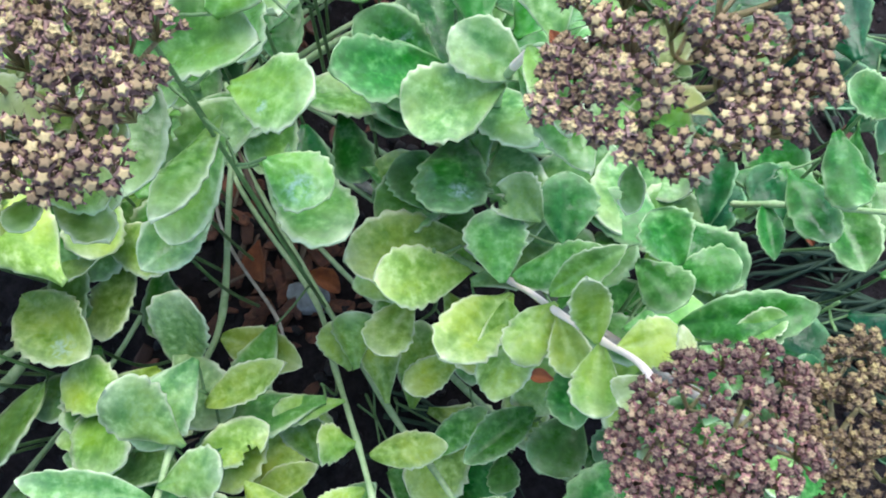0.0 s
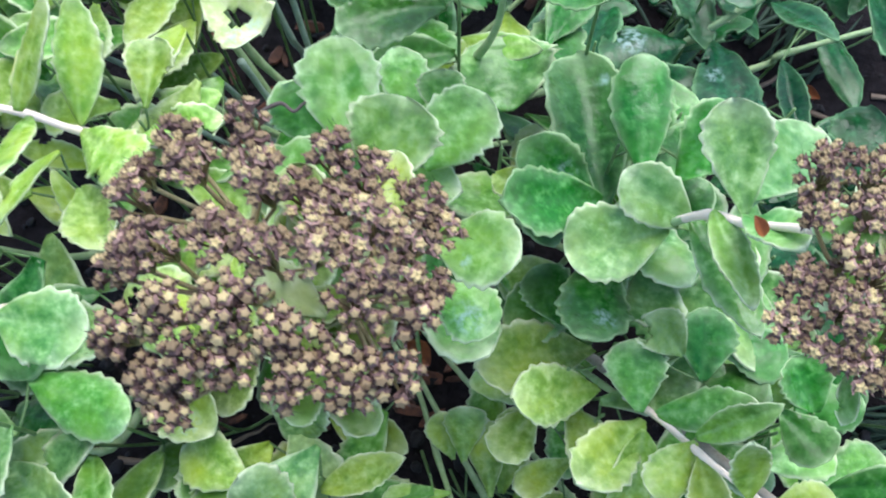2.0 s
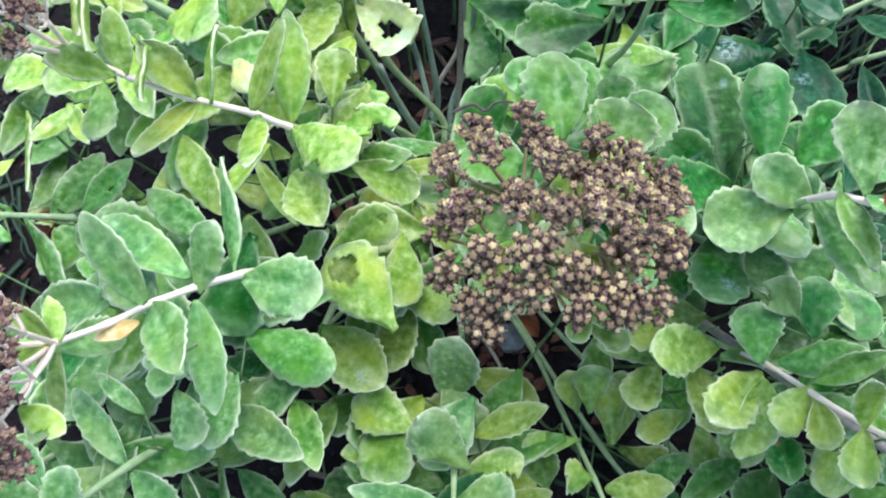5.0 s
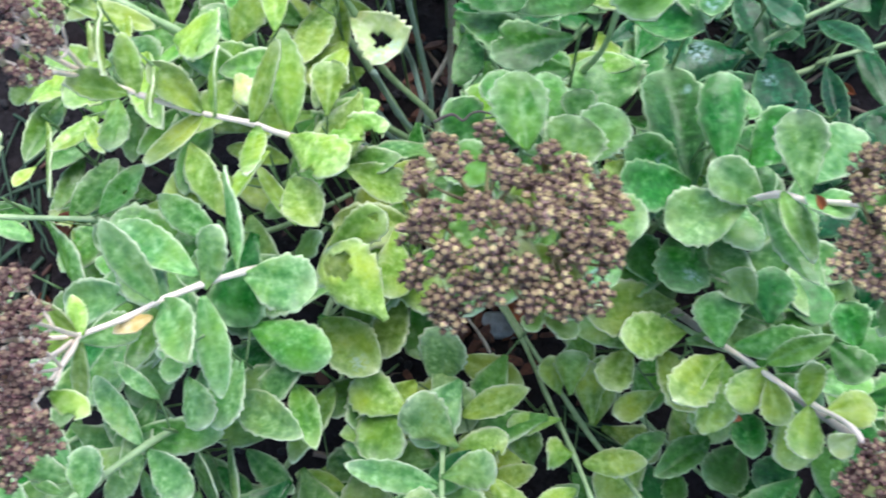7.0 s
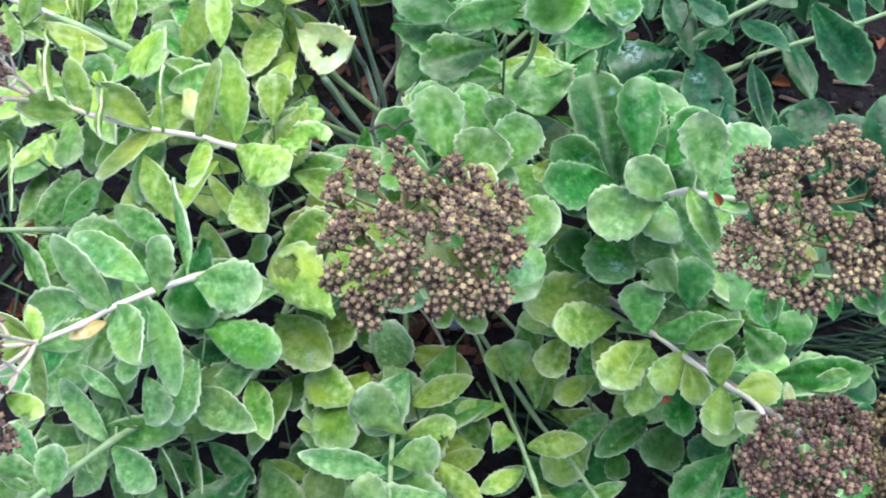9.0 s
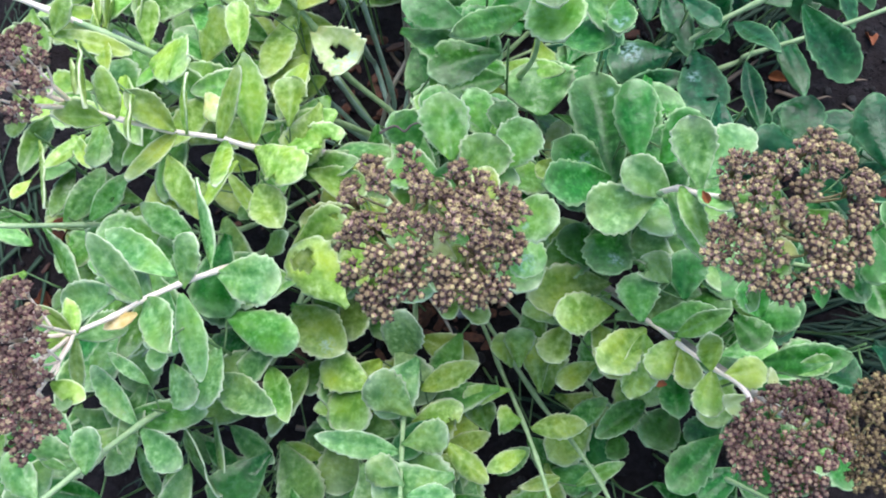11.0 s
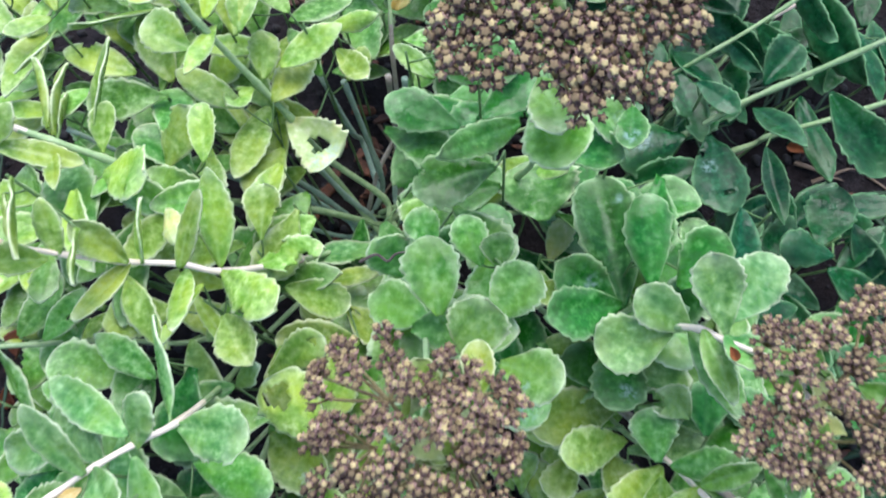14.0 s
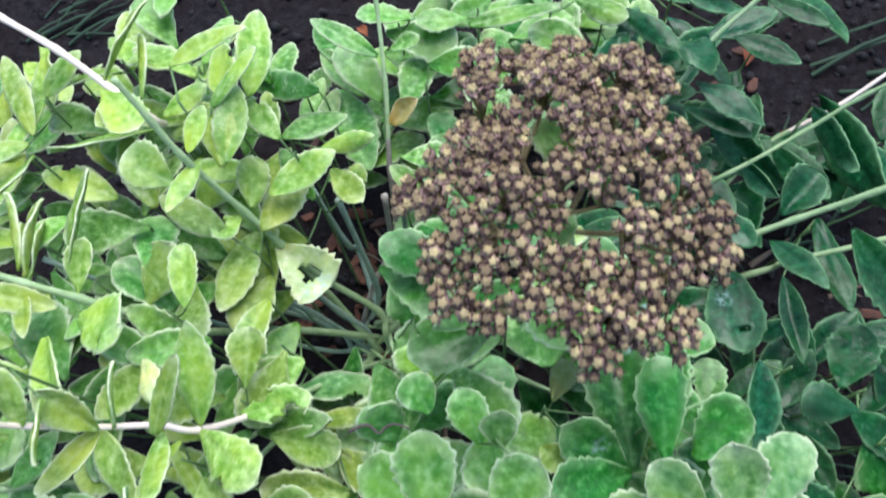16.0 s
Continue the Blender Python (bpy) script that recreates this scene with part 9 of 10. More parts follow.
side_stem(shoot_g, [(-0.168, 0.203, -0.003), (-0.175, 0.174, 0.17), (-0.178, 0.166, 0.339)], [(-0.189, 0.158, 0.339), (-0.177, 0.169, 0.264), (-0.178, 0.193, 0.256), (-0.225, 0.176, 0.235), (-0.158, 0.198, 0.236), (-0.149, 0.128, 0.07)])
side_stem(shoot_g, [(-0.227, 0.228, -0.003), (-0.243, 0.201, 0.15), (-0.247, 0.194, 0.3)], [(-0.238, 0.195, 0.3), (-0.226, 0.193, 0.238), (-0.229, 0.21, 0.254), (-0.249, 0.18, 0.283), (-0.266, 0.184, 0.225), (-0.275, 0.202, 0.201)])
side_stem(shoot_g, [(-0.165, 0.309, -0.003), (-0.172, 0.293, 0.143), (-0.174, 0.288, 0.287)], [(-0.176, 0.298, 0.287), (-0.172, 0.307, 0.252), (-0.197, 0.273, 0.234), (-0.214, 0.295, 0.236), (-0.143, 0.278, 0.211)])
side_stem(shoot_g, [(-0.189, 0.276, -0.003), (-0.199, 0.256, 0.141), (-0.202, 0.251, 0.281)], [(-0.21, 0.243, 0.26), (-0.201, 0.239, 0.277), (-0.18, 0.248, 0.272)])
side_stem(shoot_g, [(-0.13, 0.255, -0.003), (-0.133, 0.233, 0.126), (-0.134, 0.226, 0.253)], [(-0.128, 0.223, 0.253), (-0.148, 0.218, 0.184), (-0.155, 0.222, 0.164), (-0.126, 0.251, 0.185), (-0.101, 0.213, 0.244), (-0.163, 0.243, 0.235)])
side_stem(shoot_g, [(-0.212, 0.163, -0.003), (-0.226, 0.128, 0.116), (-0.23, 0.119, 0.232)], [(-0.246, 0.122, 0.232), (-0.23, 0.121, 0.139), (-0.214, 0.113, 0.149)])
side_stem(shoot_g, [(-0.132, 0.295, -0.003), (-0.136, 0.278, 0.113), (-0.137, 0.273, 0.227)], [(-0.137, 0.273, 0.227)])
side_stem(shoot_g, [(-0.117, 0.343, -0.003), (-0.118, 0.332, 0.097), (-0.118, 0.328, 0.194)], [(-0.118, 0.328, 0.194)])
side_stem(shoot_g, [(-0.155, 0.14, -0.003), (-0.161, 0.103, 0.083), (-0.163, 0.092, 0.165)], [(-0.157, 0.108, 0.165), (-0.156, 0.119, 0.139), (-0.153, 0.088, 0.133), (-0.172, 0.082, 0.143), (-0.164, 0.076, 0.127), (-0.175, 0.081, 0.104)])
side_stem(shoot_m, [(-0.278, 0.505, -0.003), (-0.3, 0.515, 0.145), (-0.306, 0.517, 0.289)], [(-0.306, 0.52, 0.289), (-0.316, 0.525, 0.273), (-0.301, 0.529, 0.179), (-0.311, 0.493, 0.284), (-0.277, 0.516, 0.246), (-0.32, 0.55, 0.215), (-0.313, 0.487, 0.284)])
side_stem(shoot_m, [(-0.177, 0.514, -0.003), (-0.186, 0.525, 0.142), (-0.189, 0.527, 0.285)], [(-0.168, 0.527, 0.285), (-0.159, 0.52, 0.242), (-0.19, 0.533, 0.254), (-0.196, 0.526, 0.185), (-0.195, 0.533, 0.253), (-0.206, 0.507, 0.195), (-0.209, 0.546, 0.278)])
side_stem(shoot_m, [(-0.277, 0.471, -0.003), (-0.299, 0.475, 0.141), (-0.305, 0.477, 0.281)], [(-0.309, 0.48, 0.281), (-0.299, 0.472, 0.18), (-0.293, 0.464, 0.205), (-0.339, 0.467, 0.243), (-0.275, 0.493, 0.227), (-0.265, 0.468, 0.241), (-0.355, 0.491, 0.246)])
side_stem(shoot_m, [(-0.242, 0.539, -0.003), (-0.259, 0.553, 0.139), (-0.264, 0.556, 0.278)], [(-0.262, 0.546, 0.278), (-0.266, 0.549, 0.174), (-0.268, 0.549, 0.196), (-0.254, 0.564, 0.256), (-0.236, 0.544, 0.22), (-0.282, 0.567, 0.21), (-0.279, 0.576, 0.229)])
side_stem(shoot_m, [(-0.299, 0.558, -0.003), (-0.324, 0.574, 0.134), (-0.331, 0.579, 0.267)], [(-0.327, 0.57, 0.267), (-0.298, 0.583, 0.179), (-0.368, 0.582, 0.222)])
side_stem(shoot_m, [(-0.205, 0.611, -0.003), (-0.217, 0.633, 0.127), (-0.221, 0.639, 0.255)], [(-0.24, 0.65, 0.255), (-0.201, 0.629, 0.21)])
side_stem(shoot_m, [(-0.206, 0.551, -0.003), (-0.219, 0.566, 0.123), (-0.222, 0.57, 0.247)], [(-0.24, 0.584, 0.247), (-0.221, 0.576, 0.24), (-0.228, 0.56, 0.187), (-0.2, 0.56, 0.233)])
side_stem(shoot_m, [(-0.34, 0.511, -0.003), (-0.369, 0.521, 0.123), (-0.377, 0.524, 0.247)], [(-0.37, 0.528, 0.247), (-0.375, 0.526, 0.168), (-0.376, 0.523, 0.225), (-0.379, 0.535, 0.201), (-0.388, 0.508, 0.229)])
side_stem(shoot_m, [(-0.211, 0.504, -0.003), (-0.225, 0.513, 0.122), (-0.228, 0.515, 0.243)], [(-0.224, 0.528, 0.243), (-0.218, 0.524, 0.208), (-0.243, 0.494, 0.24)])
side_stem(shoot_m, [(-0.227, 0.454, -0.003), (-0.243, 0.457, 0.12), (-0.247, 0.457, 0.24)], [(-0.237, 0.462, 0.24), (-0.248, 0.459, 0.23), (-0.256, 0.451, 0.189)])
side_stem(shoot_m, [(-0.166, 0.554, -0.003), (-0.173, 0.57, 0.108), (-0.175, 0.574, 0.217)], [(-0.175, 0.574, 0.217)])
side_stem(shoot_n, [(-0.131, 0.549, -0.003), (-0.134, 0.564, 0.106), (-0.135, 0.568, 0.213)], [(-0.14, 0.572, 0.213), (-0.157, 0.576, 0.12), (-0.154, 0.552, 0.089), (-0.121, 0.556, 0.104), (-0.137, 0.598, 0.097), (-0.117, 0.555, 0.107)])
side_stem(shoot_n, [(-0.127, 0.519, -0.003), (-0.129, 0.53, 0.101), (-0.13, 0.533, 0.203)], [(-0.166, 0.536, 0.203)])
side_stem(shoot_n, [(-0.09, 0.612, -0.003), (-0.087, 0.634, 0.1), (-0.087, 0.64, 0.2)], [(-0.078, 0.643, 0.2), (-0.073, 0.642, 0.106), (-0.083, 0.636, 0.116), (-0.084, 0.63, 0.141), (-0.088, 0.655, 0.118), (-0.098, 0.638, 0.188), (-0.104, 0.64, 0.154)])
side_stem(shoot_n, [(-0.037, 0.625, -0.003), (-0.028, 0.649, 0.099), (-0.026, 0.656, 0.199)], [(-0.032, 0.641, 0.199), (-0.032, 0.647, 0.199), (-0.048, 0.632, 0.134), (-0.029, 0.669, 0.151), (-0.019, 0.668, 0.089), (-0.004, 0.661, 0.123), (-0.016, 0.673, 0.189)])
side_stem(shoot_n, [(-0.072, 0.501, -0.003), (-0.067, 0.509, 0.097), (-0.066, 0.511, 0.194)], [(-0.049, 0.494, 0.194), (-0.043, 0.489, 0.118), (-0.064, 0.468, 0.12), (-0.074, 0.521, 0.118), (-0.079, 0.536, 0.098), (-0.08, 0.537, 0.175)])
side_stem(shoot_n, [(0.012, 0.63, -0.003), (0.027, 0.655, 0.097), (0.031, 0.662, 0.194)], [(0.05, 0.669, 0.194), (0.025, 0.681, 0.156), (0.018, 0.637, 0.153)])
side_stem(shoot_n, [(-0.069, 0.572, -0.003), (-0.064, 0.589, 0.095), (-0.063, 0.594, 0.189)], [(-0.062, 0.61, 0.189), (-0.067, 0.605, 0.142), (-0.071, 0.595, 0.107), (-0.036, 0.58, 0.112), (-0.081, 0.574, 0.175), (-0.105, 0.605, 0.135), (-0.02, 0.591, 0.159)])
side_stem(shoot_n, [(-0.161, 0.585, -0.003), (-0.168, 0.604, 0.071), (-0.17, 0.61, 0.142)], [(-0.192, 0.601, 0.142), (-0.178, 0.591, 0.105), (-0.179, 0.624, 0.089), (-0.152, 0.605, 0.107), (-0.148, 0.626, 0.114)])
side_stem(shoot_n, [(-0.066, 0.533, -0.003), (-0.06, 0.546, 0.07), (-0.059, 0.549, 0.139)], [(-0.033, 0.554, 0.139), (-0.085, 0.545, 0.091)])
side_stem(shoot_n, [(-0.099, 0.638, -0.003), (-0.098, 0.664, 0.067), (-0.098, 0.671, 0.134)], [(-0.095, 0.671, 0.134), (-0.119, 0.667, 0.094), (-0.085, 0.701, 0.114), (-0.065, 0.691, 0.091), (-0.127, 0.627, 0.103)])
side_stem(shoot_n, [(-0.106, 0.566, -0.003), (-0.106, 0.583, 0.065), (-0.106, 0.587, 0.13)], [(-0.105, 0.59, 0.13), (-0.106, 0.585, 0.093)])
side_stem(shoot_n, [(-0.142, 0.619, -0.003), (-0.146, 0.643, 0.057), (-0.147, 0.649, 0.113)], [(-0.147, 0.649, 0.113)])
side_stem(shoot_n, [(-0.033, 0.653, -0.003), (-0.023, 0.681, 0.052), (-0.021, 0.688, 0.104)], [(-0.021, 0.688, 0.104)])
side_stem(shoot_o, [(-0.027, 0.483, -0.003), (-0.016, 0.49, 0.11), (-0.014, 0.491, 0.219)], [(-0.042, 0.488, 0.219), (-0.024, 0.494, 0.194), (-0.017, 0.467, 0.202), (0.001, 0.504, 0.117), (-0.01, 0.522, 0.158), (0.009, 0.474, 0.192)])
side_stem(shoot_o, [(0.101, 0.598, -0.003), (0.128, 0.619, 0.105), (0.135, 0.625, 0.211)], [(0.147, 0.627, 0.211), (0.125, 0.629, 0.119), (0.125, 0.608, 0.1), (0.177, 0.623, 0.14), (0.142, 0.658, 0.11), (0.115, 0.617, 0.177), (0.114, 0.614, 0.123)])
side_stem(shoot_o, [(0.096, 0.654, -0.003), (0.122, 0.682, 0.098), (0.129, 0.689, 0.195)], [(0.144, 0.681, 0.195), (0.13, 0.686, 0.185), (0.134, 0.711, 0.108), (0.096, 0.67, 0.107), (0.108, 0.716, 0.111), (0.186, 0.653, 0.169), (0.103, 0.709, 0.164)])
side_stem(shoot_o, [(0.047, 0.624, -0.003), (0.066, 0.649, 0.097), (0.072, 0.655, 0.194)], [(0.086, 0.663, 0.194), (0.074, 0.639, 0.113), (0.093, 0.632, 0.122), (0.052, 0.655, 0.134), (0.059, 0.687, 0.125), (0.086, 0.626, 0.179), (0.054, 0.685, 0.134)])
side_stem(shoot_o, [(0.053, 0.585, -0.003), (0.074, 0.604, 0.092), (0.079, 0.61, 0.185)], [(0.098, 0.608, 0.185), (0.095, 0.623, 0.139), (0.07, 0.612, 0.092), (0.073, 0.624, 0.093), (0.094, 0.578, 0.166), (0.063, 0.597, 0.18), (0.062, 0.627, 0.18)])
side_stem(shoot_o, [(0.165, 0.646, -0.003), (0.2, 0.673, 0.089), (0.209, 0.68, 0.177)], [(0.216, 0.693, 0.177), (0.203, 0.667, 0.17)])
side_stem(shoot_o, [(0.102, 0.552, -0.003), (0.129, 0.568, 0.086), (0.137, 0.572, 0.172)], [(0.14, 0.573, 0.172), (0.129, 0.57, 0.102), (0.126, 0.57, 0.129), (0.159, 0.582, 0.164), (0.169, 0.59, 0.12), (0.096, 0.545, 0.145)])
side_stem(shoot_o, [(-0.001, 0.606, -0.003), (0.012, 0.628, 0.082), (0.016, 0.634, 0.165)], [(0.047, 0.643, 0.165), (0.015, 0.617, 0.124), (0.002, 0.627, 0.135), (-0.002, 0.649, 0.163)])
side_stem(shoot_o, [(-0.017, 0.549, -0.003), (-0.005, 0.564, 0.079), (-0.002, 0.568, 0.157)], [(-0.006, 0.564, 0.157), (0.006, 0.569, 0.154), (-0.007, 0.585, 0.131), (-0.043, 0.562, 0.127), (0.039, 0.56, 0.096)])
side_stem(shoot_o, [(0.038, 0.554, -0.003), (0.056, 0.569, 0.066), (0.061, 0.573, 0.132)], [(0.055, 0.583, 0.132), (0.054, 0.585, 0.09), (0.075, 0.552, 0.1)])
side_stem(shoot_o, [(0.02, 0.663, -0.003), (0.036, 0.692, 0.055), (0.041, 0.7, 0.11)], [(0.041, 0.7, 0.11)])
side_stem(shoot_c, [(0.020, 0.349, -0.003), (0.032, 0.341, 0.124), (0.036, 0.338, 0.250)], [(0.044, 0.356, 0.174), (0.045, 0.326, 0.25), (0.023, 0.322, 0.204), (0.07, 0.335, 0.249)])
side_stem(shoot_c, [(0.062, 0.337, -0.003), (0.084, 0.324, 0.149), (0.09, 0.321, 0.299)], [(0.102, 0.325, 0.299), (0.098, 0.314, 0.264), (0.093, 0.312, 0.209), (0.07, 0.328, 0.183), (0.113, 0.288, 0.255), (0.091, 0.363, 0.246), (0.063, 0.315, 0.251)])
side_stem(shoot_c, [(0.093, 0.369, -0.003), (0.118, 0.361, 0.132), (0.125, 0.359, 0.265)], [(0.105, 0.368, 0.265), (0.112, 0.374, 0.238), (0.137, 0.346, 0.223), (0.148, 0.347, 0.194)])
side_stem(shoot_c, [(-0.018, 0.337, -0.003), (-0.007, 0.325, 0.109), (-0.004, 0.321, 0.218)], [(-0.004, 0.321, 0.218)])
side_stem(shoot_c, [(0.055, 0.292, -0.003), (0.076, 0.274, 0.107), (0.082, 0.269, 0.214)], [(0.077, 0.257, 0.214), (0.087, 0.281, 0.194)])
side_stem(shoot_q, [(0.223, 0.304, -0.003), (0.265, 0.287, 0.147), (0.277, 0.283, 0.294)], [(0.28, 0.272, 0.294), (0.268, 0.282, 0.254), (0.266, 0.264, 0.171), (0.29, 0.292, 0.159), (0.254, 0.276, 0.224), (0.263, 0.304, 0.13), (0.317, 0.289, 0.149)])
side_stem(shoot_q, [(0.143, 0.378, -0.003), (0.174, 0.371, 0.13), (0.183, 0.369, 0.261)], [(0.164, 0.372, 0.261), (0.163, 0.365, 0.151), (0.172, 0.348, 0.212), (0.194, 0.371, 0.138), (0.188, 0.391, 0.127), (0.2, 0.364, 0.151), (0.201, 0.373, 0.109)])
side_stem(shoot_q, [(0.218, 0.238, -0.003), (0.26, 0.213, 0.113), (0.271, 0.207, 0.226)], [(0.268, 0.193, 0.226), (0.236, 0.209, 0.176), (0.307, 0.225, 0.138)])
side_stem(shoot_q, [(0.163, 0.287, -0.003), (0.197, 0.268, 0.098), (0.207, 0.263, 0.195)], [(0.192, 0.261, 0.195), (0.189, 0.246, 0.177), (0.167, 0.258, 0.17), (0.219, 0.256, 0.159), (0.221, 0.258, 0.185), (0.228, 0.277, 0.121)])
side_stem(shoot_q, [(0.162, 0.219, -0.003), (0.197, 0.192, 0.093), (0.206, 0.184, 0.187)], [(0.206, 0.184, 0.187)])
side_stem(shoot_q, [(0.214, 0.353, -0.003), (0.255, 0.343, 0.091), (0.266, 0.34, 0.182)], [(0.269, 0.337, 0.182), (0.26, 0.346, 0.159), (0.259, 0.363, 0.15), (0.287, 0.362, 0.167), (0.247, 0.361, 0.167), (0.3, 0.309, 0.14), (0.239, 0.301, 0.161)])
side_stem(shoot_q, [(0.261, 0.267, -0.003), (0.308, 0.246, 0.086), (0.321, 0.24, 0.172)], [(0.314, 0.237, 0.172), (0.329, 0.243, 0.082)])
side_stem(shoot_q, [(0.157, 0.338, -0.003), (0.19, 0.326, 0.084), (0.2, 0.323, 0.168)], [(0.199, 0.311, 0.168), (0.185, 0.322, 0.163), (0.217, 0.315, 0.121), (0.175, 0.313, 0.167), (0.222, 0.353, 0.126)])
side_stem(shoot_q, [(0.271, 0.362, -0.003), (0.319, 0.353, 0.081), (0.332, 0.351, 0.162)], [(0.335, 0.378, 0.162), (0.337, 0.352, 0.161), (0.346, 0.344, 0.138), (0.32, 0.342, 0.134), (0.322, 0.337, 0.148)])
side_stem(shoot_q, [(0.216, 0.404, -0.003), (0.258, 0.4, 0.081), (0.269, 0.399, 0.161)], [(0.269, 0.399, 0.161)])
side_stem(shoot_q, [(0.298, 0.311, -0.003), (0.349, 0.295, 0.062), (0.363, 0.291, 0.125)], [(0.351, 0.317, 0.125), (0.374, 0.292, 0.085), (0.365, 0.264, 0.123)])
side_stem(shoot_q, [(0.183, 0.262, -0.003), (0.22, 0.24, 0.062), (0.23, 0.234, 0.124)], [(0.23, 0.234, 0.124)])
side_stem(shoot_p, [(0.145, 0.556, -0.003), (0.177, 0.572, 0.077), (0.185, 0.576, 0.153)], [(0.172, 0.579, 0.153), (0.191, 0.574, 0.137), (0.182, 0.598, 0.097), (0.189, 0.564, 0.08), (0.212, 0.587, 0.071), (0.168, 0.539, 0.151)])
side_stem(shoot_p, [(0.114, 0.511, -0.003), (0.142, 0.521, 0.075), (0.15, 0.523, 0.15)], [(0.14, 0.544, 0.15), (0.139, 0.531, 0.148), (0.154, 0.53, 0.105), (0.127, 0.502, 0.149), (0.152, 0.495, 0.081)])
side_stem(shoot_p, [(0.042, 0.513, -0.003), (0.061, 0.523, 0.073), (0.067, 0.526, 0.147)], [(0.067, 0.526, 0.147)])
side_stem(shoot_p, [(0.089, 0.472, -0.003), (0.114, 0.477, 0.051), (0.121, 0.479, 0.102)], [(0.107, 0.481, 0.102), (0.135, 0.476, 0.09)])
side_stem(shoot_p, [(0.231, 0.573, -0.003), (0.274, 0.591, 0.051), (0.286, 0.596, 0.101)], [(0.287, 0.599, 0.101), (0.299, 0.6, 0.046), (0.269, 0.591, 0.059), (0.311, 0.603, 0.097), (0.263, 0.598, 0.097), (0.324, 0.593, 0.097), (0.25, 0.585, 0.097)])
side_stem(shoot_p, [(0.188, 0.561, -0.003), (0.226, 0.577, 0.046), (0.236, 0.582, 0.093)], [(0.223, 0.568, 0.093), (0.252, 0.574, 0.087), (0.233, 0.604, 0.075)])
side_stem(shoot_p, [(0.269, 0.554, -0.003), (0.317, 0.569, 0.032), (0.33, 0.573, 0.064)], [(0.33, 0.573, 0.064)])
# bare lower stems of the clump
shoot("thick bare grey-green stem rising from the crown", [(-0.105, 0.442, -0.004), (-0.1296, 0.5059, 0.03), (-0.1323, 0.4979, 0.08), (-0.1482, 0.513, 0.16)], 0.0027, 0.0021, "teal")
shoot("thick bare grey-green stem rising from the crown", [(-0.1197, 0.4536, -0.004), (-0.1104, 0.4672, 0.02), (-0.1105, 0.4756, 0.06), (-0.1251, 0.5019, 0.17)], 0.0029, 0.0022, "teal")
shoot("dry leafless grey stem of the clump", [(-0.0983, 0.4547, -0.004), (-0.0906, 0.4617, 0.04), (-0.0895, 0.4857, 0.1), (-0.088, 0.5026, 0.18)], 0.0027, 0.0021, "dry")
shoot("thick bare grey-green stem rising from the crown", [(-0.0894, 0.4253, -0.004), (-0.0982, 0.4677, 0.02), (-0.0847, 0.5014, 0.06), (-0.0789, 0.5159, 0.15)], 0.0029, 0.0022, "teal")
shoot("thick bare grey-green stem rising from the crown", [(-0.1128, 0.4195, -0.004), (-0.1297, 0.4288, 0.03), (-0.1513, 0.4322, 0.09), (-0.177, 0.429, 0.17)], 0.0025, 0.0020, "teal")
shoot("thick bare grey-green stem rising from the crown", [(-0.1223, 0.415, -0.004), (-0.1148, 0.4339, 0.02), (-0.1335, 0.4395, 0.07), (-0.1462, 0.4392, 0.14)], 0.0029, 0.0022, "teal")
shoot("thick bare grey-green stem rising from the crown", [(-0.1154, 0.4387, -0.004), (-0.1342, 0.4317, 0.02), (-0.18, 0.4395, 0.1), (-0.1919, 0.4321, 0.15)], 0.0025, 0.0020, "teal")
shoot("slender leafless green stem of the clump", [(-0.1286, 0.442, -0.004), (-0.078, 0.3444, 0.03), (-0.0138, 0.2561, 0.0600), (0.0126, 0.1969, 0.1100), (0.0348, 0.1465, 0.1500), (0.0466, 0.1167, 0.1700), (0.0590, 0.0808, 0.1900)], 0.0019, 0.0015, "green")
shoot("slender leafless green stem of the clump", [(-0.1138, 0.4258, -0.004), (-0.0514, 0.3227, 0.02), (0.0412, 0.1805, 0.0900), (0.0695, 0.1435, 0.1200), (0.0958, 0.1063, 0.1400), (0.1061, 0.0856, 0.1500)], 0.0020, 0.0016, "green")
shoot("slender leafless green stem of the clump", [(-0.0927, 0.4333, -0.004), (-0.0408, 0.329, 0.02), (0.0909, 0.1934, 0.06), (0.149, 0.1374, 0.1), (0.1922, 0.1125, 0.15), (0.2148, 0.096, 0.19)], 0.0020, 0.0016, "green")
shoot("dry leafless grey stem of the clump", [(-0.1148, 0.4333, -0.004), (-0.0959, 0.326, 0.02), (-0.0374, 0.2415, 0.06), (-0.0266, 0.2123, 0.08)], 0.0014, 0.0010, "dry")
shoot("slender leafless green stem of the clump", [(-0.0977, 0.4147, -0.004), (-0.135, 0.397, 0.03), (-0.2145, 0.2977, 0.13), (-0.2742, 0.2803, 0.18), (-0.3165, 0.269, 0.21), (-0.3644, 0.2588, 0.23), (-0.3853, 0.2552, 0.24)], 0.0022, 0.0017, "green")
shoot("slender leafless green stem of the clump", [(-0.0858, 0.4132, -0.004), (-0.1518, 0.2913, 0.03), (-0.1902, 0.2081, 0.1), (-0.2385, 0.1499, 0.14), (-0.2939, 0.1334, 0.16), (-0.3242, 0.11, 0.18), (-0.3624, 0.0947, 0.2)], 0.0020, 0.0016, "green")
shoot("slender leafless green stem of the clump", [(-0.0957, 0.4493, -0.004), (-0.1416, 0.2474, 0.03), (-0.1746, 0.1267, 0.1), (-0.182, 0.096, 0.13), (-0.1902, 0.0678, 0.16)], 0.0020, 0.0016, "green")
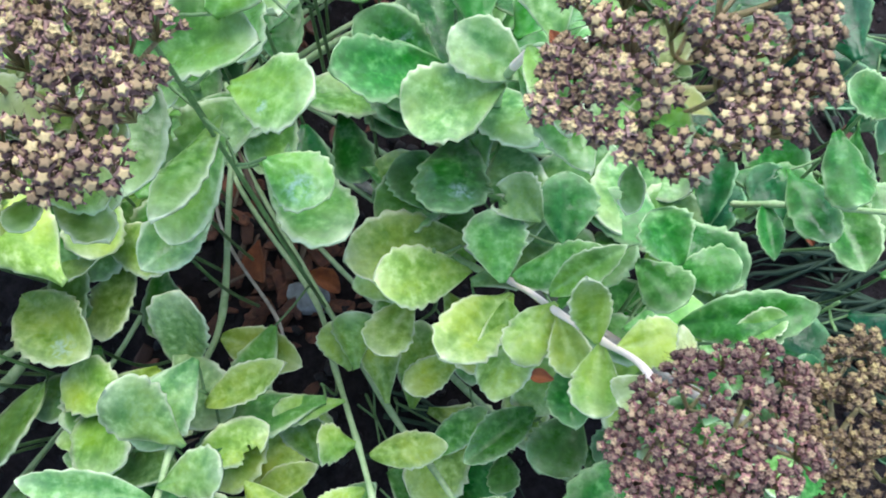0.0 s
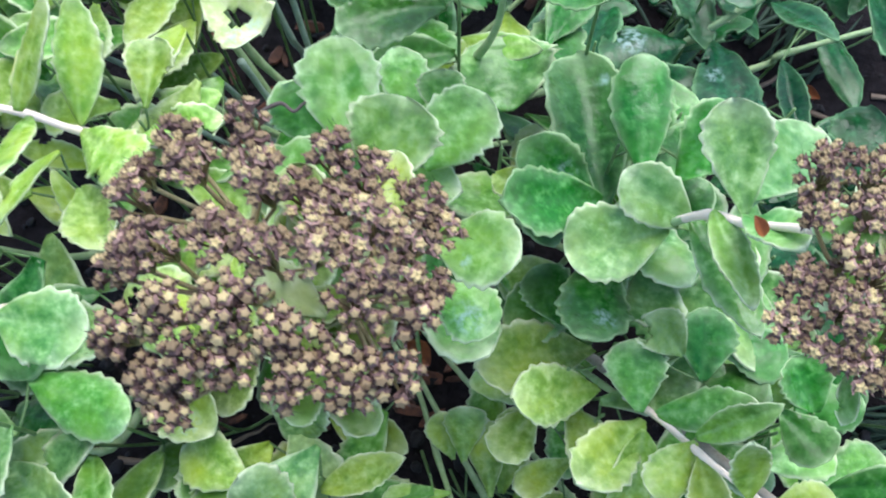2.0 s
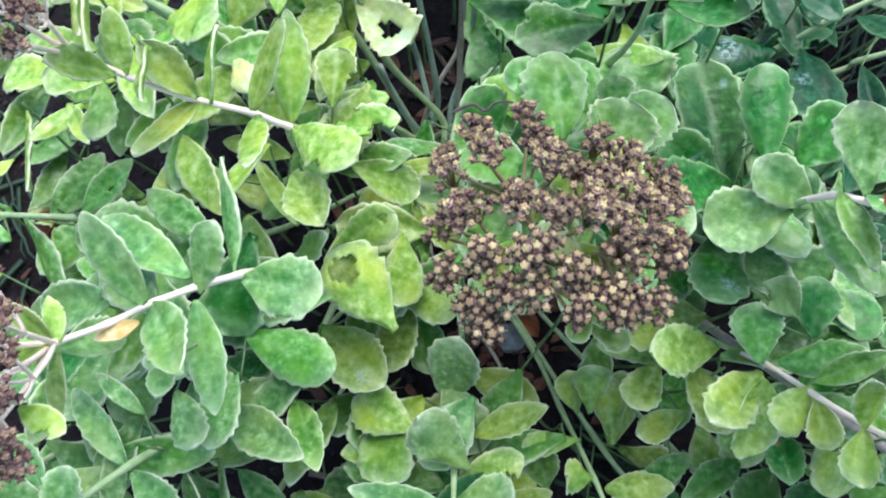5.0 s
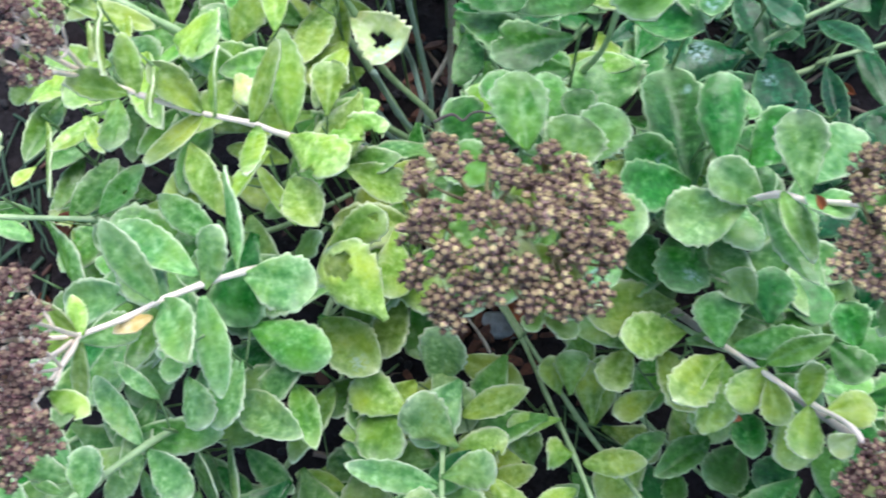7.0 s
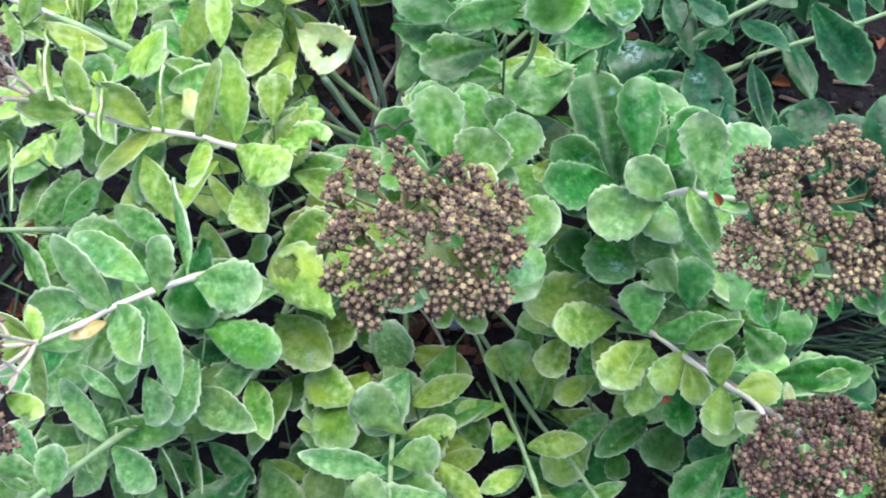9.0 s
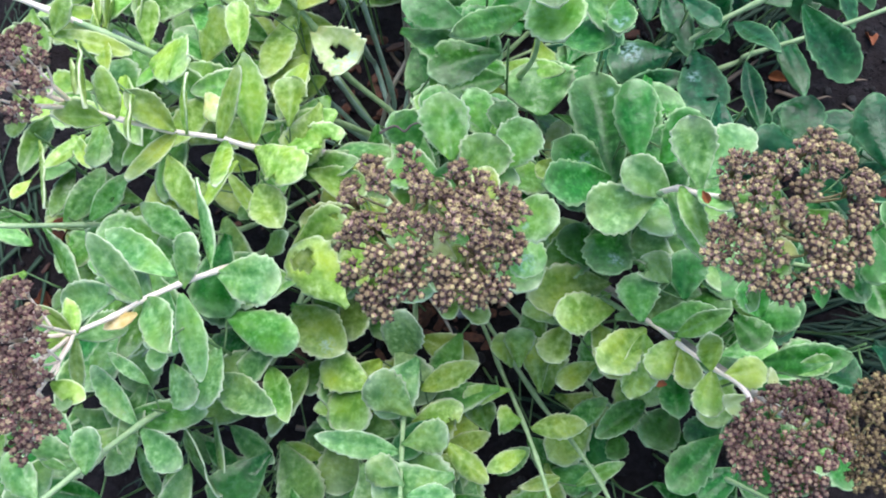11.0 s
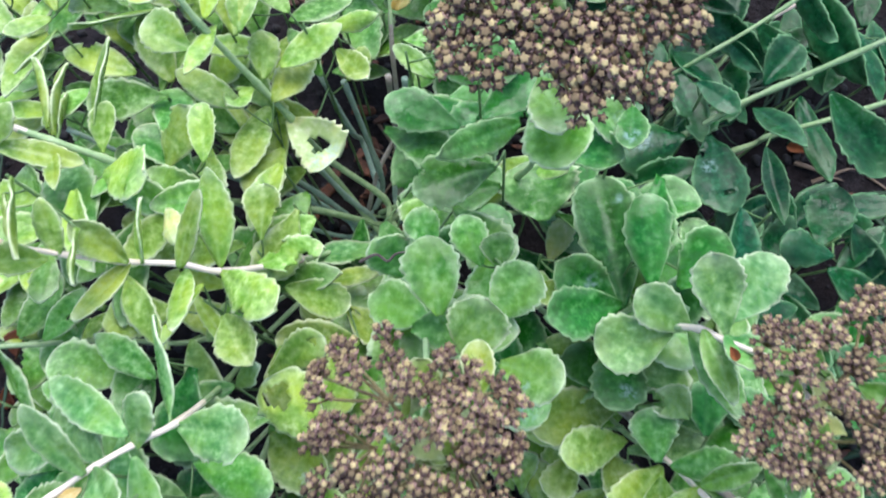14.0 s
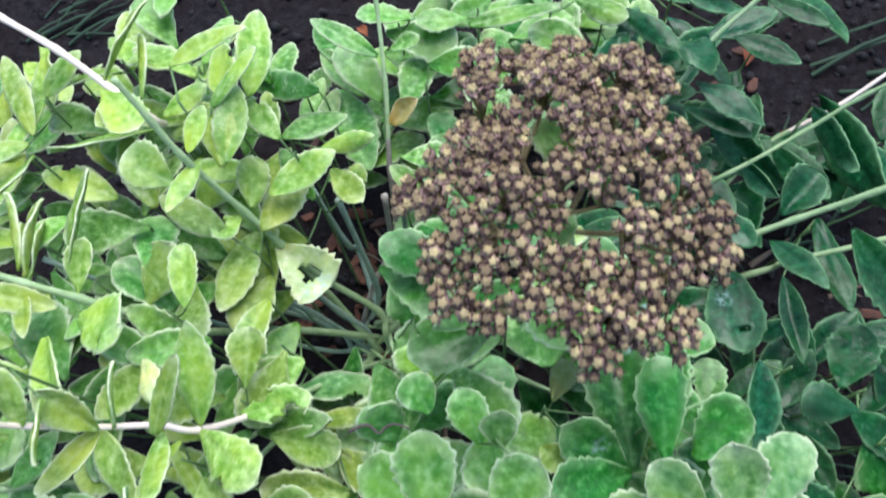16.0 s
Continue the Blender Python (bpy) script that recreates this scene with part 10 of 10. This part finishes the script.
shoot("slender leafless green stem of the clump", [(-0.1279, 0.4468, -0.004), (0.0454, 0.4464, 0.04), (0.1947, 0.474, 0.12), (0.2157, 0.478, 0.14), (0.2749, 0.4874, 0.17), (0.3351, 0.4974, 0.21)], 0.0024, 0.0018, "green")
shoot("slender leafless green stem of the clump", [(-0.1126, 0.4376, -0.004), (-0.0067, 0.5049, 0.05), (0.1081, 0.5222, 0.12), (0.1674, 0.5322, 0.18), (0.214, 0.5531, 0.21), (0.2445, 0.5654, 0.24), (0.2848, 0.5723, 0.29)], 0.0017, 0.0013, "green")
shoot("thick bare grey-green stem rising from the crown", [(-0.1283, 0.4142, -0.004), (-0.1464, 0.4365, 0.03), (-0.2213, 0.4351, 0.12), (-0.2551, 0.4305, 0.16), (-0.2704, 0.4187, 0.2)], 0.0022, 0.0017, "teal")
shoot("thick bare grey-green stem rising from the crown", [(-0.1207, 0.4542, -0.004), (-0.1369, 0.415, 0.03), (-0.2296, 0.4085, 0.15), (-0.2545, 0.4091, 0.2), (-0.3042, 0.4182, 0.25)], 0.0020, 0.0016, "teal")

# ---- loose things on the soil ----
def lump(size, seed, flat=0.7, rough=0.35):
    """An uneven rounded clod or stone."""
    bm = bmesh.new()
    bmesh.ops.create_icosphere(bm, subdivisions=2, radius=1)
    for v in bm.verts:
        k = 1 + rough * noise.noise(v.co * 1.3 + Vector((seed, 0, 0))) + 0.12 * noise.noise(v.co * 4 + Vector((0, seed, 0)))
        v.co = Vector((v.co.x * size, v.co.y * size * 0.8, v.co.z * size * flat)) * k
    me = bpy.data.meshes.new("lump")
    bm.to_mesh(me)
    bm.free()
    return me


stone = lump(0.017, 3.1, 0.5)
stone.materials.append(STONE)
ob = tagged(new("pebble", stone), "smooth grey-blue pebble lying on dark soil", "stone")
ob.location = (-0.0269, 0.2704, 0.006)

# bark chips
def chip_mesh(seed):
    rng = random.Random(seed)
    a, b, h = rng.uniform(0.006, 0.016), rng.uniform(0.0025, 0.006), rng.uniform(0.0008, 0.002)
    low, high = [], []
    for s in range(8):
        t = math.tau * s / 8
        k = rng.uniform(0.7, 1.15)
        x, y = a * math.cos(t) * k, b * math.sin(t) * k
        bend = 0.12 * x * x / a
        low.append((x, y, bend))
        high.append((x * 0.88, y * 0.85, h + bend))
    faces = [tuple(range(8))[::-1], tuple(range(8, 16))] + [(s, (s + 1) % 8, 8 + (s + 1) % 8, 8 + s) for s in range(8)]
    return mesh_of("bark_chip", low + high, faces, [CHIP], smooth=False)


chips = [chip_mesh(k) for k in range(8)]
rng = random.Random(8)
for k in range(250):
    if k >= 190:
        x, y = -0.035 + rng.gauss(0, 0.035), 0.285 + rng.gauss(0.0, 0.04)
    elif k < 110:
        x, y = -0.107 + rng.gauss(0, 0.055), 0.434 + rng.gauss(0.0, 0.09)
    else:
        x, y = rng.uniform(-0.5, 0.5), rng.uniform(-0.05, 0.95)
    ob = tagged(new("bark_chip", chips[k % 8]), "red-brown splinter of bark on the soil", "bark chip", "bark mulch chips")
    ob.matrix_basis = pose(x, y, soil_height(x, y) + 0.003, rng.uniform(-25, 25), rng.uniform(-25, 25), rng.uniform(0, 360))

# curled dead leaves
def dead_leaf(at, size, turn, seed, stuff=None):
    verts, faces, rims, ribs = blade(size, size * 0.62, seed, 0.45, 0.3, thick=0.0007, teeth=0.4)
    me = mesh_of("dead_leaf", verts, faces, [stuff or RUST])
    ob = tagged(new("dead_leaf", me), "curled rust-orange dead leaf", "dead leaf", "fallen leaves")
    x, y = at[0], at[1]
    ob.matrix_basis = pose(x, y, at[2] if len(at) > 2 else soil_height(x, y) + 0.006, rng.uniform(-20, 20), rng.uniform(-20, 20), turn)
    return ob


dead_leaf((0.371, 0.566), 0.02, 0, 300)
dead_leaf((0.285, 0.524), 0.018, 67, 301)
dead_leaf((-0.345, 0.288, 0.172), 0.03, 134, 302)
dead_leaf((-0.449, 0.264), 0.022, 201, 303)
dead_leaf((-0.457, 0.252), 0.02, 268, 304)
dead_leaf((0.225, 0.724), 0.024, 335, 305)
dead_leaf((-0.141, 0.720, 0.050), 0.015, 42, 306)
dead_leaf((0.270, 0.653), 0.02, 109, 307)
dead_leaf((-0.064, 0.310, 0.020), 0.03, 176, 308)
dead_leaf((-0.027, 0.285, 0.020), 0.026, 243, 309)
dead_leaf((-0.032, 0.308, 0.020), 0.02, 310, 310)
dead_leaf((0.337, 0.313), 0.015, 17, 311)
dead_leaf((0.270, 0.240, 0.020), 0.03, 84, 312)
dead_leaf((0.1266, 0.2519, 0.392), 0.0078, 205, 330)
dead_leaf((0.1376, 0.1732, 0.2), 0.012, 80, 331)

# soil crumbs
verts, faces = [], []
unit = lump(1.0, 7.7, 0.8, 0.5)
uv = [v.co.copy() for v in unit.vertices][:]
uf = [tuple(p.vertices) for p in unit.polygons]
rng = random.Random(21)
for k in range(6000):
    x, y = rng.uniform(-0.62, 0.62), rng.uniform(-0.12, 1.05)
    s = 0.0012 + 0.0050 * rng.random() ** 3
    turn = Euler((rng.random() * 6, rng.random() * 6, rng.random() * 6)).to_matrix()
    at, z = len(verts), soil_height(x, y) + s * 0.3
    verts.extend(tuple(turn @ v * s + Vector((x, y, z))) for v in uv)
    faces.extend(tuple(i + at for i in f) for f in uf)
tagged(new("soil_crumbs", mesh_of("soil_crumbs", verts, faces, [CRUMB])), "small dark crumbs of earth on the bed", "soil crumbs", kind="stuff")

# grass and straw
def strands(name, spots, mat, label, category, seed):
    rng = random.Random(seed)
    verts, faces = [], []
    for x, y, spread, count, reach, heading in spots:
        for _ in range(count):
            px, py = x + rng.gauss(0, spread), y + rng.gauss(0, spread)
            a = radians(heading + rng.gauss(0, 28))
            length, w, rise = reach * rng.uniform(0.6, 1.3), rng.uniform(0.0013, 0.0032), rng.uniform(0.1, 0.55)
            out, across = Vector((math.cos(a), math.sin(a), 0)), Vector((-math.sin(a), math.cos(a), 0))
            at = len(verts)
            for k in range(8):
                t = k / 7
                c = Vector((px, py, soil_height(px, py) + 0.002)) + out * length * t + Vector((0, 0, rise * length * (t - 0.8 * t * t)))
                c += across * 0.15 * length * t * t * rng.choice((1, 1, -1)) * 0.2
                half = w * (1 - t) ** 0.6 + 0.0001
                verts.extend([tuple(c + across * half), tuple(c + Vector((0, 0, -half * 0.6))), tuple(c - across * half), tuple(c + Vector((0, 0, half * 0.25)))])
            for k in range(7):
                for s in range(4):
                    p, q = at + k * 4 + s, at + k * 4 + (s + 1) % 4
                    faces.append((p, q, q + 4, p + 4))
    tagged(new(name, mesh_of(name, verts, faces, [mat])), label, category, kind="stuff")


strands("grass", [(0.325, 0.261, 0.02, 26, 0.1, 20), (0.368, 0.285, 0.02, 22, 0.1, 160), (0.354, 0.231, 0.02, 18, 0.1, 10), (0.253, 0.580, 0.02, 14, 0.09, 60), (0.356, 0.464, 0.02, 14, 0.09, -60), (-0.514, 0.523, 0.02, 14, 0.08, 120), (-0.500, 0.366, 0.02, 8, 0.1, -80), (-0.459, 0.288, 0.02, 6, 0.08, -110), (-0.518, 0.422, 0.02, 6, 0.1, -60), (-0.508, 0.601, 0.02, 7, 0.1, -90), (-0.481, 0.744, 0.02, 10, 0.1, 30), (0.159, 0.598, 0.02, 14, 0.09, -40), (0.054, 0.179, 0.02, 14, 0.07, -20), (-0.279, 0.114, 0.02, 10, 0.07, 240), (0.312, 0.729, 0.02, 6, 0.16, 15)], GRASS, "thin dark green grass blades between the shoots", "grass", 31)
strands("straw", [(-0.120, 0.506, 0.03, 3, 0.06, 150), (-0.158, 0.154, 0.03, 6, 0.06, 20), (-0.091, 0.488, 0.03, 3, 0.06, 20), (-0.081, 0.306, 0.03, 10, 0.06, 70), (0.319, 0.505, 0.03, 5, 0.06, 10)], STRAW, "dead straw-coloured stalks lying on the soil", "straw", 32)

# twig
line = [(-0.0691, 0.3033, 0.335), (-0.0623, 0.3063, 0.338), (-0.0577, 0.3064, 0.34), (-0.0521, 0.3027, 0.341), (-0.0478, 0.3063, 0.343), (-0.0426, 0.3072, 0.345), (-0.0357, 0.3051, 0.347)]
verts, faces = tube(line, 0.0011, 0.0006, 6, 5)
tagged(new("twig", mesh_of("twig", verts, faces, [TWIG])), "thin dark wavy twig resting across a leaf", "twig")
